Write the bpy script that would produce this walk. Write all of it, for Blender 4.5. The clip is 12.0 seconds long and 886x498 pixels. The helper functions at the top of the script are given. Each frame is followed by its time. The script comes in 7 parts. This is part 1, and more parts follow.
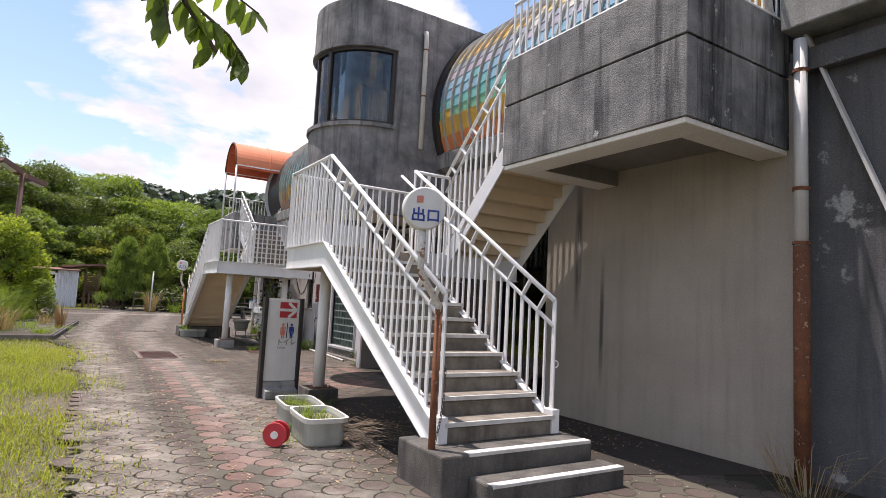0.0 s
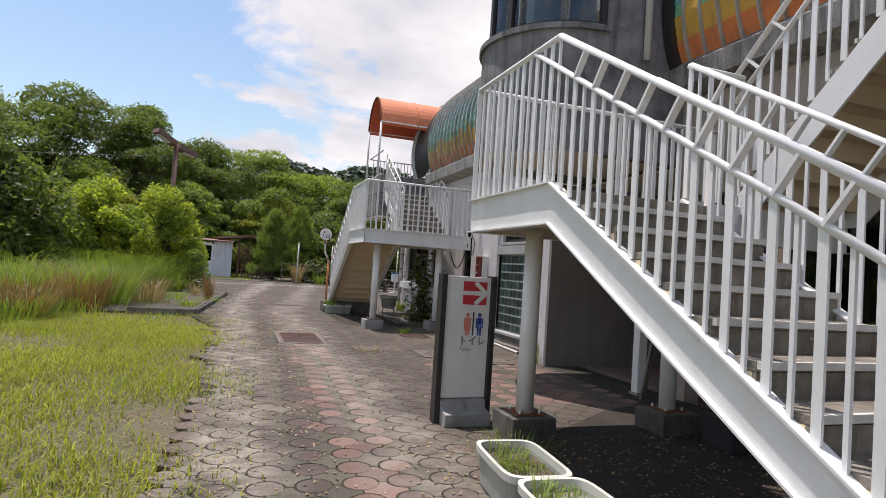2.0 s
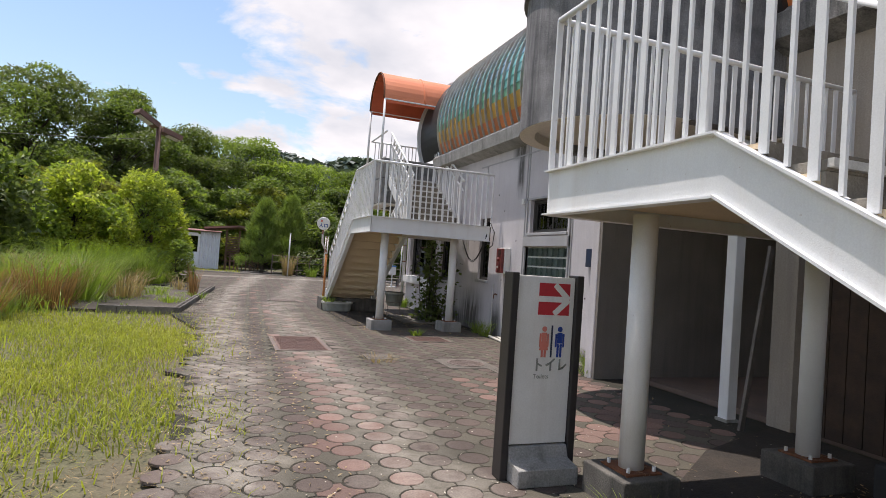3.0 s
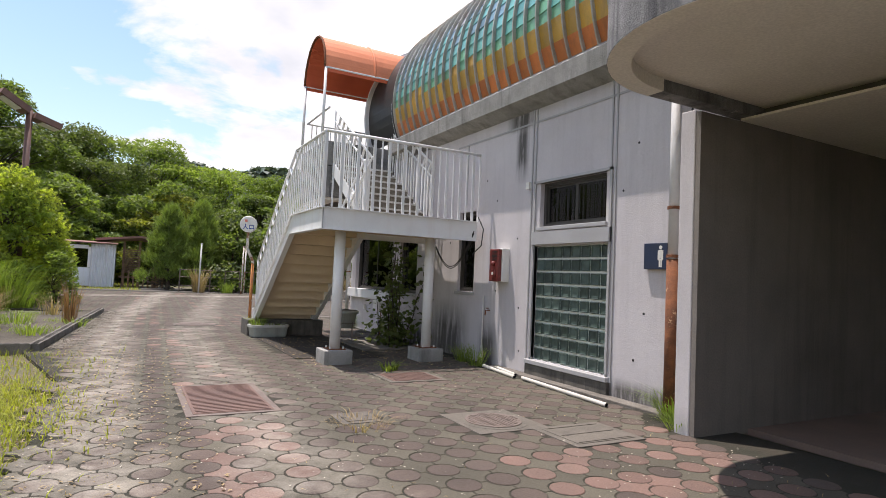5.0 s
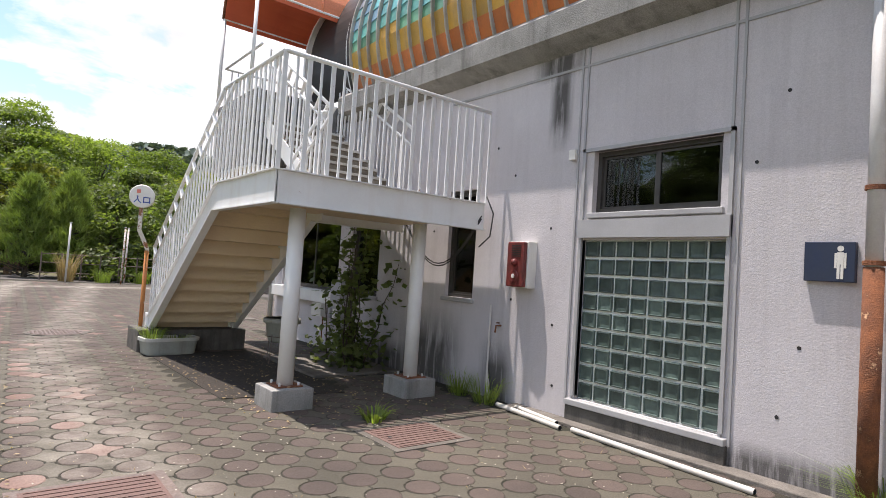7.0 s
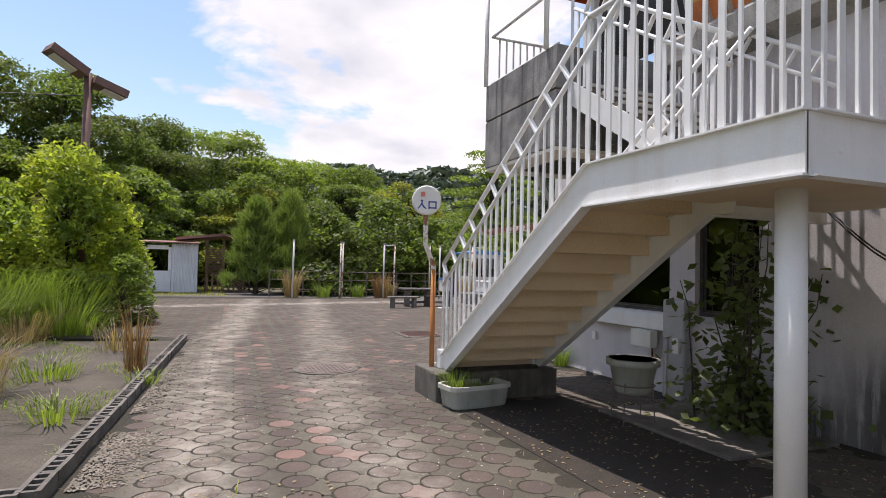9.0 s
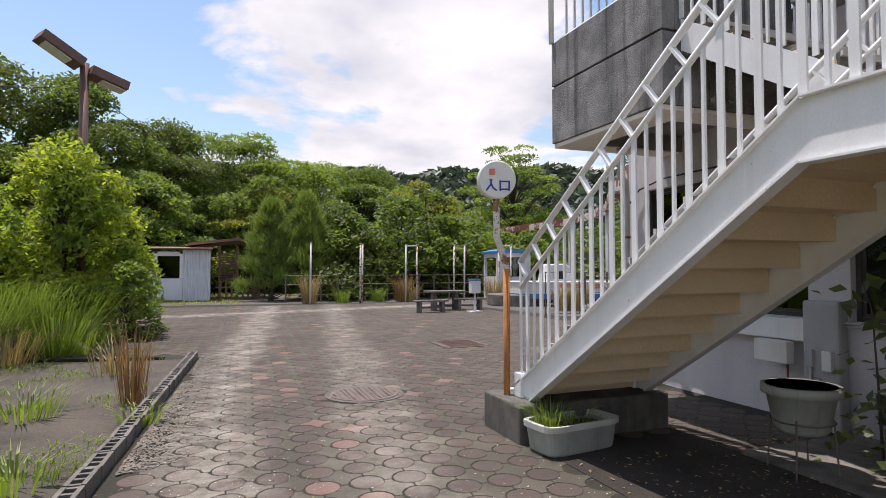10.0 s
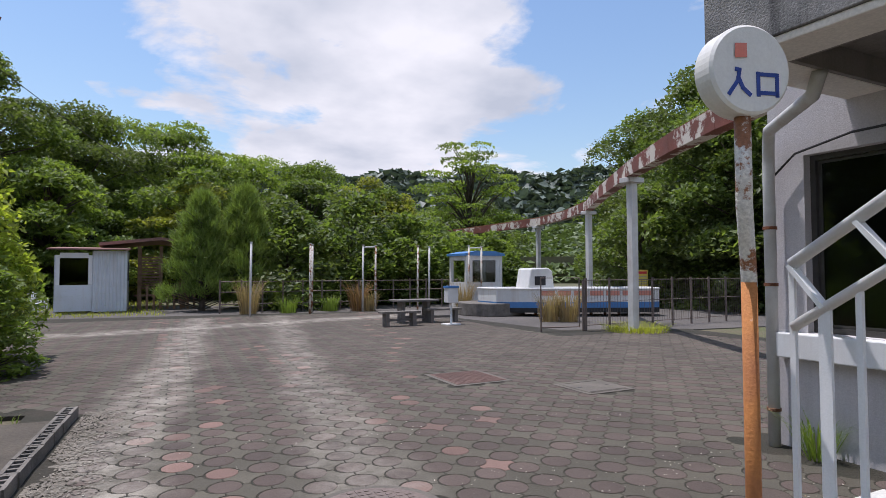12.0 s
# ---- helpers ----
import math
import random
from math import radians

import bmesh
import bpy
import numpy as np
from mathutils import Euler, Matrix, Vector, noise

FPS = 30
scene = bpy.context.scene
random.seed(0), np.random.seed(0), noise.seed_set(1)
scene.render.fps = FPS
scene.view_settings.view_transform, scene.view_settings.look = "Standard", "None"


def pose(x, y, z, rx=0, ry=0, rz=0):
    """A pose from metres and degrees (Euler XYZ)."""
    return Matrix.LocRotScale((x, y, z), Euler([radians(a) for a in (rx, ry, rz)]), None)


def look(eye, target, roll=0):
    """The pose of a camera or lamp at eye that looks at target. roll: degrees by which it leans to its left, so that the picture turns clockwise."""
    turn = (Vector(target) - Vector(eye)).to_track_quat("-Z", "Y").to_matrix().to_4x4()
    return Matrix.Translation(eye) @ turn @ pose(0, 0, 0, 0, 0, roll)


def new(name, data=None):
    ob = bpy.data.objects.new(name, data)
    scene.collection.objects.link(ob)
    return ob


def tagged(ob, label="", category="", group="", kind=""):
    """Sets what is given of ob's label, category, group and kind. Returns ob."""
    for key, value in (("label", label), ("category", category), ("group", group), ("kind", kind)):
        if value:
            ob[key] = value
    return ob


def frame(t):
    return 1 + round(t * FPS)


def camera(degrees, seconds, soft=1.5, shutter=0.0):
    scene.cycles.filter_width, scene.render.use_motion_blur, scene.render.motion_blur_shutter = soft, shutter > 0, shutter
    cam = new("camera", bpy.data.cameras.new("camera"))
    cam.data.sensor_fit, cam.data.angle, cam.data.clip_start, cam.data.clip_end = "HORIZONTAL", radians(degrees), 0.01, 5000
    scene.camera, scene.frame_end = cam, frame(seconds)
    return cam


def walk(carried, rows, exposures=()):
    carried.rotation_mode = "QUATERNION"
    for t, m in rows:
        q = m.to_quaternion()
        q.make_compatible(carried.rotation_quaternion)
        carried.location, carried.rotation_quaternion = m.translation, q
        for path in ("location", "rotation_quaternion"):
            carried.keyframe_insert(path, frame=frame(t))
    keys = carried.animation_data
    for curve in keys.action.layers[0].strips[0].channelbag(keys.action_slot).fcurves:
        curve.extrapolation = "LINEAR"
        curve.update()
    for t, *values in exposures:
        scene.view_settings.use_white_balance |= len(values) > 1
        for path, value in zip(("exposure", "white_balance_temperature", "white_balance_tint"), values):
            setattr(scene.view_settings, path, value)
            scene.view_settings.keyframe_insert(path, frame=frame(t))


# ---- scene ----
cam = camera(74.5, 12.0, soft=0.7)
PATH = [
    (0, (-0.62, -0.386, 1.613), (0.435, 1.303, 1.801), 3.0),
    (0.5, (-0.47, 0.425, 1.597), (0.461, 2.185, 1.774), 3.2),
    (1, (-0.331, 1.272, 1.624), (0.413, 3.121, 1.782), 3.5),
    (1.5, (-0.183, 2.146, 1.612), (0.483, 4.027, 1.749), 3.8),
    (2, (-0.123, 3.134, 1.617), (0.542, 5.019, 1.688), 3.8),
    (2.5, (-0.1, 4.055, 1.613), (0.569, 5.939, 1.663), 4.1),
    (3, (-0.11, 4.999, 1.614), (0.591, 6.872, 1.66), 4.0),
    (3.2, (-0.116, 5.336, 1.618), (0.586, 7.208, 1.665), 4.0),
    (4.8, (0.082, 8.201, 1.508), (0.942, 10.004, 1.604), 2.9),
    (5, (0.17, 8.52, 1.487), (1.121, 10.277, 1.586), 2.6),
    (5.5, (0.339, 9.316, 1.489), (1.482, 10.954, 1.583), 2.8),
    (6, (0.428, 10.091, 1.488), (1.717, 11.618, 1.582), 3.6),
    (6.5, (0.598, 10.964, 1.576), (1.912, 12.47, 1.652), 3.5),
    (7, (0.539, 11.826, 1.569), (1.784, 13.39, 1.654), 3.8),
    (7.5, (0.589, 12.674, 1.658), (1.703, 14.334, 1.718), 3.0),
    (7.7, (0.567, 13.007, 1.686), (1.581, 14.73, 1.749), 2.7),
    (9.3, (-0.068, 15.995, 1.634), (0.675, 17.851, 1.698), 1.1),
    (9.5, (-0.03, 16.358, 1.598), (0.709, 18.215, 1.664), 0.8),
    (10, (0.029, 17.268, 1.64), (0.743, 19.136, 1.706), -0.1),
    (10.5, (0.141, 18.147, 1.655), (0.843, 20.019, 1.721), -0.2),
    (11, (0.225, 19.083, 1.672), (0.963, 20.941, 1.742), -0.1),
    (11.5, (0.28, 19.939, 1.686), (1.058, 21.78, 1.758), 0.0),
    (12, (0.36, 20.889, 1.68), (1.262, 22.672, 1.758), -0.1),
]
walk(cam, [(t, look(eye, target, roll)) for t, eye, target, roll in PATH],
     [(0.0, 0.28, 6780, 22), (1.0, 0.2, 6730, 20), (2.0, -0.02, 6680, 18), (3.2, 0.12, 6680, 18), (4.8, 0.3, 6730, 18), (5.5, 0.4, 6780, 18), (6.5, 0.55, 6780, 18), (7.7, 0.32, 6680, 19), (9.3, 0.14, 6680, 20), (10.5, 0.0, 6480, 20), (12.0, -0.15, 6130, 19)])
# end of the walk

# ---- world, sun ----
SUN_TO = Vector((-0.17, 0.22, 1.0)).normalized()
world = bpy.data.worlds.new("world")
scene.world = world
world.use_nodes = True
wn, wl = world.node_tree.nodes, world.node_tree.links
bg = wn["Background"]
sky = wn.new("ShaderNodeTexSky")
sky.sky_type = "NISHITA"
sky.sun_disc = False
sky.sun_elevation = math.asin(SUN_TO.z)
sky.sun_rotation = math.atan2(SUN_TO.x, SUN_TO.y)
sky.air_density, sky.dust_density, sky.ozone_density = 1.6, 0.3, 4.0
wtc = wn.new("ShaderNodeTexCoord")
sep = wn.new("ShaderNodeSeparateXYZ")
wl.new(wtc.outputs["Generated"], sep.inputs[0])


def wmath(op, a, b):
    n = wn.new("ShaderNodeMath")
    n.operation = op
    for i, v in enumerate((a, b)):
        if isinstance(v, (int, float)):
            n.inputs[i].default_value = v
        else:
            wl.new(v, n.inputs[i])
    return n.outputs[0]


den = wmath("ADD", wmath("MAXIMUM", sep.outputs[2], 0.0), 0.22)
cmb = wn.new("ShaderNodeCombineXYZ")
wl.new(wmath("DIVIDE", sep.outputs[0], den), cmb.inputs[0])
wl.new(wmath("DIVIDE", sep.outputs[1], den), cmb.inputs[1])
cl = wn.new("ShaderNodeTexNoise")
cl.inputs["Scale"].default_value = 1.9
cl.inputs["Detail"].default_value = 10.0
cl.inputs["Roughness"].default_value = 0.56
cl.inputs["Distortion"].default_value = 0.25
wl.new(cmb.outputs[0], cl.inputs["Vector"])
cr = wn.new("ShaderNodeValToRGB")
cr.color_ramp.elements[0].position, cr.color_ramp.elements[1].position = 0.475, 0.555


def lobe(d, power):
    """1 towards d, falling off round it."""
    k = wn.new("ShaderNodeVectorMath")
    k.operation = "DOT_PRODUCT"
    wl.new(wtc.outputs["Generated"], k.inputs[0])
    k.inputs[1].default_value = Vector(d).normalized()
    return wmath("POWER", wmath("MAXIMUM", k.outputs["Value"], 0.0), power)


# cumulus banks where they stand in the sky, haze towards the horizon
cover = wmath("ADD", cl.outputs[0], wmath("MULTIPLY", lobe((0.27, 0.88, 0.36), 30.0), 0.16))
cover = wmath("ADD", cover, wmath("MULTIPLY", lobe((0.52, 0.82, 0.25), 60.0), 0.10))
cover = wmath("SUBTRACT", cover, wmath("MULTIPLY", lobe((0.62, 0.68, 0.39), 60.0), 0.24))
cover = wmath("SUBTRACT", cover, wmath("MULTIPLY", lobe((-0.17, 0.93, 0.30), 40.0), 0.17))
cover = wmath("ADD", cover, wmath("MULTIPLY", wmath("POWER", wmath("SUBTRACT", 1.0, wmath("MAXIMUM", sep.outputs[2], 0.0)), 9.0), 0.16))
wl.new(cover, cr.inputs[0])
cshade = wn.new("ShaderNodeTexNoise")
cshade.inputs["Scale"].default_value = 2.2
cshade.inputs["Detail"].default_value = 5.0
wl.new(cmb.outputs[0], cshade.inputs["Vector"])
ccol = wn.new("ShaderNodeValToRGB")
ccol.color_ramp.elements[0].position, ccol.color_ramp.elements[1].position = 0.3, 0.65
ccol.color_ramp.elements[0].color = (4.0, 4.35, 4.8, 1)
ccol.color_ramp.elements[1].color = (6.9, 6.9, 6.9, 1)
wl.new(cshade.outputs[0], ccol.inputs[0])
cmix = wn.new("ShaderNodeMix")
cmix.data_type = "RGBA"
wl.new(cr.outputs[0], cmix.inputs["Factor"])
wl.new(sky.outputs[0], cmix.inputs["A"])
wl.new(ccol.outputs[0], cmix.inputs["B"])
wl.new(cmix.outputs["Result"], bg.inputs["Color"])
bg.inputs["Strength"].default_value = 0.15

sun = new("sun", bpy.data.lights.new("sun", "SUN"))
sun.data.energy = 5.0
sun.data.angle = radians(0.55)
sun.data.color = (1.0, 0.965, 0.91)
sun.matrix_world = look(SUN_TO * 60, (0, 0, 0))

# ---- materials ----


def mat(name, c1, c2=None, scale=2.0, rough=0.8, metal=0.0, bump=0.15, bscale=70.0, c3=None, streak=0.0,
        patch=0.0, pcol=None, pscale=1.4, rnd=0.0, island=False, translucent=0.0, contrast=0.5, stain=(), tracks=()):
    """Two scales of noise between c1 and c2, fine grain with relief, and on request vertical streaks or patches of wear."""
    m = bpy.data.materials.new(name)
    m.use_nodes = True
    n, l = m.node_tree.nodes, m.node_tree.links
    p = n["Principled BSDF"]
    p.inputs["Roughness"].default_value, p.inputs["Metallic"].default_value = rough, metal
    geo = n.new("ShaderNodeNewGeometry")

    def noise_at(s, detail=5.0, vec=None, rgh=0.6):
        k = n.new("ShaderNodeTexNoise")
        k.inputs["Scale"].default_value, k.inputs["Detail"].default_value, k.inputs["Roughness"].default_value = s, detail, rgh
        l.new(vec or geo.outputs["Position"], k.inputs["Vector"])
        return k.outputs[0]

    def ramp(src, a, b):
        r = n.new("ShaderNodeMapRange")
        r.inputs[1].default_value, r.inputs[2].default_value = a, b
        l.new(src, r.inputs[0])
        return r.outputs[0]

    def mixed(f, a, b, mode="MIX"):
        k = n.new("ShaderNodeMix")
        k.data_type, k.blend_type = "RGBA", mode
        for sock, v in (("Factor", f), ("A", a), ("B", b)):
            if isinstance(v, (int, float)):
                k.inputs[sock].default_value = v
            elif isinstance(v, tuple):
                k.inputs[sock].default_value = (*v, 1)
            else:
                l.new(v, k.inputs[sock])
        return k.outputs["Result"]

    c2 = c2 or tuple(v * 0.78 for v in c1)
    lo, hi = 0.5 - 0.28 * (1.1 - contrast), 0.5 + 0.28 * (1.1 - contrast)
    col = mixed(ramp(noise_at(scale), lo, hi), c1, c2)
    if streak:
        mp = n.new("ShaderNodeMapping")
        mp.inputs["Scale"].default_value = (5.5, 5.5, 0.35)
        l.new(geo.outputs["Position"], mp.inputs[0])
        f1 = ramp(noise_at(1.0, 6.0, mp.outputs[0], 0.65), 0.5, 0.68)
        g = n.new("ShaderNodeMath")
        g.operation = "MULTIPLY"
        l.new(f1, g.inputs[0])
        g.inputs[1].default_value = streak
        col = mixed(g.outputs[0], col, c3 or tuple(v * 0.3 for v in c1))
    for sy, wy, sz, hz in stain:
        # a mark of its own, for run-off and painted shade: soft-edged, broken up by streaky noise
        sp_ = n.new("ShaderNodeSeparateXYZ")
        l.new(geo.outputs["Position"], sp_.inputs[0])

        def near(sock, c, w_):
            d_ = n.new("ShaderNodeMath")
            d_.operation = "SUBTRACT"
            l.new(sock, d_.inputs[0])
            d_.inputs[1].default_value = c
            q_ = n.new("ShaderNodeMath")
            q_.operation = "ABSOLUTE"
            l.new(d_.outputs[0], q_.inputs[0])
            r_ = n.new("ShaderNodeMapRange")
            r_.inputs[1].default_value, r_.inputs[2].default_value, r_.inputs[3].default_value, r_.inputs[4].default_value = w_ * 0.35, w_, 1.0, 0.0
            l.new(q_.outputs[0], r_.inputs[0])
            return r_.outputs[0]
        ms_ = n.new("ShaderNodeMapping")
        ms_.inputs["Scale"].default_value = (9.0, 9.0, 1.0)
        l.new(geo.outputs["Position"], ms_.inputs[0])
        pr_ = n.new("ShaderNodeMath")
        pr_.operation = "MULTIPLY"
        l.new(near(sp_.outputs[1], sy, wy), pr_.inputs[0])
        l.new(near(sp_.outputs[2], sz, hz), pr_.inputs[1])
        pq_ = n.new("ShaderNodeMath")
        pq_.operation = "MULTIPLY"
        l.new(pr_.outputs[0], pq_.inputs[0])
        l.new(ramp(noise_at(1.0, 6.0, ms_.outputs[0], 0.65), 0.28, 0.50), pq_.inputs[1])
        col = mixed(pq_.outputs[0], col, (0.11, 0.105, 0.10))
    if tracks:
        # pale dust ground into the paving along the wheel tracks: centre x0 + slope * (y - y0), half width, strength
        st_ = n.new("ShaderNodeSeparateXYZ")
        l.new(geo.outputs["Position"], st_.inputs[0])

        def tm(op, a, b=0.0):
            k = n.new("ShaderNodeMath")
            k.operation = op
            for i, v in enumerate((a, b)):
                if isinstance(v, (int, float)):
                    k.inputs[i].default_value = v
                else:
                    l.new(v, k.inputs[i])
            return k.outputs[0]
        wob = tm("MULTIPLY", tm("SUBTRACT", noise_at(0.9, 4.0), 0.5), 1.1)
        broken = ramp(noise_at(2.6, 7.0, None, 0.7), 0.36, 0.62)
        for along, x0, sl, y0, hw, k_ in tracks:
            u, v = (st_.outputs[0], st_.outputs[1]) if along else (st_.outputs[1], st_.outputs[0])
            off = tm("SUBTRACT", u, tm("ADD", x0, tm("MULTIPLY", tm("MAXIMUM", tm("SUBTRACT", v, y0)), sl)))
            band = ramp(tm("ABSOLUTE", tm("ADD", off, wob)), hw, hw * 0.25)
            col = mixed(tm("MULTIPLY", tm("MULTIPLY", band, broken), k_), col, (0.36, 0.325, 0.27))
    if patch:
        f2 = ramp(noise_at(pscale, 8.0, None, 0.7), 0.72 - 0.3 * patch, 0.76 - 0.3 * patch)
        col = mixed(f2, col, pcol or tuple(v * 0.5 for v in c1))
    grain = noise_at(bscale, 3.0)
    gr = n.new("ShaderNodeMapRange")
    gr.inputs[1].default_value, gr.inputs[2].default_value, gr.inputs[3].default_value, gr.inputs[4].default_value = 0.3, 0.7, *((0.76, 1.19) if bump >= 0.4 else ((0.89, 1.08) if rough > 0.6 else (0.95, 1.04)))
    l.new(grain, gr.inputs[0])
    col = mixed(1.0, col, gr.outputs[0], "MULTIPLY")
    if rnd:
        if island:
            src = geo.outputs["Random Per Island"]
        else:
            src = n.new("ShaderNodeObjectInfo").outputs["Random"]
        rr = n.new("ShaderNodeMapRange")
        rr.inputs[3].default_value, rr.inputs[4].default_value = 1 - rnd, 1 + rnd
        l.new(src, rr.inputs[0])
        col = mixed(1.0, col, rr.outputs[0], "MULTIPLY")
    l.new(col, p.inputs["Base Color"])
    if bump:
        b = n.new("ShaderNodeBump")
        b.inputs["Strength"].default_value, b.inputs["Distance"].default_value = bump, 0.02
        l.new(grain, b.inputs["Height"])
        l.new(b.outputs[0], p.inputs["Normal"])
    if translucent:
        tr, mx = n.new("ShaderNodeBsdfTranslucent"), n.new("ShaderNodeMixShader")
        l.new(mixed(1.0, col, (1.5, 1.6, 0.7), "MULTIPLY"), tr.inputs[0])
        mx.inputs[0].default_value = translucent
        l.new(p.outputs[0], mx.inputs[1])
        l.new(tr.outputs[0], mx.inputs[2])
        l.new(mx.outputs[0], n["Material Output"].inputs[0])
    return m


def glass(name, tint=(0.9, 0.95, 0.95), rough=0.02):
    m = bpy.data.materials.new(name)
    m.use_nodes = True
    n, l = m.node_tree.nodes, m.node_tree.links
    out = n["Material Output"]
    n.remove(n["Principled BSDF"])
    tr, gl, fr, mx = (n.new("ShaderNodeBsdf" + k) if k in ("Transparent", "Glossy") else n.new("ShaderNode" + k) for k in ("Transparent", "Glossy", "Fresnel", "MixShader"))
    tr.inputs[0].default_value = (*tint, 1)
    gl.inputs["Roughness"].default_value = rough
    fr.inputs[0].default_value = 1.6
    l.new(fr.outputs[0], mx.inputs[0])
    l.new(tr.outputs[0], mx.inputs[1])
    l.new(gl.outputs[0], mx.inputs[2])
    l.new(mx.outputs[0], out.inputs[0])
    return m


M = {}
# mark at y 18.75: wall-foot mould plus painted shade of the entrance stairs
M["wall"] = mat("painted_wall", (0.60, 0.575, 0.58), (0.53, 0.505, 0.51), 0.9, 0.9, bump=0.22, bscale=85, c3=(0.2, 0.19, 0.18), streak=0.14, stain=((16.45, 0.2, 3.72, 0.62), (16.5, 0.45, 4.2, 0.2), (17.3, 0.35, 0.2, 0.6), (14.0, 1.6, 0.05, 0.25), (18.75, 0.85, 0.25, 0.85), (20.0, 1.2, 0.1, 0.4)))
M["plaster"] = mat("beige_plaster", (0.42, 0.37, 0.31), (0.33, 0.29, 0.245), 0.7, 0.9, bump=0.3, bscale=50, c3=(0.15, 0.13, 0.11), streak=0.22, stain=((6.1, 0.09, 2.6, 1.3), (5.6, 0.05, 1.5, 1.0)))
# plaster colour lowered to carry the shade of the deep passage
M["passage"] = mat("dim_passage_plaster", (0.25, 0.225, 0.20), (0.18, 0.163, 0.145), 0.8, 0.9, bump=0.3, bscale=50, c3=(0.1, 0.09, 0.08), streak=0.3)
M["wall_dark"] = mat("weathered_dark_wall", (0.12, 0.12, 0.123), (0.07, 0.07, 0.073), 0.8, 0.9, bump=0.4, bscale=60, c3=(0.05, 0.05, 0.05), streak=0.6, patch=0.34, pcol=(0.34, 0.34, 0.33), pscale=1.0)
M["concrete"] = mat("weathered_concrete", (0.30, 0.29, 0.275), (0.13, 0.13, 0.127), 2.4, 0.92, bump=0.5, bscale=60, c3=(0.03, 0.03, 0.032), streak=0.8, patch=0.22, pcol=(0.40, 0.39, 0.365), pscale=4)
M["concrete_dirty"] = mat("streaked_concrete", (0.30, 0.295, 0.28), (0.12, 0.12, 0.118), 2.2, 0.92, bump=0.5, bscale=60, c3=(0.014, 0.014, 0.015), streak=1.0, patch=0.34, pcol=(0.42, 0.41, 0.38), pscale=7)
M["tower"] = mat("tower_concrete", (0.29, 0.285, 0.285), (0.12, 0.12, 0.122), 2.3, 0.92, bump=0.5, bscale=70, c3=(0.04, 0.04, 0.045), streak=0.75, patch=0.2, pcol=(0.40, 0.40, 0.39), pscale=4.5)
M["soffit"] = mat("soffit_paint", (0.80, 0.755, 0.68), (0.72, 0.675, 0.60), 1.0, 0.85, bump=0.1, bscale=40)
M["footing"] = mat("footing_concrete", (0.36, 0.35, 0.33), (0.25, 0.25, 0.23), 3.0, 0.92, bump=0.4, c3=(0.08, 0.08, 0.075), streak=0.5)
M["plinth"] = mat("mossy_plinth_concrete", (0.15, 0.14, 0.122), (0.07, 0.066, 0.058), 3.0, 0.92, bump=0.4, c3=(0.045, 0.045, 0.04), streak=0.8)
M["white"] = mat("white_paint_steel", (0.80, 0.81, 0.80), (0.72, 0.73, 0.72), 2.0, 0.45, bump=0.08, bscale=120, c3=(0.42, 0.27, 0.16), streak=0.12, patch=0.16, pcol=(0.30, 0.16, 0.09), pscale=13)
M["cream"] = mat("cream_underside", (0.76, 0.62, 0.42), (0.68, 0.54, 0.36), 1.6, 0.7, bump=0.1)
M["tread"] = mat("worn_tread_mortar", (0.29, 0.262, 0.215), (0.13, 0.112, 0.088), 4.0, 0.9, bump=0.35, c3=(0.08, 0.06, 0.045), streak=0.7, patch=0.2, pcol=(0.46, 0.44, 0.38), pscale=6)
M["nosing"] = mat("white_nosing", (0.66, 0.65, 0.61), (0.50, 0.49, 0.45), 6.0, 0.7, bump=0.2)
M["rust"] = mat("rust", (0.25, 0.093, 0.038), (0.12, 0.048, 0.026), 9.0, 0.9, bump=0.6, bscale=90, patch=0.42, pcol=(0.45, 0.27, 0.15), pscale=9)
M["pipe"] = mat("painted_downpipe", (0.62, 0.62, 0.60), (0.5, 0.49, 0.47), 3.0, 0.55, bump=0.1, c3=(0.35, 0.2, 0.1), streak=0.25)
M["rustpole"] = mat("peeling_pole_paint", (0.70, 0.68, 0.62), (0.60, 0.55, 0.47), 4.0, 0.6, bump=0.4, patch=0.7, pcol=(0.27, 0.11, 0.045), pscale=5.5)
M["orangerust"] = mat("orange_rust_pole", (0.50, 0.20, 0.05), (0.34, 0.13, 0.045), 5.0, 0.8, bump=0.3, patch=0.25, pcol=(0.62, 0.56, 0.46), pscale=4)
M["signwhite"] = mat("sign_white", (0.76, 0.76, 0.72), (0.68, 0.67, 0.62), 2.5, 0.5, bump=0.05, c3=(0.45, 0.42, 0.35), streak=0.25)
M["blue"] = mat("sign_blue", (0.02, 0.06, 0.30), (0.018, 0.05, 0.24), 5, 0.5, bump=0)
M["navy"] = mat("sign_navy", (0.018, 0.03, 0.07), (0.025, 0.035, 0.06), 5, 0.45, bump=0)
M["red"] = mat("sign_red", (0.55, 0.035, 0.045), (0.46, 0.03, 0.04), 4, 0.5, bump=0)
M["pinkred"] = mat("faded_red", (0.70, 0.20, 0.14), (0.62, 0.22, 0.17), 6, 0.6, bump=0)
M["ink"] = mat("sign_grey_ink", (0.22, 0.23, 0.20), (0.30, 0.31, 0.27), 30, 0.6, bump=0)
M["black"] = mat("black_frame", (0.025, 0.022, 0.022), (0.035, 0.03, 0.028), 4, 0.5, bump=0.05)
# near-black: unlit depth painted in holes and insides, also plain dark things
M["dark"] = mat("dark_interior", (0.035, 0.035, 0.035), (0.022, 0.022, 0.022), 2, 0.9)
M["floorred"] = mat("dull_red_floor", (0.22, 0.155, 0.125), (0.17, 0.125, 0.105), 1.2, 0.85)
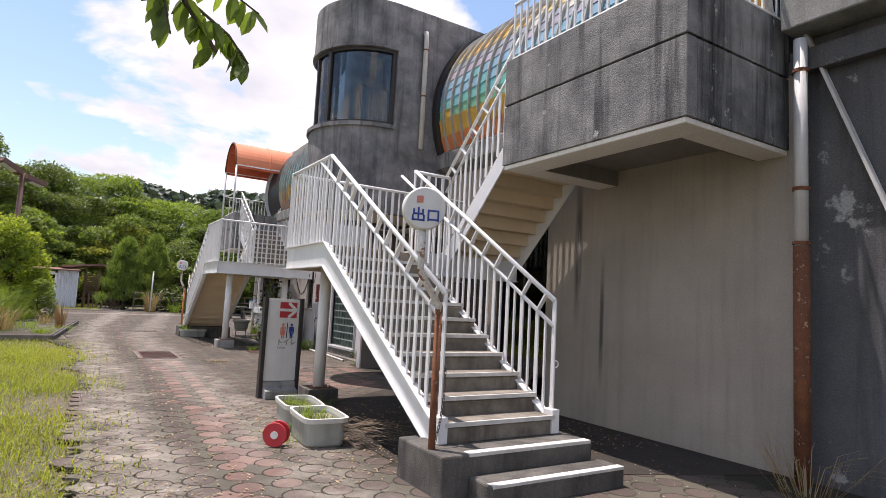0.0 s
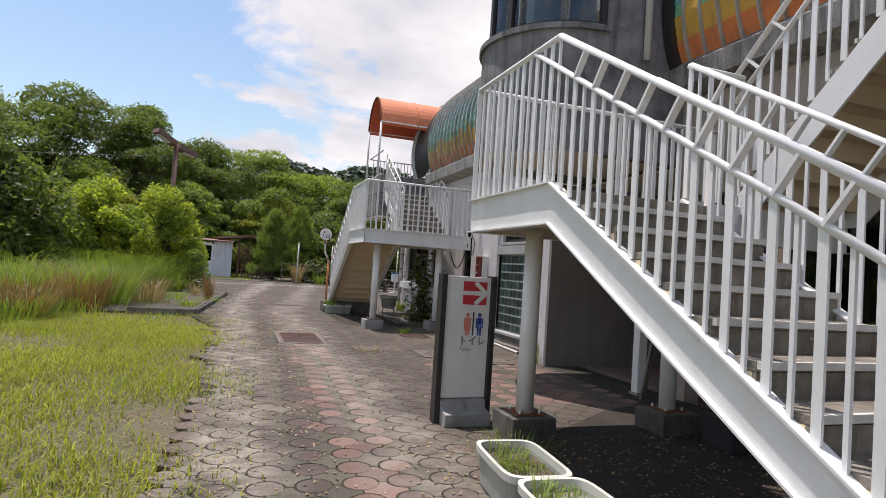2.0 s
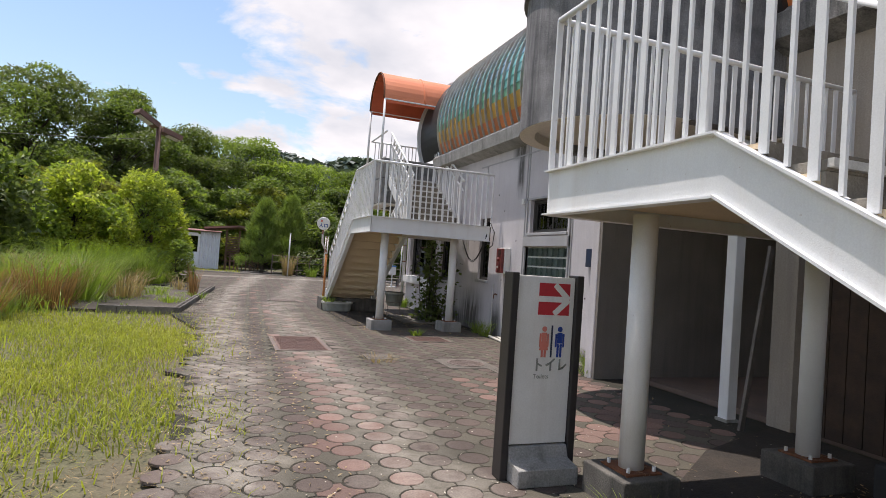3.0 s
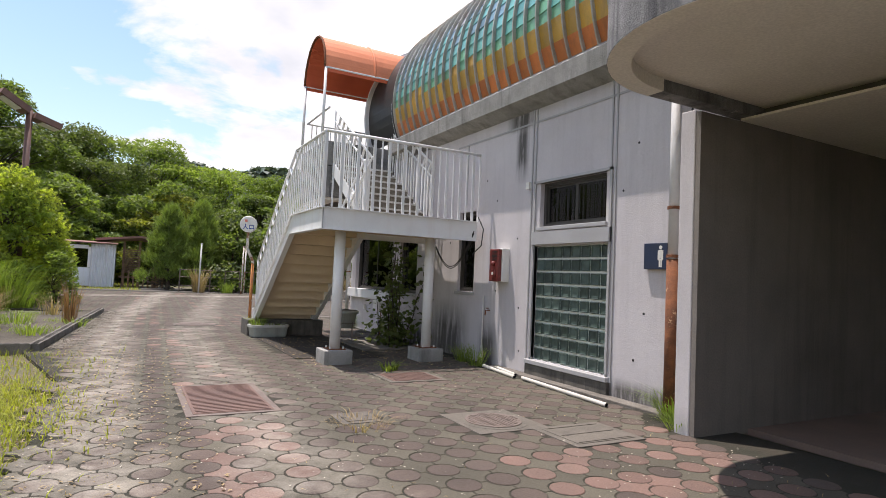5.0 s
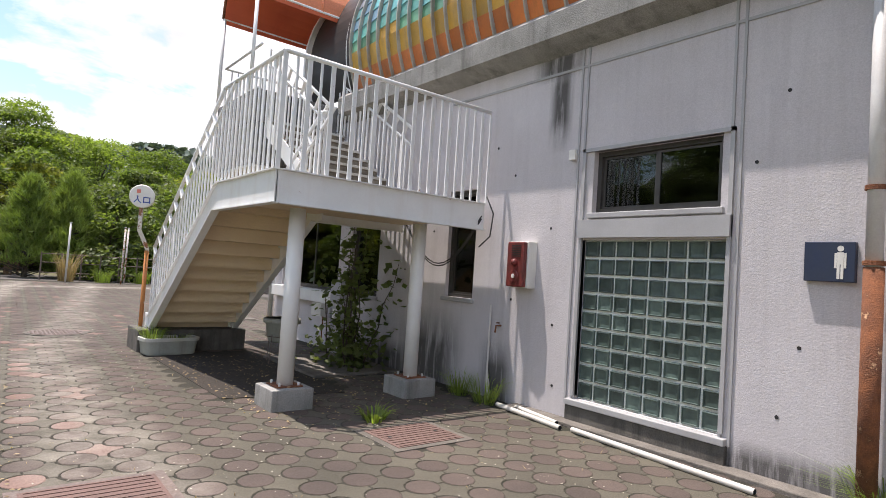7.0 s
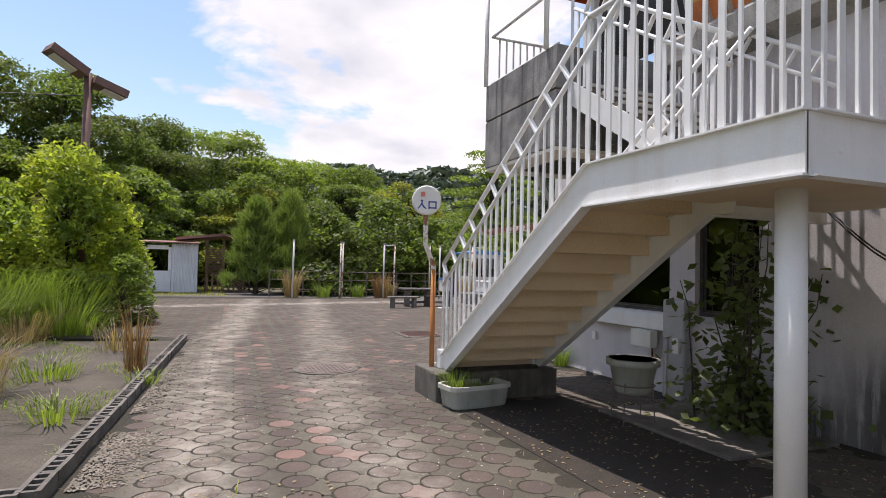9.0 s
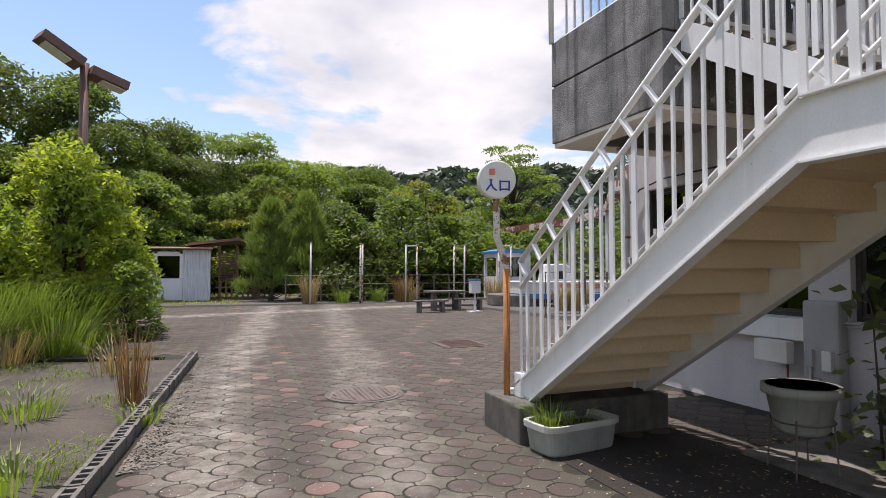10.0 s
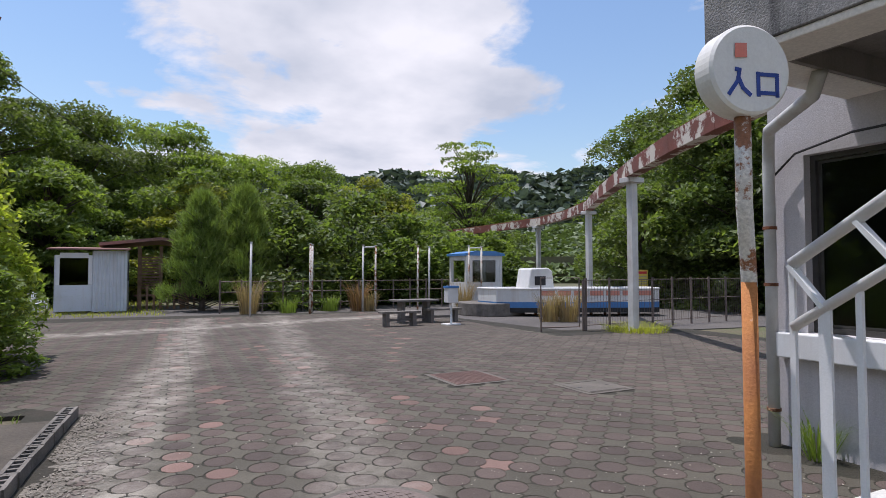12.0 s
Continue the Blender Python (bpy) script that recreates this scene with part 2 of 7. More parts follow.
# room paint darkened so that it carries the indoor shade
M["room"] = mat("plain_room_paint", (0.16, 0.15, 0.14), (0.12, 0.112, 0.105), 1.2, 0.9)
M["alu"] = mat("bronze_window_frame", (0.10, 0.095, 0.09), (0.075, 0.07, 0.065), 5, 0.4, 0.5, bump=0)
M["trimgrey"] = mat("grey_window_trim", (0.42, 0.42, 0.42), (0.35, 0.35, 0.35), 2, 0.6, bump=0.1)
M["winglass"] = glass("window_glass", (0.42, 0.47, 0.48))
M["clear"] = glass("clear_glass", (0.85, 0.9, 0.9))
M["block"] = mat("glass_block", (0.095, 0.135, 0.118), (0.05, 0.075, 0.068), 7, 0.32, bump=0.12, bscale=12, rnd=0.3)
M["mortar"] = mat("block_mortar", (0.80, 0.84, 0.78), (0.70, 0.74, 0.69), 5, 0.8)
M["canopy"] = mat("orange_canvas", (0.78, 0.27, 0.13), (0.70, 0.22, 0.10), 1.5, 0.65, bump=0.12, bscale=30, translucent=0.0)
M["awning_in"] = mat("canvas_lining", (0.62, 0.13, 0.05), (0.52, 0.10, 0.04), 1.5, 0.7)
TILE = []
for nm, c in (("orange", (0.70, 0.22, 0.07)), ("apricot", (0.70, 0.27, 0.08)), ("gold", (0.62, 0.36, 0.06)), ("olive", (0.42, 0.42, 0.12)), ("green", (0.16, 0.42, 0.26)),
              ("sea_green", (0.14, 0.45, 0.40)), ("teal", (0.16, 0.44, 0.46)), ("sky", (0.20, 0.36, 0.48)), ("slate", (0.34, 0.37, 0.44)), ("lilac", (0.42, 0.38, 0.46)), ("pale", (0.50, 0.48, 0.40)), ("straw", (0.58, 0.44, 0.16))):
    TILE.append(mat("roof_tile_" + nm, c, tuple(v * 0.75 + 0.02 for v in c), 3, 0.35, bump=0.1, c3=(0.12, 0.09, 0.06), streak=0.3, rnd=0.22, patch=0.12, pcol=(0.3, 0.24, 0.18), pscale=5))
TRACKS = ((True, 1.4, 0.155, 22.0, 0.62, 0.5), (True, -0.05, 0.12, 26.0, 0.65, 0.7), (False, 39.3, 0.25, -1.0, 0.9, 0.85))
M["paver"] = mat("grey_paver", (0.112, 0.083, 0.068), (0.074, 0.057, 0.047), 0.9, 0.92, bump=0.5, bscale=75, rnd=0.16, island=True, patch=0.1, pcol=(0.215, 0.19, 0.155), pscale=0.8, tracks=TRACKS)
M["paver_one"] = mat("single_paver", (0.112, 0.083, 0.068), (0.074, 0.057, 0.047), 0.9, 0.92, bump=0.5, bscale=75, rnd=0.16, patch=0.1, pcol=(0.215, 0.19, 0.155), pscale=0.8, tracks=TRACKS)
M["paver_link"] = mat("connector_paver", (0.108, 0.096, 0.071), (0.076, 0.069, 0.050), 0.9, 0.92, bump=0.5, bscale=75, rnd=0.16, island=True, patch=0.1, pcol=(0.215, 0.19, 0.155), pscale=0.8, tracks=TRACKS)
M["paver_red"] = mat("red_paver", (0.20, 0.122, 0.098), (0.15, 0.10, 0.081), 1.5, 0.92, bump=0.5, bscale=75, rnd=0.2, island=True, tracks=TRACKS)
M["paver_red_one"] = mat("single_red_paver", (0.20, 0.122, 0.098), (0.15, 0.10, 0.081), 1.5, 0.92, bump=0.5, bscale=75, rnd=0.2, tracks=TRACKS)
M["joint"] = mat("mossy_joint_bed", (0.040, 0.033, 0.023), (0.024, 0.024, 0.014), 2.2, 0.95, bump=0.6, bscale=45, patch=0.08, pcol=(0.12, 0.10, 0.075), pscale=3)
M["soil"] = mat("grassy_soil", (0.125, 0.105, 0.065), (0.09, 0.10, 0.04), 0.6, 0.95, bump=0.8, bscale=25, patch=0.2, pcol=(0.2, 0.175, 0.13), pscale=2.5)
M["asphalt"] = mat("worn_asphalt", (0.12, 0.108, 0.097), (0.088, 0.08, 0.072), 0.5, 0.93, bump=0.5, bscale=60, patch=0.1, pcol=(0.24, 0.21, 0.17), pscale=0.7)
M["sand"] = mat("pale_sand", (0.29, 0.26, 0.21), (0.17, 0.15, 0.12), 3, 0.95, bump=0.6, bscale=50)
M["chip"] = mat("pale_chip", (0.52, 0.48, 0.40), (0.36, 0.32, 0.25), 40, 0.9, bump=0)
M["hatch"] = mat("red_hatch_lid", (0.175, 0.105, 0.085), (0.135, 0.085, 0.07), 2, 0.8, bump=0.4)
M["lidstone"] = mat("lid_concrete", (0.15, 0.133, 0.11), (0.105, 0.093, 0.077), 3, 0.92, bump=0.4)
# dark earth, lowered further to paint the shade beneath the stairs
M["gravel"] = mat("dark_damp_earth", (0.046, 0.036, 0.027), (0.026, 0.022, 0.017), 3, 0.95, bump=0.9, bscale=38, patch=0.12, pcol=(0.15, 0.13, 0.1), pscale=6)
M["bedearth"] = mat("gravelly_bed_earth", (0.105, 0.088, 0.068), (0.068, 0.058, 0.045), 1.2, 0.95, bump=0.9, bscale=40, patch=0.2, pcol=(0.12, 0.125, 0.05), pscale=2.0)
M["iron"] = mat("worn_iron_lid", (0.20, 0.155, 0.13), (0.15, 0.12, 0.105), 5, 0.75, 0.2, bump=0.5, bscale=40)
M["kerb"] = mat("kerb_concrete", (0.21, 0.19, 0.165), (0.11, 0.10, 0.085), 3, 0.93, bump=0.5)
M["tub"] = mat("faded_green_tub", (0.38, 0.40, 0.35), (0.30, 0.31, 0.27), 4, 0.6, bump=0.15, c3=(0.16, 0.14, 0.11), streak=0.4)
M["tubrim"] = mat("tub_rim", (0.60, 0.60, 0.54), (0.5, 0.5, 0.44), 5, 0.6, bump=0.1)
M["earth"] = mat("potting_earth", (0.13, 0.10, 0.065), (0.08, 0.065, 0.045), 8, 0.95, bump=0.8, bscale=60)
M["bark"] = mat("bark", (0.11, 0.085, 0.065), (0.06, 0.05, 0.04), 5, 0.95, bump=0.8, bscale=30)
M["twig"] = mat("dry_twig", (0.22, 0.17, 0.12), (0.15, 0.12, 0.085), 8, 0.9)
M["hutwhite"] = mat("corrugated_white", (0.66, 0.70, 0.74), (0.58, 0.61, 0.64), 1.5, 0.55, bump=0.1, c3=(0.4, 0.3, 0.22), streak=0.2)
M["darkwood"] = mat("dark_brown_door_wood", (0.07, 0.042, 0.028), (0.04, 0.026, 0.019), 5, 0.7, bump=0.3)
M["roofrust"] = mat("rusty_roof_sheet", (0.30, 0.16, 0.13), (0.22, 0.12, 0.10), 2, 0.8, bump=0.3)
M["timber"] = mat("weathered_timber", (0.26, 0.16, 0.10), (0.18, 0.11, 0.07), 4, 0.85, bump=0.3)
M["greytimber"] = mat("grey_bench_timber", (0.20, 0.18, 0.16), (0.12, 0.11, 0.10), 4, 0.85, bump=0.3)
M["brownpole"] = mat("brown_lamp_pole", (0.16, 0.085, 0.065), (0.11, 0.06, 0.05), 3, 0.6, bump=0.15)
M["boatwhite"] = mat("boat_white", (0.72, 0.72, 0.70), (0.62, 0.62, 0.60), 2, 0.5, c3=(0.4, 0.3, 0.2), streak=0.25)
M["boatblue"] = mat("boat_blue", (0.07, 0.22, 0.50), (0.06, 0.18, 0.40), 2, 0.5)
M["boatred"] = mat("boat_faded_red", (0.66, 0.27, 0.19), (0.56, 0.22, 0.16), 2, 0.6)
M["monorail"] = mat("monorail_beam_paint", (0.22, 0.065, 0.045), (0.13, 0.05, 0.035), 1.2, 0.75, bump=0.2, patch=0.72, pcol=(0.60, 0.55, 0.48), pscale=1.1)
M["alarmred"] = mat("faded_alarm_red", (0.20, 0.032, 0.027), (0.10, 0.022, 0.02), 14, 0.5, bump=0.2)
M["yellow"] = mat("notice_yellow", (0.62, 0.48, 0.08), (0.55, 0.42, 0.07), 3, 0.6)
M["pvc"] = mat("pvc_pipe", (0.62, 0.60, 0.55), (0.52, 0.49, 0.43), 4, 0.5, bump=0.05)
M["cable"] = mat("cable_black", (0.03, 0.03, 0.03), (0.04, 0.04, 0.04), 4, 0.6)
M["chain"] = mat("rusty_chain", (0.10, 0.06, 0.045), (0.07, 0.05, 0.04), 20, 0.7, 0.4)
M["curtain_blue"] = mat("blue_curtain", (0.10, 0.17, 0.34), (0.08, 0.13, 0.27), 3, 0.9)
M["curtain_orange"] = mat("ochre_curtain", (0.45, 0.28, 0.14), (0.4, 0.24, 0.12), 3, 0.9)


def leafmat(name, a, b, rnd=0.35, tr=0.3, rough=0.55):
    return mat(name, a, b, 0.35, rough, bump=0, rnd=rnd, island=True, translucent=tr)


M["leaf"] = leafmat("broadleaf", (0.157, 0.207, 0.053), (0.107, 0.154, 0.040), tr=0.48)
M["leaf_lite"] = leafmat("light_leaf", (0.218, 0.282, 0.058), (0.148, 0.207, 0.043), tr=0.52)
M["leaf_yellow"] = leafmat("yellowing_leaf", (0.238, 0.238, 0.054), (0.170, 0.194, 0.041), tr=0.5)
M["leaf_dark"] = leafmat("dark_leaf", (0.123, 0.155, 0.052), (0.084, 0.113, 0.037), tr=0.42)
M["bushleaf"] = leafmat("bush_leaf", (0.36, 0.40, 0.07), (0.26, 0.31, 0.055), tr=0.55)
M["pine"] = leafmat("pine_needle", (0.23, 0.30, 0.07), (0.15, 0.215, 0.05), tr=0.35)
M["far"] = leafmat("far_woods", (0.134, 0.179, 0.062), (0.090, 0.129, 0.047), tr=0.25)
# bluish leaf colour paints the haze of distance
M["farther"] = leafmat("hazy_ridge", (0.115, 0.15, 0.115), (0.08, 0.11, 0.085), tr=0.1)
M["lawn"] = leafmat("lawn_grass", (0.33, 0.34, 0.055), (0.24, 0.275, 0.045), tr=0.42, rough=0.8)
M["reed"] = leafmat("tall_grass", (0.23, 0.30, 0.06), (0.14, 0.205, 0.04), tr=0.4)
M["straw"] = leafmat("dry_straw", (0.36, 0.27, 0.15), (0.28, 0.2, 0.115), tr=0.3)
M["rustreed"] = leafmat("rust_brown_reed", (0.27, 0.15, 0.075), (0.21, 0.125, 0.065), tr=0.3)
M["tilerib"] = mat("tile_rib_metal", (0.46, 0.46, 0.42), (0.34, 0.33, 0.28), 4, 0.5, bump=0.1, c3=(0.2, 0.12, 0.06), streak=0.4)

# ---- builders ----


def thing(name, at=(0, 0, 0), label="", category="", group="", kind=""):
    ob = new(name)
    ob.empty_display_size = 0.1
    ob.matrix_basis = Matrix.Translation(at)
    return tagged(ob, label, category, group, kind)


def under(ob, parent):
    """Parent ob without moving what its mesh describes in world coordinates."""
    ob.parent = parent
    if parent is not None and parent.parent is None:
        ob.matrix_parent_inverse = parent.matrix_basis.inverted()
    return ob


def link(name, mesh, material=None, parent=None, label=""):
    if material and not mesh.materials:
        mesh.materials.append(material)
    return tagged(under(new(name, mesh), parent), label)


def part(name, bm, material, parent=None, label="", smooth=False):
    mesh = bpy.data.meshes.new(name)
    bm.normal_update()
    bm.to_mesh(mesh)
    bm.free()
    if smooth:
        mesh.polygons.foreach_set("use_smooth", [True] * len(mesh.polygons))
    return link(name, mesh, material, parent, label)


def raw(name, verts, faces, material, parent=None, label="", smooth=False):
    mesh = bpy.data.meshes.new(name)
    mesh.from_pydata(verts, [], faces)
    if smooth:
        mesh.polygons.foreach_set("use_smooth", [True] * len(mesh.polygons))
    return link(name, mesh, material, parent, label)


def box(x0, x1, y0, y1, z0, z1, bev=0.0, bm=None):
    b = bm or bmesh.new()
    vs = [b.verts.new((x, y, z)) for x in (x0, x1) for y in (y0, y1) for z in (z0, z1)]
    fs = [b.faces.new([vs[i] for i in f]) for f in ((0, 1, 3, 2), (4, 6, 7, 5), (0, 4, 5, 1), (2, 3, 7, 6), (0, 2, 6, 4), (1, 5, 7, 3))]
    if bev:
        bmesh.ops.bevel(b, geom=list({e for f in fs for e in f.edges}), offset=bev, segments=2, affect="EDGES", profile=0.5)
    return b


def prism(poly, axis, a, b_, bev=0.0, bm=None):
    """Extrude a polygon of (u, v) along an axis from a to b_: x -> (y, z), y -> (x, z), z -> (x, y)."""
    b = bm or bmesh.new()

    def put(u, v, w):
        return {"x": (w, u, v), "y": (u, w, v), "z": (u, v, w)}[axis]
    lo = [b.verts.new(put(u, v, a)) for u, v in poly]
    hi = [b.verts.new(put(u, v, b_)) for u, v in poly]
    n = len(poly)
    b.faces.new(lo)
    b.faces.new(hi[::-1])
    for i in range(n):
        b.faces.new((lo[i], hi[i], hi[(i + 1) % n], lo[(i + 1) % n]))
    bmesh.ops.recalc_face_normals(b, faces=b.faces)
    if bev:
        bmesh.ops.bevel(b, geom=b.edges[:], offset=bev, segments=1, affect="EDGES")
    return b


def tube(pts, r, seg=10, bm=None, caps=True):
    """A round bar through points; r is one radius or one for each point."""
    b = bm or bmesh.new()
    pts = [Vector(p) for p in pts]
    rs = r if isinstance(r, (list, tuple)) else [r] * len(pts)
    rings = []
    side = None
    for i, p in enumerate(pts):
        d = (pts[min(i + 1, len(pts) - 1)] - pts[max(i - 1, 0)]).normalized()
        ref = side if side is not None else (Vector((0, 0, 1)) if abs(d.z) < 0.9 else Vector((1, 0, 0)))
        u = (ref - d * ref.dot(d)).normalized()
        side = u
        v = d.cross(u)
        rings.append([b.verts.new(p + (u * math.cos(k) + v * math.sin(k)) * rs[i]) for k in (2 * math.pi * j / seg for j in range(seg))])
    for a, c in zip(rings, rings[1:]):
        for j in range(seg):
            b.faces.new((a[j], a[(j + 1) % seg], c[(j + 1) % seg], c[j]))
    if caps:
        b.faces.new(rings[0][::-1])
        b.faces.new(rings[-1])
    return b


def disc(c, axis, r, h, seg=40, bm=None, bev=0.0):
    c, axis = Vector(c), Vector(axis).normalized()
    return tube([c - axis * h / 2, c - axis * (h / 2 - bev), c + axis * (h / 2 - bev), c + axis * h / 2], [r - bev, r, r, r - bev], seg, bm) if bev else tube([c - axis * h / 2, c + axis * h / 2], r, seg, bm)


def beam_between(p, q, w, h, up=Vector((0, 0, 1)), bm=None):
    """A rectangular bar from p to q, w wide sideways, h high."""
    b = bm or bmesh.new()
    p, q = Vector(p), Vector(q)
    d = (q - p).normalized()
    s = d.cross(up).normalized() * w / 2
    u = s.cross(d).normalized() * h / 2
    vs = [b.verts.new(c + i * s + j * u) for c in (p, q) for i, j in ((-1, -1), (1, -1), (1, 1), (-1, 1))]
    for f in ((3, 2, 1, 0), (4, 5, 6, 7), (0, 1, 5, 4), (1, 2, 6, 5), (2, 3, 7, 6), (3, 0, 4, 7)):
        b.faces.new([vs[i] for i in f])
    return b


def leaf_cloud(centers, size, up=0.6, aspect=0.5, seed=0, droop=0.0):
    """Vertices and quads of small leaves round the given centres."""
    g = np.random.default_rng(seed)
    c = np.asarray(centers, float)
    n = len(c)
    nm = g.normal(size=(n, 3))
    nm[:, 2] = np.abs(nm[:, 2]) + up * 2
    nm /= np.linalg.norm(nm, axis=1)[:, None]
    t = g.normal(size=(n, 3))
    t -= nm * (t * nm).sum(1)[:, None]
    t /= np.linalg.norm(t, axis=1)[:, None]
    t[:, 2] -= droop
    b = np.cross(nm, t)
    s = size * g.uniform(0.65, 1.35, n)[:, None]
    v = np.stack([c - t * s, c + b * s * aspect + nm * s * 0.12, c + t * s, c - b * s * aspect + nm * s * 0.12], 1).reshape(-1, 3)
    f = np.arange(4 * n).reshape(n, 4)
    return v.tolist(), f.tolist()


def blob_points(blobs, n, seed=0, shell=0.55):
    """Points in the outer parts of ellipsoids (x, y, z, rx, ry, rz), more on the larger and on their tops."""
    g = np.random.default_rng(seed)
    bl = np.asarray(blobs, float)
    w = bl[:, 3] * bl[:, 4] + bl[:, 3] * bl[:, 5]
    k = g.choice(len(bl), n, p=w / w.sum())
    d = g.normal(size=(n, 3))
    d /= np.linalg.norm(d, axis=1)[:, None]
    d[:, 2] = np.where(d[:, 2] < -0.4, -d[:, 2], d[:, 2])
    r = g.uniform(shell, 1.0, n)[:, None] ** 0.7
    return bl[k, :3] + d * bl[k, 3:] * r * g.uniform(0.85, 1.12, n)[:, None]


def tree(at, height, spread, label, leaf=("leaf",), n=9000, size=0.2, seed=1, layers=5, trunk=0.22, name="tree", flat=0.4, low=0.3, up=0.6, category="tree"):
    """Tapered trunk, limbs out to the clumps, and layered clumps of leaves."""
    g = random.Random(seed)
    x, y, z = at
    root = thing(name, at, label, category)
    top = Vector((x + g.uniform(-0.3, 0.3), y, z + height * 0.86))
    pts = [Vector((x, y, z - 0.1)).lerp(top, k / 6) + Vector((g.uniform(-1, 1), g.uniform(-1, 1), 0)) * 0.05 * height * (k > 0) * 0.5 for k in range(7)]
    bm = tube(pts, [trunk * (1 - 0.13 * k) for k in range(7)], 8)
    blobs = []
    for i in range(layers):
        f = i / max(1, layers - 1)
        zz = z + height * (low + (0.93 - low) * f)
        rad = spread * math.sqrt(max(0.03, 1 - (abs(f - 0.25) / 0.78) ** 2.2))
        for k in range(max(5, round(15 * (1 - 0.5 * f)))):
            a = k * 2.4 + i * 1.3 + g.uniform(-0.4, 0.4)
            rr = rad * math.sqrt(g.uniform(0.08, 0.95))
            c = Vector((x + rr * math.cos(a), y + rr * math.sin(a), zz + g.uniform(-0.11, 0.11) * height))
            br = spread * g.uniform(0.16, 0.40)
            blobs.append((*c, br, br, br * g.uniform(flat * 0.9, flat * 1.7)))
            j = min(5, max(1, round(6 * (c.z - z) / height * 0.75)))
            tube([pts[j], pts[j].lerp(c, 0.55) + Vector((0, 0, 0.04 * height)), c], [trunk * 0.32, trunk * 0.2, trunk * 0.07], 5, bm)
    part("trunk", bm, M["bark"], root, "", True)
    share = n // len(leaf)
    for i, m in enumerate(leaf):
        v, f = leaf_cloud(blob_points(blobs[i::len(leaf)], share, seed + i), size, up, 0.5, seed + 9 * i)
        raw("crown", v, f, M[m], root, "leafy crown")
    return root


def blades(xs, ys, zs, h, w, lean, seed):
    """Bent grass blades of two quads each, from numpy arrays of feet."""
    g = np.random.default_rng(seed)
    n = len(xs)
    a = g.uniform(0, 2 * np.pi, n)
    hh = h * g.uniform(0.5, 1.25, n)
    ln = lean * hh * g.uniform(0.3, 1.4, n)
    base = np.stack([xs, ys, zs], 1)
    d = np.stack([np.cos(a), np.sin(a), np.zeros(n)], 1)
    s = np.stack([-np.sin(a), np.cos(a), np.zeros(n)], 1) * (w / 2)
    up = np.array([0, 0, 1.0])
    mid = base + up * hh[:, None] * 0.6 + d * ln[:, None] * 0.35
    tip = base + up * (hh * (1 - 0.25 * np.minimum(lean, 1.5)))[:, None] + d * ln[:, None]
    v = np.stack([base - s, base + s, mid + s * 0.8, mid - s * 0.8, tip], 1).reshape(-1, 3)
    i = np.arange(n) * 5
    f = [(k, k + 1, k + 2, k + 3) for k in i.tolist()] + [(k + 3, k + 2, k + 4) for k in i.tolist()]
    return v.tolist(), f


def tuft(at, n, h, r, material, lean=0.8, w=0.012, seed=0, name="grass_tuft", label="", category="grass", parent=None):
    g = np.random.default_rng(seed)
    a, q = g.uniform(0, 2 * np.pi, n), r * np.sqrt(g.uniform(0, 1, n))
    v, f = blades(at[0] + q * np.cos(a), at[1] + q * np.sin(a), np.full(n, at[2] - 0.01), h, w, lean, seed)
    ob = raw(name, v, f, material, parent)
    if parent is None:
        tagged(ob, label or "green grass tuft growing out of the paving", category)
    return ob


def strokes(lines, o, ux, uz, normal, size, width, material, parent, name):
    """Flat brush strokes: polylines in a unit square laid on a plane at o (its lower left corner)."""
    o, ux, uz, nv = Vector(o), Vector(ux).normalized(), Vector(uz).normalized(), Vector(normal).normalized()
    bm = bmesh.new()
    for ln in lines:
        pts = [o + ux * (u * size) + uz * (v * size) for u, v in ln]
        for p, q in zip(pts, pts[1:]):
            d = (q - p).normalized()
            beam_between(p - d * width * 0.4, q + d * width * 0.4, width, 0.004, nv, bm)
    return part(name, bm, material, parent)


IRI = [[(0.40, 0.95), (0.52, 0.93), (0.45, 0.55), (0.10, 0.08)], [(0.47, 0.66), (0.65, 0.3), (0.92, 0.08)]]
KUCHI = [[(0.12, 0.85), (0.12, 0.08)], [(0.12, 0.82), (0.88, 0.82), (0.88, 0.08)], [(0.12, 0.16), (0.88, 0.16)]]
DE = [[(0.5, 0.98), (0.5, 0.08)], [(0.16, 0.86), (0.16, 0.54), (0.84, 0.54)], [(0.84, 0.86), (0.84, 0.5)], [(0.08, 0.42), (0.08, 0.08), (0.92, 0.08)], [(0.92, 0.42), (0.92, 0.04)]]
TOIRE = [[[(0.35, 1), (0.35, 0)], [(0.35, 0.62), (0.8, 0.4)]], [[(0.9, 1), (0.5, 0.65), (0.1, 0.45)], [(0.55, 0.68), (0.55, 0)]], [[(0.25, 0.95), (0.25, 0.08), (0.6, 0.2), (0.92, 0.5)]]]

# ---- ground ----
g0 = bmesh.new()
gv = [g0.verts.new(p) for p in ((-1500, -1500, -0.06), (1500, -1500, -0.06), (1500, 1500, -0.06), (-1500, 1500, -0.06))]
g0.faces.new(gv)
tagged(part("ground", g0, M["soil"]), "grassy bare soil round the forecourt", "ground", kind="structure")
pav = prism([(-0.35, -8), (5.95, -8), (5.95, 24.6), (14, 25), (14.5, 33), (11, 34.5), (10, 44.5), (-7, 46.5), (-8, 31), (-0.9, 29.3), (-1.2, 20), (-0.45, 17)], "z", -0.058, -0.0045)
pavement = tagged(part("pavement", pav, M["joint"]), "forecourt paved with grey and red octagonal pavers", "pavement", kind="structure")
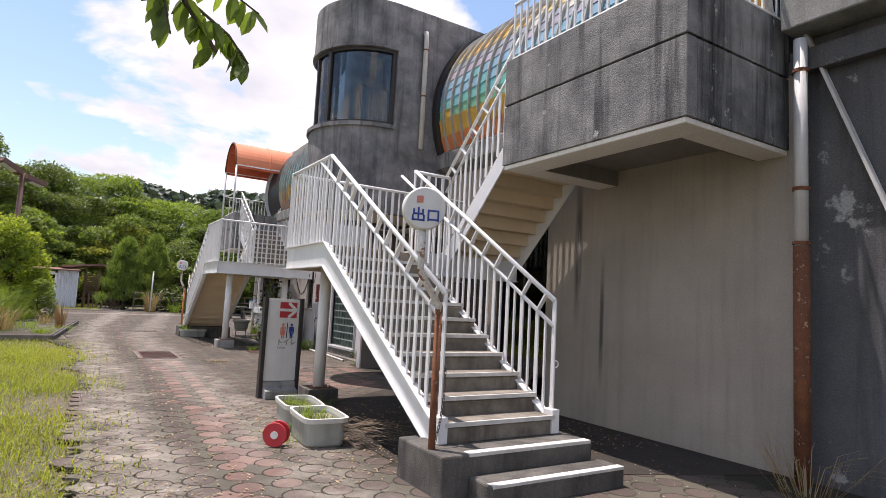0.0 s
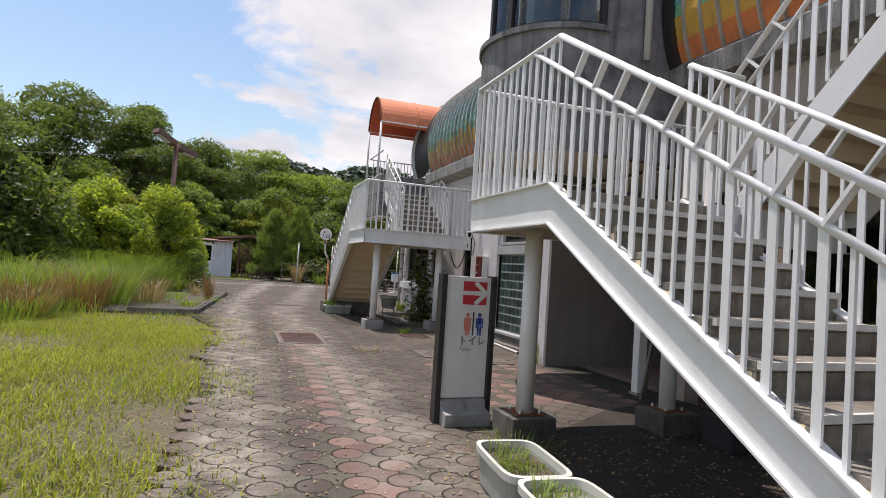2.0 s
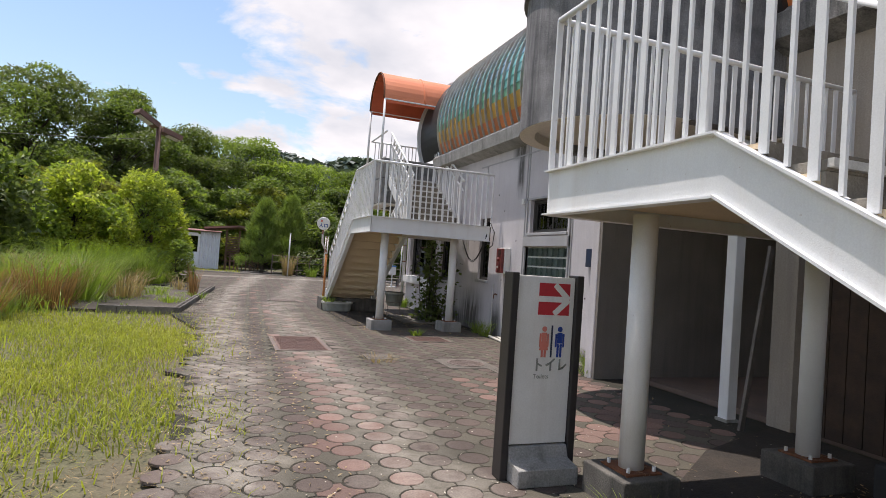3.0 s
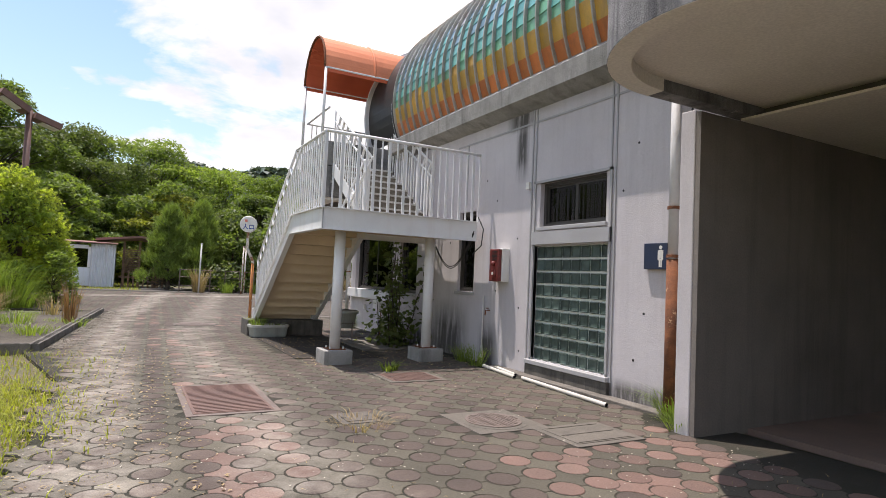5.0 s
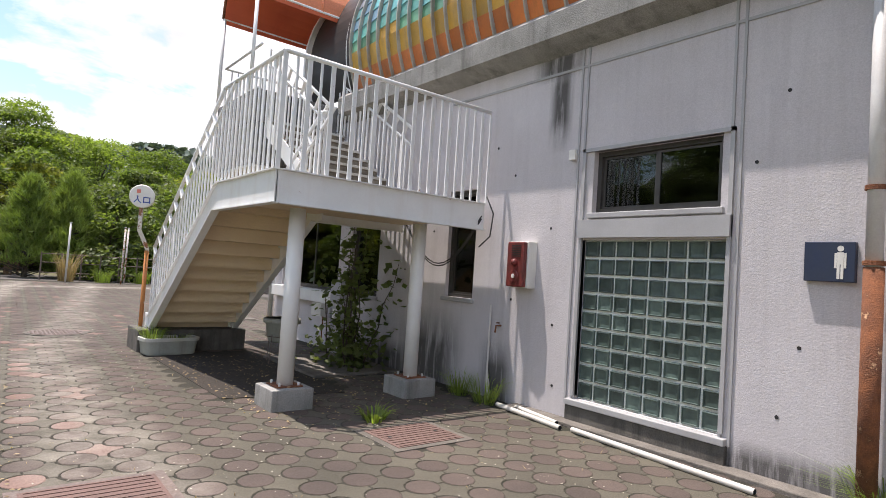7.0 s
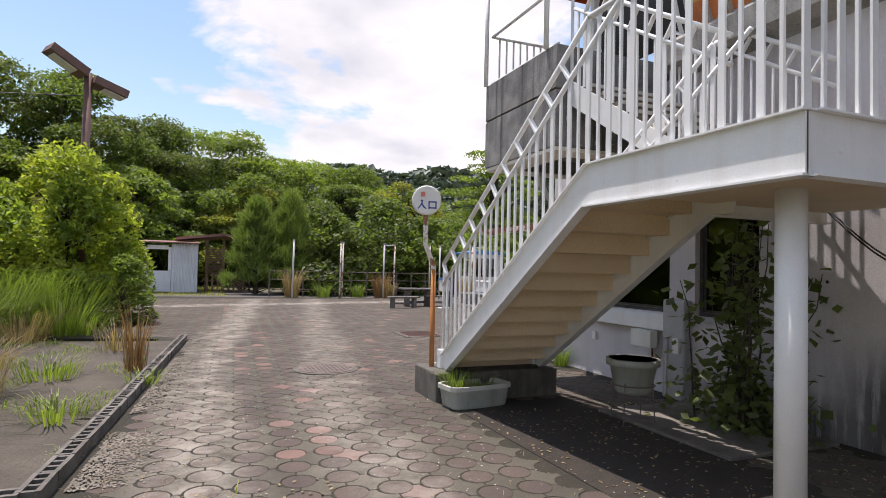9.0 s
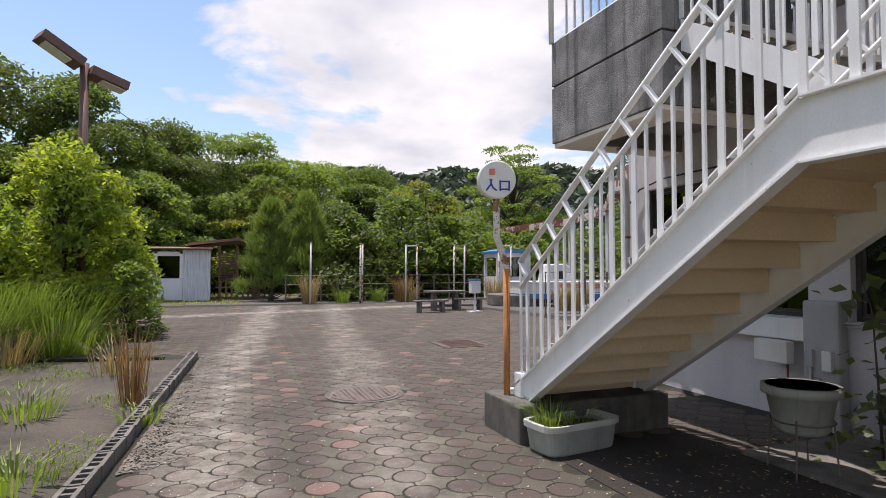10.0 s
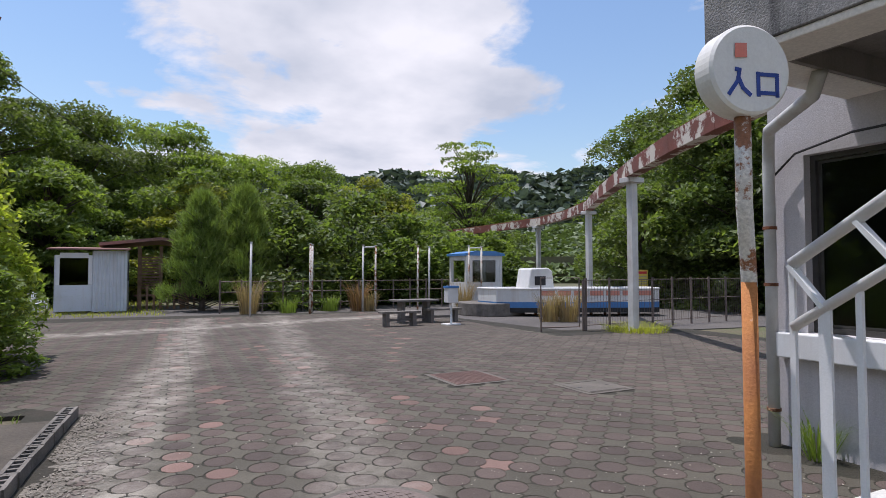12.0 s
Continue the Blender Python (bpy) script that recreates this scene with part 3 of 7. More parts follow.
road = prism([(-9, 46.5), (10, 44.5), (11, 34.5), (14.5, 33), (30, 31), (30, 27), (60, 20), (60, 34), (24, 36), (18, 48), (-2, 54), (-40, 52), (-40, 40), (-8, 38)], "z", -0.057, -0.030)
tagged(part("road", road, M["asphalt"]), "worn grey asphalt drive", "road", kind="structure")


# real earth under the exit stairs, with stair shade in its colour
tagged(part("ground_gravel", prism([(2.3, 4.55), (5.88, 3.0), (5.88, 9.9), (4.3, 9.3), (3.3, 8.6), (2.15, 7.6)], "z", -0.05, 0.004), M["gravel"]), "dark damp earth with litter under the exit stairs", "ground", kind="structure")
# sheet laid in place of shaded pavers, painting the entrance stairs' shade
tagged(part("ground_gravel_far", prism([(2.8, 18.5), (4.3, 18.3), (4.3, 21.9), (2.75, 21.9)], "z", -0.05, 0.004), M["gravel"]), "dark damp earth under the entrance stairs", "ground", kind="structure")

# ---- building shell ----
WX, WT = 5.9, 0.25


def wall_y(name, x0, x1, y0, y1, z0, z1, holes, material, label):
    """A wall along y with through openings (y0, y1, z0, z1)."""
    bm = bmesh.new()
    ys = sorted({y0, y1, *[h[0] for h in holes], *[h[1] for h in holes]})
    for a, c in zip(ys, ys[1:]):
        z = z0
        for h in sorted((h for h in holes if h[0] <= a and h[1] >= c), key=lambda h: h[2]):
            if h[2] > z:
                box(x0, x1, a, c, z, h[2], 0, bm)
            z = h[3]
        if z < z1:
            box(x0, x1, a, c, z, z1, 0, bm)
    bmesh.ops.remove_doubles(bm, verts=bm.verts, dist=0.0005)
    return tagged(part(name, bm, material), label, "wall", kind="structure")


GB = (14.38, 16.02, 0.27, 2.06)
WIN1 = (14.46, 15.92, 2.36, 3.06)
WIN3 = (17.85, 18.45, 1.25, 2.78)
WIN4 = (20.3, 21.25, 1.1, 2.75)
WIN5 = (21.7, 24.25, 1.1, 2.78)
DOORA = (6.8, 8.2, 0.12, 3.1)
DOORB = (8.45, 9.7, -0.05, 2.9)
wall_main = wall_y("wall_front", WX, WX + WT, 12.664, 24.6, -0.05, 4.35, [GB, WIN1, WIN3, WIN4, WIN5], M["wall"], "pale grey textured concrete wall with rain stains")
wall_y("wall_front_near", WX, WX + WT, 2.9, 10.0, -0.05, 4.35, [DOORA, DOORB], M["plaster"], "pale plastered wall under the balcony")
wall_y("wall_neighbour", WX + 0.02, WX + WT, -9, 2.9, -0.05, 4.7, [], M["wall_dark"], "dark weathered wall with peeling paint")
wall_y("wall_back", 13.0, 13.25, -9, 24.6, -0.05, 4.35, [(9.995, 12.552, -0.05, 3.33)], M["wall"], "plain back wall")
tagged(part("wall_end", box(WX + WT, 13.0, 24.4, 24.6, -0.05, 4.35), M["wall"]), "plain end wall", "wall", kind="structure")
tagged(part("wall_end_near", box(WX + WT, 13.0, -9, -8.8, -0.05, 4.35), M["wall"]), "plain end wall", "wall", kind="structure")
tagged(part("floor", box(WX + WT, 13.0, -8.8, 24.4, -0.05, 0.02), M["floorred"]), "dull red-brown floor inside", "floor", kind="structure")
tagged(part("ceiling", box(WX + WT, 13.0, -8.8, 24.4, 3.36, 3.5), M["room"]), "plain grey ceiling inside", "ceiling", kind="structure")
tagged(part("roof_slab", box(WX, 13.25, 2.9, 24.6, 4.35, 4.5), M["concrete"]), "flat concrete roof slab", "roof", kind="structure")
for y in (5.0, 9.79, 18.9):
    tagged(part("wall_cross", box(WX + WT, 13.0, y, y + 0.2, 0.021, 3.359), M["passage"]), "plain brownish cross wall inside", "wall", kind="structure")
db = thing("door_1", (WX + 0.2, 9.1, 0), "dark brown timber door set back behind the landing", "door", kind="structure")
for k in range(6):
    part("board", box(WX + 0.21, WX + 0.24, 8.46 + 0.2 * k, 8.65 + 0.2 * k, 0.0, 2.88), M["darkwood"], db)
part("door_handle", tube([(WX + 0.2, 8.6, 1.0), (WX + 0.15, 8.6, 1.0), (WX + 0.15, 8.72, 1.0)], 0.01, 8), M["iron"], db)
# passage walls: the dimness under the roof is painted in
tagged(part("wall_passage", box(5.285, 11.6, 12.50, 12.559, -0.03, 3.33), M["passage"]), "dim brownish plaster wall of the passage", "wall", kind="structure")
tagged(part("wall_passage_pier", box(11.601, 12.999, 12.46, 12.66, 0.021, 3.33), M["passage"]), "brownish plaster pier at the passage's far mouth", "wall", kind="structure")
tagged(part("ceiling_passage", box(WX + 0.02, 12.99, 9.995, 12.499, 3.332, 3.358), M["soffit"]), "cream painted ceiling of the passage", "ceiling", kind="structure")
pd = thing("door_2", (10.0, 12.5, 0.02), "dark brown door frame in the passage wall", "door", kind="structure")
for xa in (9.78, 10.66):
    part("jamb", box(xa, xa + 0.09, 12.42, 12.499, 0.021, 2.5, 0.006), M["darkwood"], pd)
part("head", box(9.871, 10.659, 12.42, 12.499, 2.41, 2.5, 0.006), M["darkwood"], pd)
part("leaf", box(9.872, 10.658, 12.45, 12.497, 0.03, 2.408), M["darkwood"], pd)
part("door_handle", tube([(9.98, 12.45, 1.02), (9.98, 12.39, 1.02), (10.1, 12.39, 1.02)], 0.01, 8), M["iron"], pd)
# pier that frames the passage
tagged(part("pier", box(5.275, WX - 0.002, 12.56, 12.74, -0.05, 3.36, 0.012), M["wall"]), "grey concrete pier beside the passage", "wall", kind="structure")
# tie holes are flat dark discs, their depth painted only
for y, z in ((13.9, 3.35), (13.75, 1.15), (13.9, 0.55), (13.0, 2.5), (14.15, 2.75), (16.4, 1.05), (16.5, 2.2), (17.15, 2.9), (17.1, 1.3), (16.35, 0.35), (17.5, 3.3), (13.1, 3.6), (18.8, 2.2), (19.5, 1.6)):
    part("tie_hole", disc((WX - 0.001, y, z), (1, 0, 0), 0.017, 0.006, 10), M["dark"], wall_main)
# gutter band above the front wall
band = prism([(WX - 0.002, 4.30), (WX - 0.30, 4.42), (WX - 0.32, 4.70), (WX - 0.24, 4.78), (WX + 0.3, 4.78), (WX + 0.3, 4.352), (WX - 0.002, 4.352)], "y", 12.5, 21.6)
tagged(part("trim_gutter", band, M["footing"]), "stained concrete gutter band under the tiled roof", "trim", kind="structure")
band = prism([(WX - 0.002, 4.30), (WX - 0.30, 4.42), (WX - 0.32, 4.70), (WX - 0.24, 4.78), (WX + 0.3, 4.78), (WX + 0.3, 4.352), (WX - 0.002, 4.352)], "y", 5.9, 10.05)
tagged(part("trim_gutter_near", band, M["concrete"]), "stained concrete gutter band", "trim", kind="structure")
# joint mouldings on the wall
bm = bmesh.new()
for y in (14.33, 16.1):
    box(WX - 0.018, WX + 0.01, y - 0.055, y - 0.03, 0.2, 4.3, 0, bm)
    box(WX - 0.018, WX + 0.01, y + 0.03, y + 0.055, 0.2, 4.3, 0, bm)
box(WX - 0.014, WX + 0.01, 12.9, 18.6, 4.07, 4.10, 0, bm)
box(WX - 0.014, WX + 0.01, 18.2, 18.22, 2.9, 4.1, 0, bm)
tagged(part("trim_joint", bm, M["trimgrey"]), "thin raised joint strips on the wall", "trim", kind="structure")
# fascia of the neighbouring roof
fz = box(WX - 0.35, WX + 0.3, -9, 2.86, 4.72, 5.12, 0.02)
tagged(part("trim_fascia", fz, M["footing"]), "pale concrete roof fascia with stains", "trim", kind="structure")
tagged(part("trim_fascia_band", box(WX - 0.12, WX + 0.02, -9, 2.88, 4.30, 4.55, 0.01), M["wall_dark"]), "dark band under the roof fascia", "trim", kind="structure")
red = thing("rusty_roof_cladding", (WX + 0.3, -3, 5.12), "rusty red corrugated cladding above the fascia", "cladding", kind="structure")
for k in range(28):
    y = -6 + k * 0.31
    part("panel", prism([(WX - 0.02, 5.125), (WX + 0.03, 5.125), (WX + 0.03, 6.6), (WX - 0.02, 6.6)], "y", y, y + 0.29, 0.008), M["rust"], red)


def framed_window(name, o, depth, label, mull=1, sill=True, frame_m="alu", pane="winglass"):
    y0, y1, z0, z1 = o
    x = WX + depth
    r = thing(name, (WX, (y0 + y1) / 2, z0), label, "window", kind="structure")
    bm = bmesh.new()
    for a, b_, c, d in ((y0, y1, z0, z0 + 0.05), (y0, y1, z1 - 0.05, z1), (y0, y0 + 0.05, z0 + 0.05, z1 - 0.05), (y1 - 0.05, y1, z0 + 0.05, z1 - 0.05)):
        box(x - 0.02, x + 0.07, a, b_, c, d, 0, bm)
    part("window_frame", bm, M[frame_m], r)
    w = (y1 - y0 - 0.1) / (mull + 1)
    for k in range(mull + 1):
        a = y0 + 0.05 + k * w
        off = 0.012 * (k % 2)
        p = part("pane", box(x + 0.02 + off, x + 0.026 + off, a + 0.03, a + w - 0.03, z0 + 0.08, z1 - 0.08), M[pane], r)
        p.visible_shadow = False
        bm = bmesh.new()
        for aa, bb, c, d in ((a, a + w, z0 + 0.052, z0 + 0.08), (a, a + w, z1 - 0.08, z1 - 0.052), (a, a + 0.032, z0 + 0.08, z1 - 0.08), (a + w - 0.032, a + w, z0 + 0.08, z1 - 0.08)):
            box(x + 0.008 + off, x + 0.036 + off, aa, bb, c, d, 0, bm)
        part("sash", bm, M[frame_m], r)
    if sill:
        part("window_sill", box(WX - 0.05, x + 0.06, y0 - 0.04, y1 + 0.04, z0 - 0.06, z0 - 0.001, 0.008), M["trimgrey"], r)
    return r


framed_window("window_1", WIN1, 0.10, "dark sliding window above the glass blocks", 1)
framed_window("window_2", WIN3, 0.08, "narrow dark window in the wall", 0)
framed_window("window_3", WIN4, 0.10, "window behind the climbing plant", 0)
framed_window("window_4", WIN5, 0.12, "wide dark window near the building's corner", 1, sill=False)
framed_window("window_5", DOORA, 0.10, "dark tall glazed opening behind the stairs", 1, sill=False)
part("window_ledge", box(WX - 0.14, WX + 0.1, 21.3, 24.5, 0.86, 1.095, 0.012), M["white"])
tagged(bpy.data.objects["window_ledge"], "wide white painted window ledge", "ledge", kind="structure")
# trim round window and glass blocks
bm = bmesh.new()
for y in (14.34, 16.02):
    box(WX - 0.03, WX + 0.05, y, y + 0.04, 0.3, 3.1, 0, bm)
box(WX - 0.03, WX + 0.05, 14.34, 16.06, 3.06, 3.10, 0, bm)
box(WX - 0.06, WX + 0.05, 14.34, 16.06, 2.08, 2.28, 0, bm)
tagged(part("trim_window", bm, M["trimgrey"]), "grey moulded surround of window and glass blocks", "trim", kind="structure")
gbt = thing("glass_block_panel", (WX, 15.2, 0.27), "panel of square glass blocks with pale joints", "glass blocks", kind="structure")
part("mortar", box(WX + 0.07, WX + 0.12, GB[0], GB[1], GB[2], GB[3]), M["mortar"], gbt)
bw, bh = (GB[1] - GB[0]) / 8, (GB[3] - GB[2]) / 9
bm = bmesh.new()
hw, hh = bw / 2 - 0.015, bh / 2 - 0.015
rings = []
for s, x in ((1.0, 0.0), (0.97, -0.028), (0.86, -0.032), (0.80, -0.018), (0.4, -0.014)):
    rings.append([bm.verts.new((x, sy * hw * s, sz * hh * s)) for sy, sz in ((-1, -1), (1, -1), (1, 1), (-1, 1))])
for a, c in zip(rings, rings[1:]):
    for j in range(4):
        bm.faces.new((a[j], c[j], c[(j + 1) % 4], a[(j + 1) % 4]))
bm.faces.new(rings[-1][::-1])
bmesh.ops.recalc_face_normals(bm, faces=bm.faces)
blockmesh = bpy.data.meshes.new("block")
bm.to_mesh(blockmesh)
bm.free()
for i in range(8):
    for j in range(9):
        ob = link("block", blockmesh, M["block"], gbt)
        ob.matrix_basis = Matrix.Translation((WX + 0.072, GB[0] + (i + 0.5) * bw, GB[2] + (j + 0.5) * bh))
tagged(part("trim_block_sill", box(WX - 0.08, WX + 0.07, 14.3, 16.1, 0.2, 0.265, 0.008), M["trimgrey"]), "pale sill under the glass blocks", "trim", kind="structure")
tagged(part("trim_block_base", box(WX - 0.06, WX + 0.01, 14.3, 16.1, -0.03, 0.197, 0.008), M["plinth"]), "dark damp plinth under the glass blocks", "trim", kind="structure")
tagged(part("kerb_wall", box(WX - 0.22, WX - 0.004, 12.9, 16.9, -0.04, 0.035, 0.01), M["kerb"]), "low concrete kerb along the wall foot", "kerb", kind="structure")

# ---- round tower over the passage ----
TC, TR, TZ0, TZ1 = (4.55, 11.28), 1.27, 3.36, 7.75
WZ0, WZ1 = 5.15, 6.75
A0, A1 = radians(-88), radians(60)


def plan(r, a0=-90, a1=90, n=24):
    """Points of the round front, from the near side to the far side."""
    return [(TC[0] - r * math.cos(radians(a)), TC[1] + r * math.sin(radians(a))) for a in (a0 + (a1 - a0) * k / n for k in range(n + 1))]


def ring_wall(a0, a1, z0, z1, r0, r1, n=24, bm=None):
    o, i = plan(r1, a0, a1, n), plan(r0, a0, a1, n)
    return prism(o + i[::-1], "z", z0, z1, 0, bm)


tower = thing("tower", (TC[0], TC[1], TZ0), "grey weathered concrete tower with a rounded front, overhanging the passage", "tower", kind="structure")
part("lower_wall", ring_wall(-90, 90, TZ0, WZ0, TR - 0.18, TR, 28), M["tower"], tower, "", False)
part("upper_wall", ring_wall(-90, 90, WZ1, TZ1, TR - 0.18, TR, 28), M["tower"], tower)
part("middle_wall", ring_wall(62, 90, WZ0, WZ1, TR - 0.18, TR, 8), M["tower"], tower)
for nm, y0, y1 in (("near_side", TC[1] - TR, TC[1] - TR + 0.18), ("far_side", TC[1] + TR - 0.18, TC[1] + TR)):
    part(nm, box(TC[0] + 0.001, 8.0, y0, y1, TZ0, TZ1), M["tower"], tower)
part("back_side", box(7.8, 8.0, TC[1] - TR + 0.18, TC[1] + TR - 0.18, TZ0, TZ1), M["tower"], tower)
part("soffit", prism(plan(TR - 0.14) + [(9.0, TC[1] + TR - 0.12), (9.0, TC[1] - TR + 0.12)], "z", TZ0 + 0.12, TZ0 + 0.3), M["soffit"], tower, "cream painted underside")
part("rim", ring_wall(-90, 90, TZ0 - 0.004, TZ0 + 0.13, TR - 0.20, TR - 0.004, 28), M["soffit"], tower, "cream drip rim")
part("tower_roof", prism(plan(TR - 0.1) + [(7.9, TC[1] + TR - 0.1), (7.9, TC[1] - TR + 0.1)], "z", TZ1 - 0.2, TZ1 - 0.02), M["concrete"], tower)
part("inner_floor", prism(plan(TR - 0.19) + [(7.8, TC[1] + TR - 0.19), (7.8, TC[1] - TR + 0.19)], "z", TZ0 + 0.32, TZ0 + 0.5), M["room"], tower)
w = part("pane", ring_wall(-89, 61, WZ0 + 0.06, WZ1 - 0.06, TR - 0.10, TR - 0.092, 24), M["clear"], tower)
w.visible_shadow = False
for z0, z1 in ((WZ0, WZ0 + 0.07), (WZ1 - 0.07, WZ1)):
    part("window_rail", ring_wall(-90, 62, z0, z1, TR - 0.15, TR - 0.04, 24), M["black"], tower)
for a in (-88, -20, 4, 59):
    part("mullion", ring_wall(a - 1.8, a + 1.8, WZ0 + 0.07, WZ1 - 0.07, TR - 0.16, TR - 0.05, 1), M["black"], tower)
part("window_ledge", ring_wall(-90, 64, WZ0 - 0.07, WZ0 + 0.01, TR - 0.1, TR + 0.05, 24), M["tower"], tower)
part("window_hood", ring_wall(-90, 64, WZ1 - 0.01, WZ1 + 0.05, TR - 0.1, TR + 0.03, 24), M["tower"], tower)
cur = thing("blue_curtain", (5.1, TC[1] + TR - 0.25, WZ0), "faded blue curtain hanging inside the tower window", "curtain")
bm = bmesh.new()
for k in range(10):
    tube([(4.75 + 0.075 * k, 12.22 + 0.02 * (k % 2), 4.0), (4.75 + 0.075 * k, 12.22 + 0.02 * (k % 2), 6.72)], 0.045, 6, bm)
part("cloth", bm, M["curtain_blue"], cur, "", True)
cur = thing("ochre_curtain", (6.0, TC[1], WZ0), "ochre curtain hanging inside the tower", "curtain")
bm = bmesh.new()
for k in range(8):
    tube([(5.6 + 0.02 * (k % 2), 11.3 + 0.075 * k, 4.0), (5.6 + 0.02 * (k % 2), 11.3 + 0.075 * k, 5.6)], 0.045, 6, bm)
part("cloth", bm, M["curtain_orange"], cur, "", True)

# ---- tiled barrel roofs ----
VX, VZ, VR = 7.72, 5.65, 2.15
ROWS_N = 24
RT = random.Random(12)
BAND = (0, 2, 4, 5, 6, 7, 6, 7, 8, 9, 8, 10, 11, 2, 11, 10, 9, 8, 9, 10)


def vault(y0, y1, name, label, singles):
    root = thing(name, (VX, (y0 + y1) / 2, 4.5), label, "roof", kind="structure")
    a0, a1 = radians(-24), radians(176)
    arc = [(VX - (VR - 0.05) * math.cos(a0 + (a1 - a0) * k / 30), VZ + (VR - 0.05) * math.sin(a0 + (a1 - a0) * k / 30)) for k in range(31)]
    inn = [(VX - (VR - 0.15) * math.cos(a0 + (a1 - a0) * k / 30), VZ + (VR - 0.15) * math.sin(a0 + (a1 - a0) * k / 30)) for k in range(31)]
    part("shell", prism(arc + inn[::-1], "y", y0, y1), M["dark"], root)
    cols = round((y1 - y0) / 0.30)
    w = (y1 - y0) / cols
    acc = {}
    a = radians(-25)
    made = {}
    for r in range(ROWS_N):
        da = radians(9.0 if r < 2 else 5.6)
        # each tile: thick lower lip, upper edge tucked in
        L = 2 * VR * math.tan(da / 2) * 1.12
        prof = [(-0.03, 0), (0.062, 0.0), (0.036, L), (-0.03, L)]
        bm = bmesh.new()
        vs = []
        for yy in (0.006, w - 0.012):
            for d, h in prof:
                d += 0.028 if yy < 0.1 and d > 0 else 0.0
                dirx, dirz = -math.cos(a), math.sin(a)
                tx, tz = math.sin(a), math.cos(a)
                vs.append(bm.verts.new(((VR + d) * dirx + h * tx, yy, (VR + d) * dirz + h * tz)))
        for f in ((3, 2, 1, 0), (4, 5, 6, 7), (0, 1, 5, 4), (1, 2, 6, 5), (2, 3, 7, 6), (3, 0, 4, 7)):
            bm.faces.new([vs[i] for i in f])
        bmesh.ops.recalc_face_normals(bm, faces=bm.faces)
        me = bpy.data.meshes.new("tile")
        bm.to_mesh(me)
        bm.free()
        a += da
        base = [v.co.copy() for v in me.vertices]
        polys = [tuple(p.vertices) for p in me.polygons]
        for c in range(cols):
            # the bands of colour climb faster towards the far end
            k = r if r < 2 else 2 + (r - 2) * (0.55 + 0.75 * (c / cols if singles else 1.5)) + RT.uniform(-0.6, 0.6)
            col = BAND[max(0, min(len(BAND) - 1, round(k)))]
            if singles and r < 10:
                if (r, col) not in made:
                    made[r, col] = me.copy()
                    made[r, col].materials.append(TILE[col])
                ob = link("tile", made[r, col], None, root)
                ob.matrix_basis = Matrix.Translation((VX, y0 + c * w, VZ))
            else:
                V, F = acc.setdefault(col, ([], []))
                o = len(V)
                V += [(v.x + VX, v.y + y0 + c * w, v.z + VZ) for v in base]
                F += [tuple(i + o for i in p) for p in polys]
    for col, (V, F) in acc.items():
        tagged(raw("tiles", V, F, TILE[col], root), kind="stuff")
    # raised ribs between the columns of tiles
    for c in range(cols + 1):
        y = y0 + c * w
        hi = [(VX - (VR + 0.115) * math.cos(radians(a)), VZ + (VR + 0.115) * math.sin(radians(a))) for a in range(-26, 112, 6)]
        lo = [(VX - (VR + 0.0) * math.cos(radians(a)), VZ + (VR + 0.0) * math.sin(radians(a))) for a in range(-26, 112, 6)]
        part("rib", prism(hi + lo[::-1], "y", y - 0.013, y + 0.013), M["tilerib"], root)
    return root


vault(12.62, 21.1, "tiled_roof", "barrel roof of coloured glazed tiles in rainbow rows", True)
vault(3.0, 9.95, "tiled_roof_near", "barrel roof of coloured glazed tiles in rainbow rows", False)


def arch_band(y0, y1, r0, r1, material, name, label, a0=-24, a1=180):
    o = [(VX - r1 * math.cos(radians(a)), VZ + r1 * math.sin(radians(a))) for a in (a0 + (a1 - a0) * k / 36 for k in range(37))]
    i = [(VX - r0 * math.cos(radians(a)), VZ + r0 * math.sin(radians(a))) for a in (a0 + (a1 - a0) * k / 36 for k in range(37))]
    return tagged(part(name, prism(o + i[::-1], "y", y0, y1), material), label, "trim", kind="structure")


arch_band(21.1, 21.22, VR - 0.3, VR + 0.10, M["black"], "trim_arch_far", "black metal arch edging of the tiled roof")
arch_band(21.221, 21.34, VR - 0.10, VR + 0.05, M["white"], "trim_arch_edge", "white metal arch strip beside the tiles")
# black band painted in for the unlit gap before the canopy
arch_band(21.341, 22.9, VR - 0.12, VR + 0.02, M["black"], "trim_arch_outer", "black metal arch of the entrance porch")
arch_band(22.901, 22.98, VR - 0.10, VR + 0.12, M["white"], "trim_arch_white", "white metal arch edging")
arch_band(9.83, 9.99, VR - 0.2, VR + 0.16, M["black"], "trim_arch_near", "black metal arch edging of the tiled roof")

# ---- stairs ----


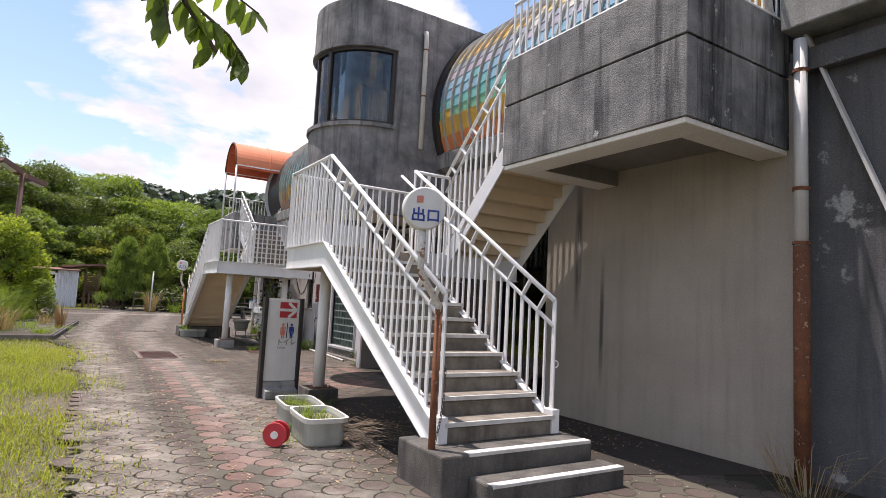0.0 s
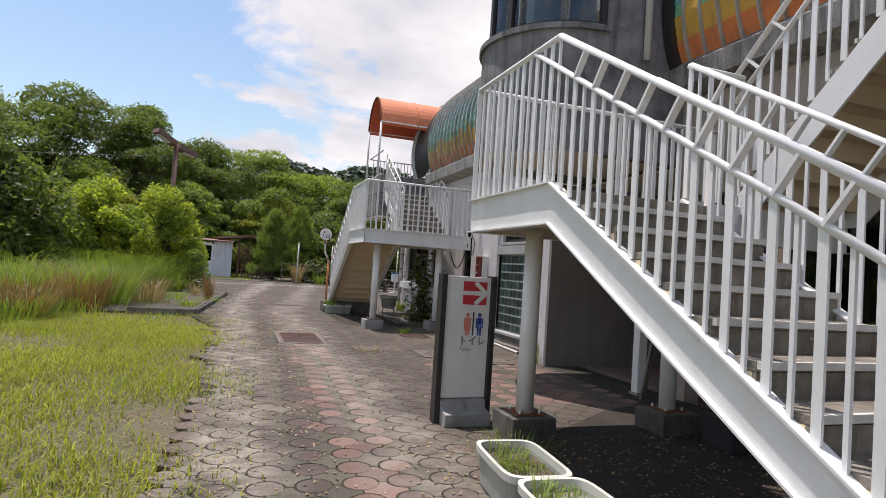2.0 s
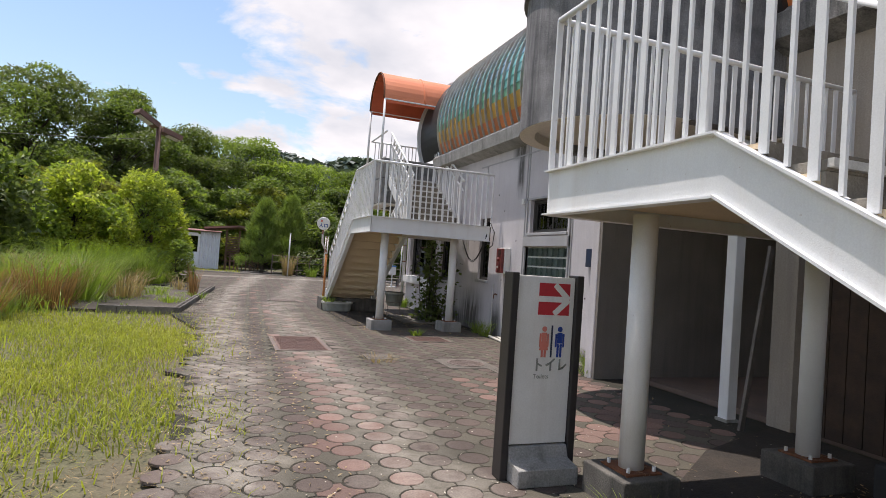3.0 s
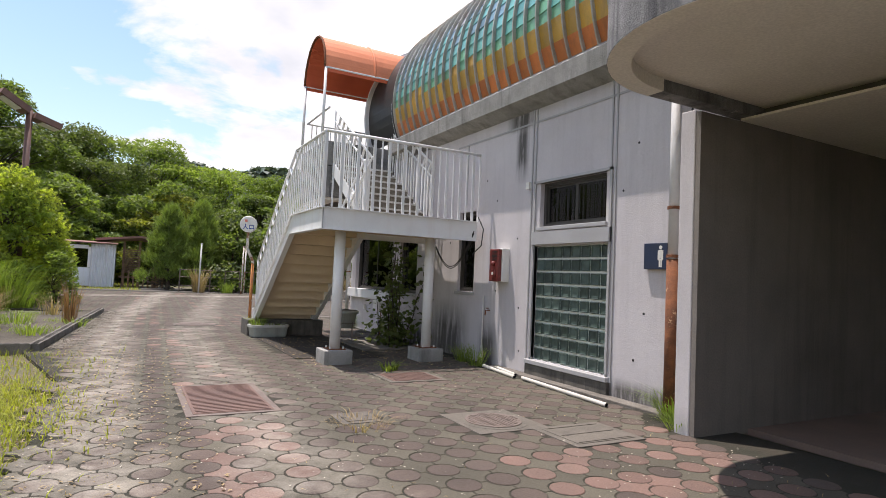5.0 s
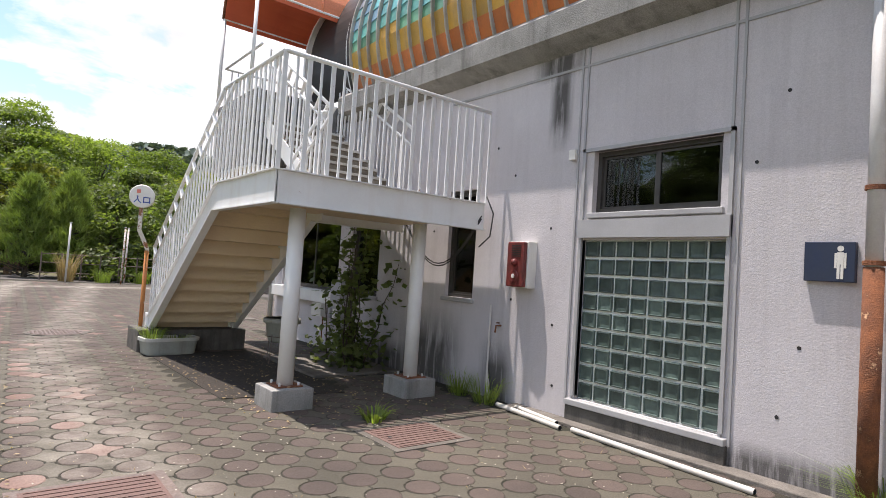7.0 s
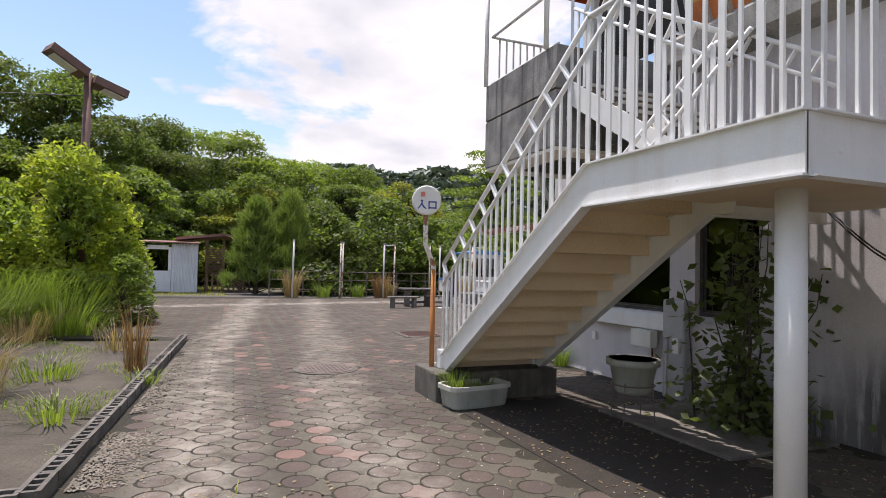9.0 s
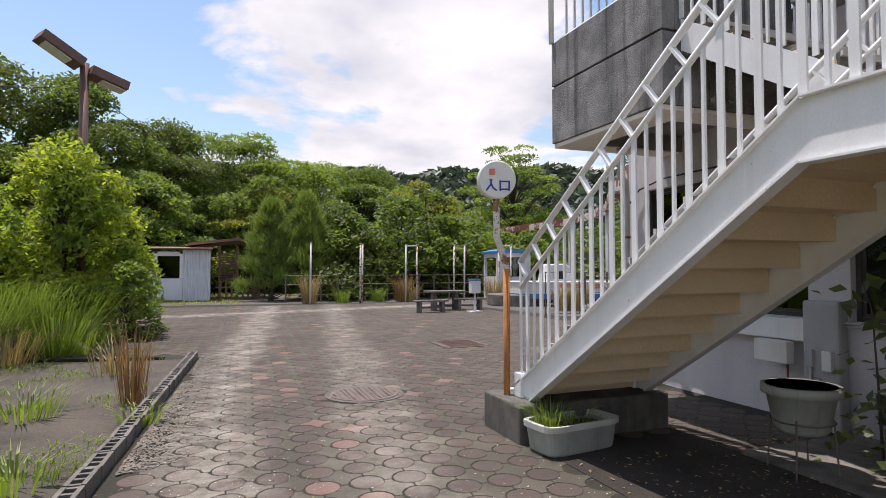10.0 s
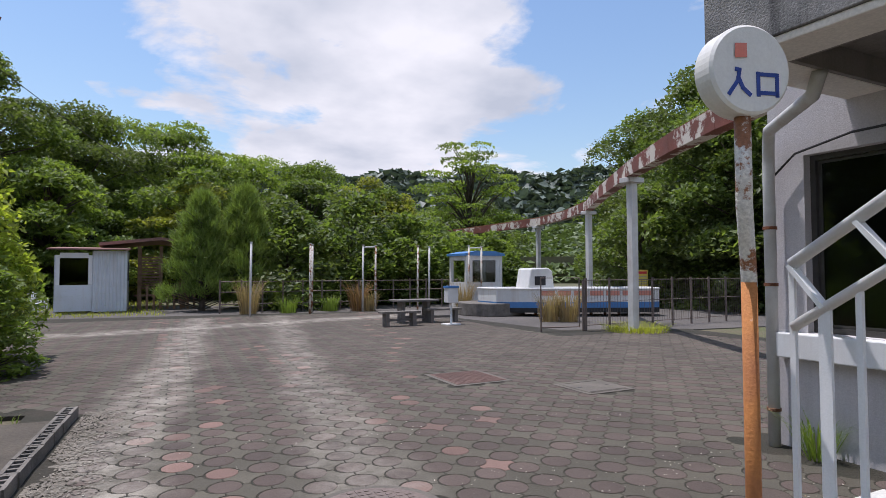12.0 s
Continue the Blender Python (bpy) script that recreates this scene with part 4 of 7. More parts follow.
def staircase(name, y0, s, x0, zl, knee, foot, label, box_y):
    """A two-flight steel stair. v runs from the landing's outer edge, s gives its direction along y."""
    W = 1.36
    X1 = 5.72
    xu0 = X1 - W - 0.06

    def Y(v):
        return y0 + s * v
    root = thing(name, (x0 + W / 2, Y(foot), 0), label, "staircase", kind="structure")
    n = 11
    zf = 0.36
    rise, run = (zl - zf) / n, (foot - knee) / n
    white = M["white"]

    def ybox(xa, xb, va, vb, za, zb, bev=0.0):
        return box(xa, xb, min(Y(va), Y(vb)), max(Y(va), Y(vb)), za, zb, bev)

    def poly_x(poly, xa, xb):
        return prism([(Y(v), z) for v, z in poly], "x", xa, xb)
    # lower flight stringers with flanges
    D = 0.30
    for xa in (x0, x0 + W):
        web = [(knee - 0.25, zl + 0.03), (knee, zl + 0.03), (foot, zf + 0.10), (foot, zf + 0.01), (foot - 0.28, zf + 0.0), (knee, zl - D), (knee - 0.25, zl - D)]
        st = part("stringer", poly_x(web, xa - 0.012, xa + 0.012), white, root, "white painted steel stringer")
        for dz in (0.03, -D):
            p, q = Vector((xa, Y(knee), zl + dz)), Vector((xa, Y(foot - (0.28 if dz < 0 else 0)), zf + (0.10 if dz > 0 else 0.0)))
            part("flange", beam_between(p, q, 0.10, 0.014), white, st)
    # treads and risers
    for k in range(n):
        z = zf + (k + 1) * rise
        v = foot - (k + 1) * run
        if k < n - 1:
            part("tread", ybox(x0 + 0.015, x0 + W - 0.015, v - 0.02, v + run - 0.012, z - 0.05, z, 0.006), M["tread"], root)
            part("nosing", ybox(x0 + 0.016, x0 + W - 0.016, v + run - 0.010, v + run + 0.02, z - 0.035, z + 0.004), M["nosing"], root)
        part("riser", ybox(x0 + 0.015, x0 + W - 0.015, v + run - 0.035, v + run - 0.013, z - rise, z - 0.052), M["tread"], root)
        part("underside", poly_x([(v - 0.03, z - 0.052), (v + run - 0.036, z - 0.052), (v + run - 0.036, z - rise - 0.052), (v + run - 0.036, z - rise - 0.08), (v + run - 0.062, z - rise - 0.08), (v + run - 0.062, z - 0.08), (v - 0.03, z - 0.08)], x0 + 0.013, x0 + W - 0.013), M["cream"], root)
    # landing
    part("landing_slab", ybox(x0 + 0.01, X1, 0.0, knee, zl - 0.07, zl, 0.005), M["tread"], root)
    part("landing_deck", ybox(x0 + 0.03, X1 - 0.02, 0.03, knee - 0.02, zl - 0.20, zl - 0.072), M["cream"], root, "cream painted landing underside")
    for va in (0.0, knee - 0.012):
        xa = x0 if va < 0.5 else x0 + W
        part("landing_beam", ybox(xa + 0.001, X1, va - 0.006, va + 0.018, zl - D, zl + 0.03), white, root)
        fl = part("beam_flange", ybox(xa + 0.03, X1, va - 0.05, va + 0.05, zl - D - 0.014, zl - D - 0.001), white, root)
    part("landing_side", ybox(x0 - 0.012, x0 + 0.012, -0.006, knee - 0.25, zl - D, zl + 0.03), white, root)
    part("landing_side_flange", ybox(x0 - 0.05, x0 + 0.05, -0.02, knee, zl - D - 0.014, zl - D - 0.001), white, root)
    part("landing_side_top", ybox(x0 - 0.05, x0 + 0.05, -0.02, knee, zl + 0.031, zl + 0.044), white, root)
    part("landing_front_top", ybox(x0 + 0.051, X1, -0.05, 0.05, zl + 0.031, zl + 0.044), white, root)
    # columns on footings
    for cx in (x0 + 0.45, X1 - 0.72 if s > 0 else 4.52):
        cv = 0.42 if s > 0 else 0.62
        part("column", tube([(cx, Y(cv), 0.24), (cx, Y(cv), zl - D - 0.002)], 0.09, 24), white, root, "white round steel column", True)
        # exit stair footings take darker concrete to carry the landing's shade
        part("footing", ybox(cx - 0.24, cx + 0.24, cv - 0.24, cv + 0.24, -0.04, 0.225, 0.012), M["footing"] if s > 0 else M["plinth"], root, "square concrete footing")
        part("base_plate", ybox(cx - 0.15, cx + 0.15, cv - 0.15, cv + 0.15, 0.226, 0.24), M["rust"], root)
        for i in (-1, 1):
            for j in (-1, 1):
                part("bolt", tube([(cx + i * 0.11, Y(cv + j * 0.11), 0.241), (cx + i * 0.11, Y(cv + j * 0.11), 0.275)], 0.014, 6), M["white"], root)
    # upper flight
    zt = 4.0
    m = round((zt - zl) / 0.18)
    r2 = (zt - zl) / m
    v0 = knee - 0.12
    run2 = (box_y - v0) / m
    v1 = v0 + m * run2
    for xa in (xu0, X1 - 0.02):
        web = [(v0 - 0.1, zl + 0.03), (v0 + 0.05, zl + 0.10), (v1, zt + 0.12), (v1, zt - 0.2), (v0 + 0.28, zl - 0.05), (v0 - 0.1, zl - 0.05)]
        st = part("upper_stringer", poly_x(web, xa - 0.012, xa + 0.012), white, root, "white painted steel stringer")
    for k in range(m):
        z = zl + (k + 1) * r2
        v = v0 + k * run2
        part("tread", ybox(xu0 + 0.014, X1 - 0.034, v, v + run2 + 0.02, z - 0.05, z, 0.006), M["tread"], root)
        part("nosing", ybox(xu0 + 0.016, X1 - 0.036, v - 0.022, v - 0.002, z - 0.035, z + 0.004), M["nosing"], root)
        part("riser", ybox(xu0 + 0.014, X1 - 0.034, v + 0.002, v + 0.02, z - r2, z - 0.052), M["tread"], root)
        part("underside", poly_x([(v + 0.021, z - 0.052), (v + run2 + 0.03, z - 0.052), (v + run2 + 0.03, z - 0.08), (v + 0.048, z - 0.08), (v + 0.048, z - r2 - 0.08), (v + 0.021, z - r2 - 0.08)], xu0 + 0.013, X1 - 0.033), M["cream"], root)
    # railings
    RH = 1.22
    bars = {}

    def bar_mesh(w, t, h):
        key = (w, t, round(h, 3))
        if key not in bars:
            bars[key] = bpy.data.meshes.new("baluster")
            b = box(-t / 2, t / 2, -w / 2, w / 2, 0, h)
            b.to_mesh(bars[key])
            b.free()
        return bars[key]

    def railing(p, q, sloped, ends=(True, True)):
        """Top rail, second rail with slanted struts on slopes, and alternately wide and thin bars."""
        p, q = Vector(p), Vector(q)
        d = q - p
        up = Vector((0, 0, RH))
        part("handrail", tube([p + up, q + up], 0.027, 10), white, root, "", True)
        if sloped:
            # the second rail runs up past the knee until it meets the level rail of the landing
            low = Vector((0, 0, RH - 0.27))
            reach = d * (0.27 / d.z) if d.z < 0 else Vector((0, 0, 0))
            part("second_rail", tube([p + low + reach, q + low], 0.023, 8), white, root, "", True)
        flat_len = math.hypot(d.x, d.y)
        cnt = max(2, round(flat_len / 0.135))
        along_y = abs(d.y) > abs(d.x)
        turn = 0 if along_y else radians(90)
        h = (RH - 0.27) if sloped else RH
        for k in range(cnt + 1):
            f = p + d * (k / cnt)
            end = k in (0, cnt)
            if end and not ends[0 if k == 0 else 1]:
                continue
            wide = k % 2 == 0
            hh = RH if end else h
            ob = link("baluster", bar_mesh(0.05 if wide else 0.024, 0.016 if wide else 0.02, hh), white, root)
            ob.matrix_basis = Matrix.Translation(f) @ Matrix.Rotation(turn, 4, "Z")
            if sloped and wide and not end:
                dv = d.normalized()
                if dv.z < 0:
                    dv = -dv
                a = f + Vector((0, 0, RH - 0.27))
                b_ = f + Vector((0, 0, RH)) + dv * 0.0 - Vector((dv.x, dv.y, 0)).normalized() * 0.14 - Vector((0, 0, 0.14 * dv.z / max(0.1, math.hypot(dv.x, dv.y))))
                part("strut", beam_between(a, b_, 0.02, 0.05, Vector((1, 0, 0)) if along_y else Vector((0, 1, 0))), white, root)
    e = 0.045
    xr = x0 + W
    railing((x0, Y(0), zl + e), (X1 + 0.02, Y(0), zl + e), False)
    railing((x0, Y(0), zl + e), (x0, Y(knee), zl + e), False, (False, True))
    railing((x0, Y(knee), zl + e), (x0, Y(foot - 0.06), zf + 0.13), True, (False, True))
    railing((xr, Y(knee), zl + e), (xr, Y(foot - 0.06), zf + 0.13), True)
    railing((xr, Y(knee - 0.03), zl + e), (xu0, Y(knee - 0.03), zl + e), False, (False, True))
    railing((xu0, Y(v0), zl + 0.10), (xu0, Y(v1), zt + 0.13), True, (False, True))
    railing((X1 - 0.02, Y(v0), zl + 0.10), (X1 - 0.02, Y(v1), zt + 0.13), True, (False, True))
    # newel shoes at the foot
    for xa in (x0, xr):
        part("newel_shoe", ybox(xa - 0.05, xa + 0.05, foot - 0.13, foot + 0.012, zf, zf + 0.24, 0.008), white, root)
    part("chain_ring", tube([(xr + 0.04 + 0.035 * math.cos(a), Y(foot - 0.06), 1.05 + 0.035 * math.sin(a)) for a in (k * math.pi / 6 for k in range(13))], 0.007, 6), white, root)
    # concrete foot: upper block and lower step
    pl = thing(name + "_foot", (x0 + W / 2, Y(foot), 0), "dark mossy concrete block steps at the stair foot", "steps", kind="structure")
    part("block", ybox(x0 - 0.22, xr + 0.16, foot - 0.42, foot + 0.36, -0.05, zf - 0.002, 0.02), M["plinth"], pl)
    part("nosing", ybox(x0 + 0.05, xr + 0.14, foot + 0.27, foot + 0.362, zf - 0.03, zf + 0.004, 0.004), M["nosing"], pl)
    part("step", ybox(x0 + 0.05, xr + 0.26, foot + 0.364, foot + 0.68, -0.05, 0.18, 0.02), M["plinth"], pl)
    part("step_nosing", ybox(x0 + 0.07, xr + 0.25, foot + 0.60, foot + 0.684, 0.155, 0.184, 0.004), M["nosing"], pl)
    return root, v1


stair_a, va = staircase("outdoor_staircase", 9.07, -1, 2.29, 2.36, 1.71, 4.95, "white steel exit staircase with two flights and railings", 3.32)
stair_b, vb = staircase("outdoor_staircase_far", 17.52, 1, 2.85, 2.49, 1.88, 5.0, "white steel entrance staircase with two flights and railings", 4.25)


# ---- concrete balconies ----
def balcony(name, x0, y0, y1, z0, z1, label, flight_side):
    r = thing(name, (WX, (y0 + y1) / 2, z0), label, "balcony", kind="structure")
    t = 0.16
    zm = z0 + (z1 - z0) * 0.56
    for nm, za, zb in (("lower_course", z0, zm - 0.012), ("upper_course", zm + 0.012, z1)):
        bm = box(x0, x0 + t, y0, y1, za, zb, 0.008)
        part(nm, bm, M["concrete"], r)
        part(nm + "_side", box(x0 + t + 0.001, WX - 0.002, y0, y0 + t, za, zb, 0.008), M["concrete_dirty"], r)
    part("recess", box(x0 + 0.02, x0 + t - 0.02, y0 + 0.02, y1 - 0.02, zm - 0.0119, zm + 0.0119), M["black"], r)
    part("far_side", box(x0 + t + 0.001, 4.25, y1 - t, y1, z0, z1), M["concrete"], r)
    part("far_side_low", box(4.251, WX - 0.002, y1 - t, y1, z0, 3.9), M["concrete"], r)
    part("deck", box(x0 + t + 0.001, WX - 0.002, y0 + t + 0.001, y1 - t - 0.001, 3.86, 4.0), M["concrete"], r)
    # underside frame, a shallow coffer whose recess shade is in its dark plaster colour
    part("soffit_front", box(x0 + 0.02, x0 + 0.42, y0 + 0.02, y1 - 0.02, z0 - 0.06, z0 - 0.001, 0.01), M["soffit"], r)
    part("soffit_side", box(x0 + 0.421, WX - 0.002, y0 + 0.02, y0 + 0.36, z0 - 0.06, z0 - 0.001, 0.01), M["soffit"], r)
    part("soffit_side", box(x0 + 0.421, WX - 0.002, y1 - 0.36, y1 - 0.02, z0 - 0.06, z0 - 0.001, 0.01), M["soffit"], r)
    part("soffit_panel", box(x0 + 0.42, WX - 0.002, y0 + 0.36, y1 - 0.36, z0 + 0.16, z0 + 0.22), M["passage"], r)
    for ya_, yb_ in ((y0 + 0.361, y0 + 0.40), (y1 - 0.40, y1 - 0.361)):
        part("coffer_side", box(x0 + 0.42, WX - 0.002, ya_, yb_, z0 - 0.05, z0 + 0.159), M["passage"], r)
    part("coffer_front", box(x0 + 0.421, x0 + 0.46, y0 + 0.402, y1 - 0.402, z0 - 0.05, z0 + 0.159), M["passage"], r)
    return r


def top_rail(y0, y1, x0, z, name, label):
    r = thing(name, (x0 + 0.08, (y0 + y1) / 2, z), label, "railing", kind="structure")
    bm_ = bpy.data.meshes.new("baluster")
    b = box(-0.012, 0.012, -0.012, 0.012, 0.04, 0.82)
    b.to_mesh(bm_)
    b.free()
    for zz, rr in ((0.04, 0.022), (0.82, 0.025)):
        part("rail", tube([(x0 + 0.08, y0, z + zz), (x0 + 0.08, y1, z + zz)], rr, 8), M["white"], r, "", True)
        part("rail", tube([(x0 + 0.11, y0, z + zz), (WX, y0, z + zz)], rr, 8), M["white"], r, "", True)
    n = round((y1 - y0) / 0.13)
    for k in range(n + 1):
        link("baluster", bm_, M["white"], r).matrix_basis = Matrix.Translation((x0 + 0.08, y0 + (y1 - y0) * k / n, z))
    n = round((WX - x0) / 0.13)
    for k in range(1, n):
        link("baluster", bm_, M["white"], r).matrix_basis = Matrix.Translation((x0 + 0.08 + (WX - x0) * k / n, y0, z))
    return r


balcony("balcony", 4.08, 2.95, 5.75, 3.5, 4.95, "grey streaked concrete balcony box over the wall", 1)
top_rail(3.0, 5.7, 4.08, 4.95, "balcony_railing", "white steel railing on the concrete balcony")
balcony("balcony_far", 4.1, 21.82, 23.88, 3.27, 4.60, "grey streaked concrete balcony box under the orange canopy", 1)
top_rail(23.84, 21.9, 4.1, 4.60, "balcony_railing_far", "white steel railing on the concrete balcony")

# ---- orange canopy ----
can = thing("arched_canopy", (4.2, 22.85, 4.6), "faded orange canvas barrel canopy on white posts", "canopy", kind="structure")
CY0, CY1, CZ, CX0, CX1 = 22.05, 23.85, 6.42, 4.05, 8.4
cr_ = (CY1 - CY0) / 2
outer = [(CY0 + cr_ - cr_ * math.cos(math.pi * k / 20), CZ + 1.0 * math.sin(math.pi * k / 20)) for k in range(21)]
inner = [(CY0 + cr_ - (cr_ - 0.012) * math.cos(math.pi * k / 20), CZ + 0.988 * math.sin(math.pi * k / 20)) for k in range(21)]
part("canvas", prism(outer + inner[::-1], "x", CX0, CX1), M["canopy"], can, "orange canvas cover", False)
lin = [(CY0 + cr_ - (cr_ - 0.03) * math.cos(math.pi * k / 20), CZ + 0.97 * math.sin(math.pi * k / 20)) for k in range(21)]
lin2 = [(CY0 + cr_ - (cr_ - 0.036) * math.cos(math.pi * k / 20), CZ + 0.964 * math.sin(math.pi * k / 20)) for k in range(21)]
part("lining", prism(lin + lin2[::-1], "x", CX0 + 0.02, CX1), M["awning_in"], can, "deep red-orange canvas lining")
for x in (CX0, CX0 + 1.3, CX0 + 2.6):
    part("hoop", tube([(x, y, z) for y, z in outer], 0.028, 8), M["rust"] if x == CX0 else M["canopy"], can, "", True)
for y in (CY0, CY1):
    part("edge_rail", tube([(CX0, y, CZ), (CX1, y, CZ)], 0.026, 8), M["white"], can, "", True)
    part("post", tube([(CX0 + 0.03, y, 4.6), (CX0 + 0.03, y, CZ)], 0.035, 10), M["white"], can, "", True)
    part("valance", box(CX0 + 0.02, CX1, y - 0.006, y + 0.006, CZ - 0.10, CZ - 0.02), M["awning_in"], can)

# ---- signs ----


def round_sign(name, base, c, r, face, glyphs, label, mark, bend, pr_=0.04):
    """A round lollipop sign on a bent, rusty pole, facing the given way."""
    c, nv = Vector(c), Vector(face).normalized()
    root = thing(name, base, label, "sign")
    ux = Vector((0, 0, 1)).cross(nv).normalized()
    uz = nv.cross(ux)
    part("disc", disc(c, nv, r, 0.12, 48, None, 0.012), M["signwhite"], root, "round white sign face", False)
    b = Vector(base)
    H_ = c.z - r
    pb = b + Vector((0, 0, H_ * 0.70))
    part("lower_pole", tube([b - Vector((0, 0, 0.05)), pb], pr_, 14), M[bend], root, "rusty lower pole", True)
    q = Vector((c.x, c.y, c.z - r + 0.02))
    part("upper_pole", tube([pb - Vector((0, 0, 0.02)), pb + Vector((0, 0, 0.03)), Vector((b.x, b.y, H_ * 0.735)).lerp(Vector((q.x, q.y, H_ * 0.82)), 0.5), Vector((q.x, q.y, H_ * 0.84)), Vector((q.x, q.y, H_ * 0.88)), q], pr_, 14), M["rustpole"], root, "bent upper pole with peeling white paint", True)
    o = c + nv * 0.0625
    s = r * 0.62
    g1, g2 = glyphs
    strokes(g1, o - ux * (s + 0.01 * r) - uz * (0.62 * r), ux, uz, nv, s, r * 0.085, M["blue"], root, "lettering")
    strokes(g2, o + ux * (0.08 * r) - uz * (0.62 * r), ux, uz, nv, s, r * 0.085, M["blue"], root, "lettering")
    bm = bmesh.new()
    k = [o + ux * (a * r) + uz * (b_ * r) for a, b_ in mark]
    bm.faces.new([bm.verts.new(p + nv * 0.002) for p in k])
    part("red_square", bm, M["pinkred"], root)
    return root


SQ = ((-0.42, 0.22), (-0.12, 0.24), (-0.12, 0.56), (-0.42, 0.54))
round_sign("exit_sign", (2.12, 4.02, 0.0), (1.86, 3.93, 2.42), 0.185, (-0.30, -1, 0), (DE, KUCHI), "round white exit sign on a bent rusty pole", SQ, "rust", 0.031)
round_sign("entrance_sign", (2.76, 22.6, 0.0), (2.60, 22.50, 2.52), 0.19, (-0.28, -1, 0), (IRI, KUCHI), "round white entrance sign on a bent rusty pole", SQ, "orangerust", 0.033)

wc = thing("toilet_sign", (2.25, 9.05, 0), "white toilet direction sign board between black posts", "sign")
ya = 9.02
XL, XR = 1.98, 2.56
for x in (XL, XR):
    part("post", box(x - 0.03, x + 0.03, ya - 0.07, ya + 0.07, 0.0, 1.58, 0.006), M["black"], wc, "black metal post")
part("panel", box(XL + 0.032, XR - 0.032, ya - 0.035, ya + 0.035, 0.26, 1.56, 0.004), M["signwhite"], wc, "white sign panel")
part("base", prism([(ya - 0.24, 0), (ya + 0.2, 0), (ya + 0.1, 0.25), (ya - 0.06, 0.25), (ya - 0.09, 0.16), (ya - 0.24, 0.13)], "x", XL + 0.034, XR - 0.034, 0.006), M["footing"], wc, "concrete base block")
F = ya - 0.0375


def flat(name, poly, m, y=F):
    bm = bmesh.new()
    bm.faces.new([bm.verts.new((x, y, z)) for x, z in poly])
    return part(name, bm, m, wc)


cx = (XL + XR) / 2 + 0.075
flat("arrow_panel", [(cx - 0.14, 1.26), (cx + 0.14, 1.26), (cx + 0.14, 1.51), (cx - 0.14, 1.51)], M["red"])
bm = bmesh.new()
for k, (p, q) in enumerate((((cx - 0.14, 1.385), (cx + 0.105, 1.385)), ((cx + 0.0, 1.50), (cx + 0.13, 1.385)), ((cx + 0.0, 1.27), (cx + 0.13, 1.385)))):
    beam_between((p[0], F - 0.003 - 0.0012 * k, p[1]), (q[0], F - 0.003 - 0.0012 * k, q[1]), 0.045, 0.003, Vector((0, -1, 0)), bm)
part("arrow", bm, M["signwhite"], wc)
for xx, m, skirt in ((cx - 0.07, "pinkred", True), (cx + 0.07, "blue", False)):
    bm = disc((xx, F - 0.001, 1.15), (0, 1, 0), 0.021, 0.003, 16)
    box(xx - 0.023, xx + 0.023, F - 0.003, F, 1.04 if not skirt else 1.06, 1.122, 0, bm)
    if skirt:
        prism([(xx - 0.022, 1.06), (xx + 0.022, 1.06), (xx + 0.04, 0.985), (xx - 0.04, 0.985)], "y", F - 0.0036, F, 0, bm)
    for dx in (-0.013, 0.013):
        box(xx + dx - 0.0095, xx + dx + 0.0095, F - 0.0024, F, 0.93, 1.036, 0, bm)
    for dx in (-0.034, 0.034):
        box(xx + dx - 0.007, xx + dx + 0.007, F - 0.0042, F, 1.01, 1.115, 0, bm)
    part("pictogram", bm, M[m], wc)
part("divider", box(cx - 0.010, cx + 0.004, F - 0.003, F, 0.93, 1.18), M["navy"], wc)
for k in range(3):
    strokes(TOIRE[k], (cx - 0.15 + 0.105 * k, F - 0.001, 0.83), (1, 0, 0), (0, 0, 1), (0, -1, 0), 0.085, 0.014, M["ink"], wc, "lettering")
tx = bpy.data.curves.new("toilets_text", "FONT")
tx.body, tx.size, tx.extrude = "Toilets", 0.05, 0.0005
tob = new("text_source", tx)
bpy.context.view_layer.update()
tm = bpy.data.meshes.new_from_object(tob)
bpy.data.objects.remove(tob)
tm.transform(Matrix.Translation((cx - 0.15, F - 0.001, 0.765)) @ Matrix.Rotation(radians(90), 4, "X"))
link("lettering", tm, M["ink"], wc)

ms = thing("mens_toilet_sign", (WX, 13.55, 1.73), "square navy toilet sign with a white figure on the wall", "sign")
part("plate", box(WX - 0.06, WX - 0.002, 13.36, 13.72, 1.71, 2.03, 0.006), M["navy"], ms)
bm = disc((WX - 0.061, 13.46, 1.975), (1, 0, 0), 0.023, 0.004, 16)
box(WX - 0.063, WX - 0.06, 13.437, 13.483, 1.85, 1.945, 0, bm)
for d in (-0.013, 0.013):
    box(WX - 0.063, WX - 0.06, 13.46 + d - 0.01, 13.46 + d + 0.01, 1.735, 1.85, 0, bm)
for d in (-0.033, 0.033):
    box(WX - 0.063, WX - 0.06, 13.46 + d - 0.008, 13.46 + d + 0.008, 1.82, 1.94, 0, bm)
part("pictogram", bm, M["signwhite"], ms)

al = thing("fire_alarm_box", (WX, 16.85, 1.46), "faded red fire alarm box with bell and louvres on the wall", "alarm")
part("back_box", box(WX - 0.15, WX - 0.002, 16.70, 17.02, 1.46, 2.03, 0.008), M["signwhite"], al)
part("front_panel", box(WX - 0.215, WX - 0.151, 16.72, 17.0, 1.47, 2.02, 0.012), M["alarmred"], al)
for k in range(7):
    part("louvre", box(WX - 0.222, WX - 0.214, 16.77, 16.92, 1.84 + k * 0.022, 1.85 + k * 0.022), M["black"], al)
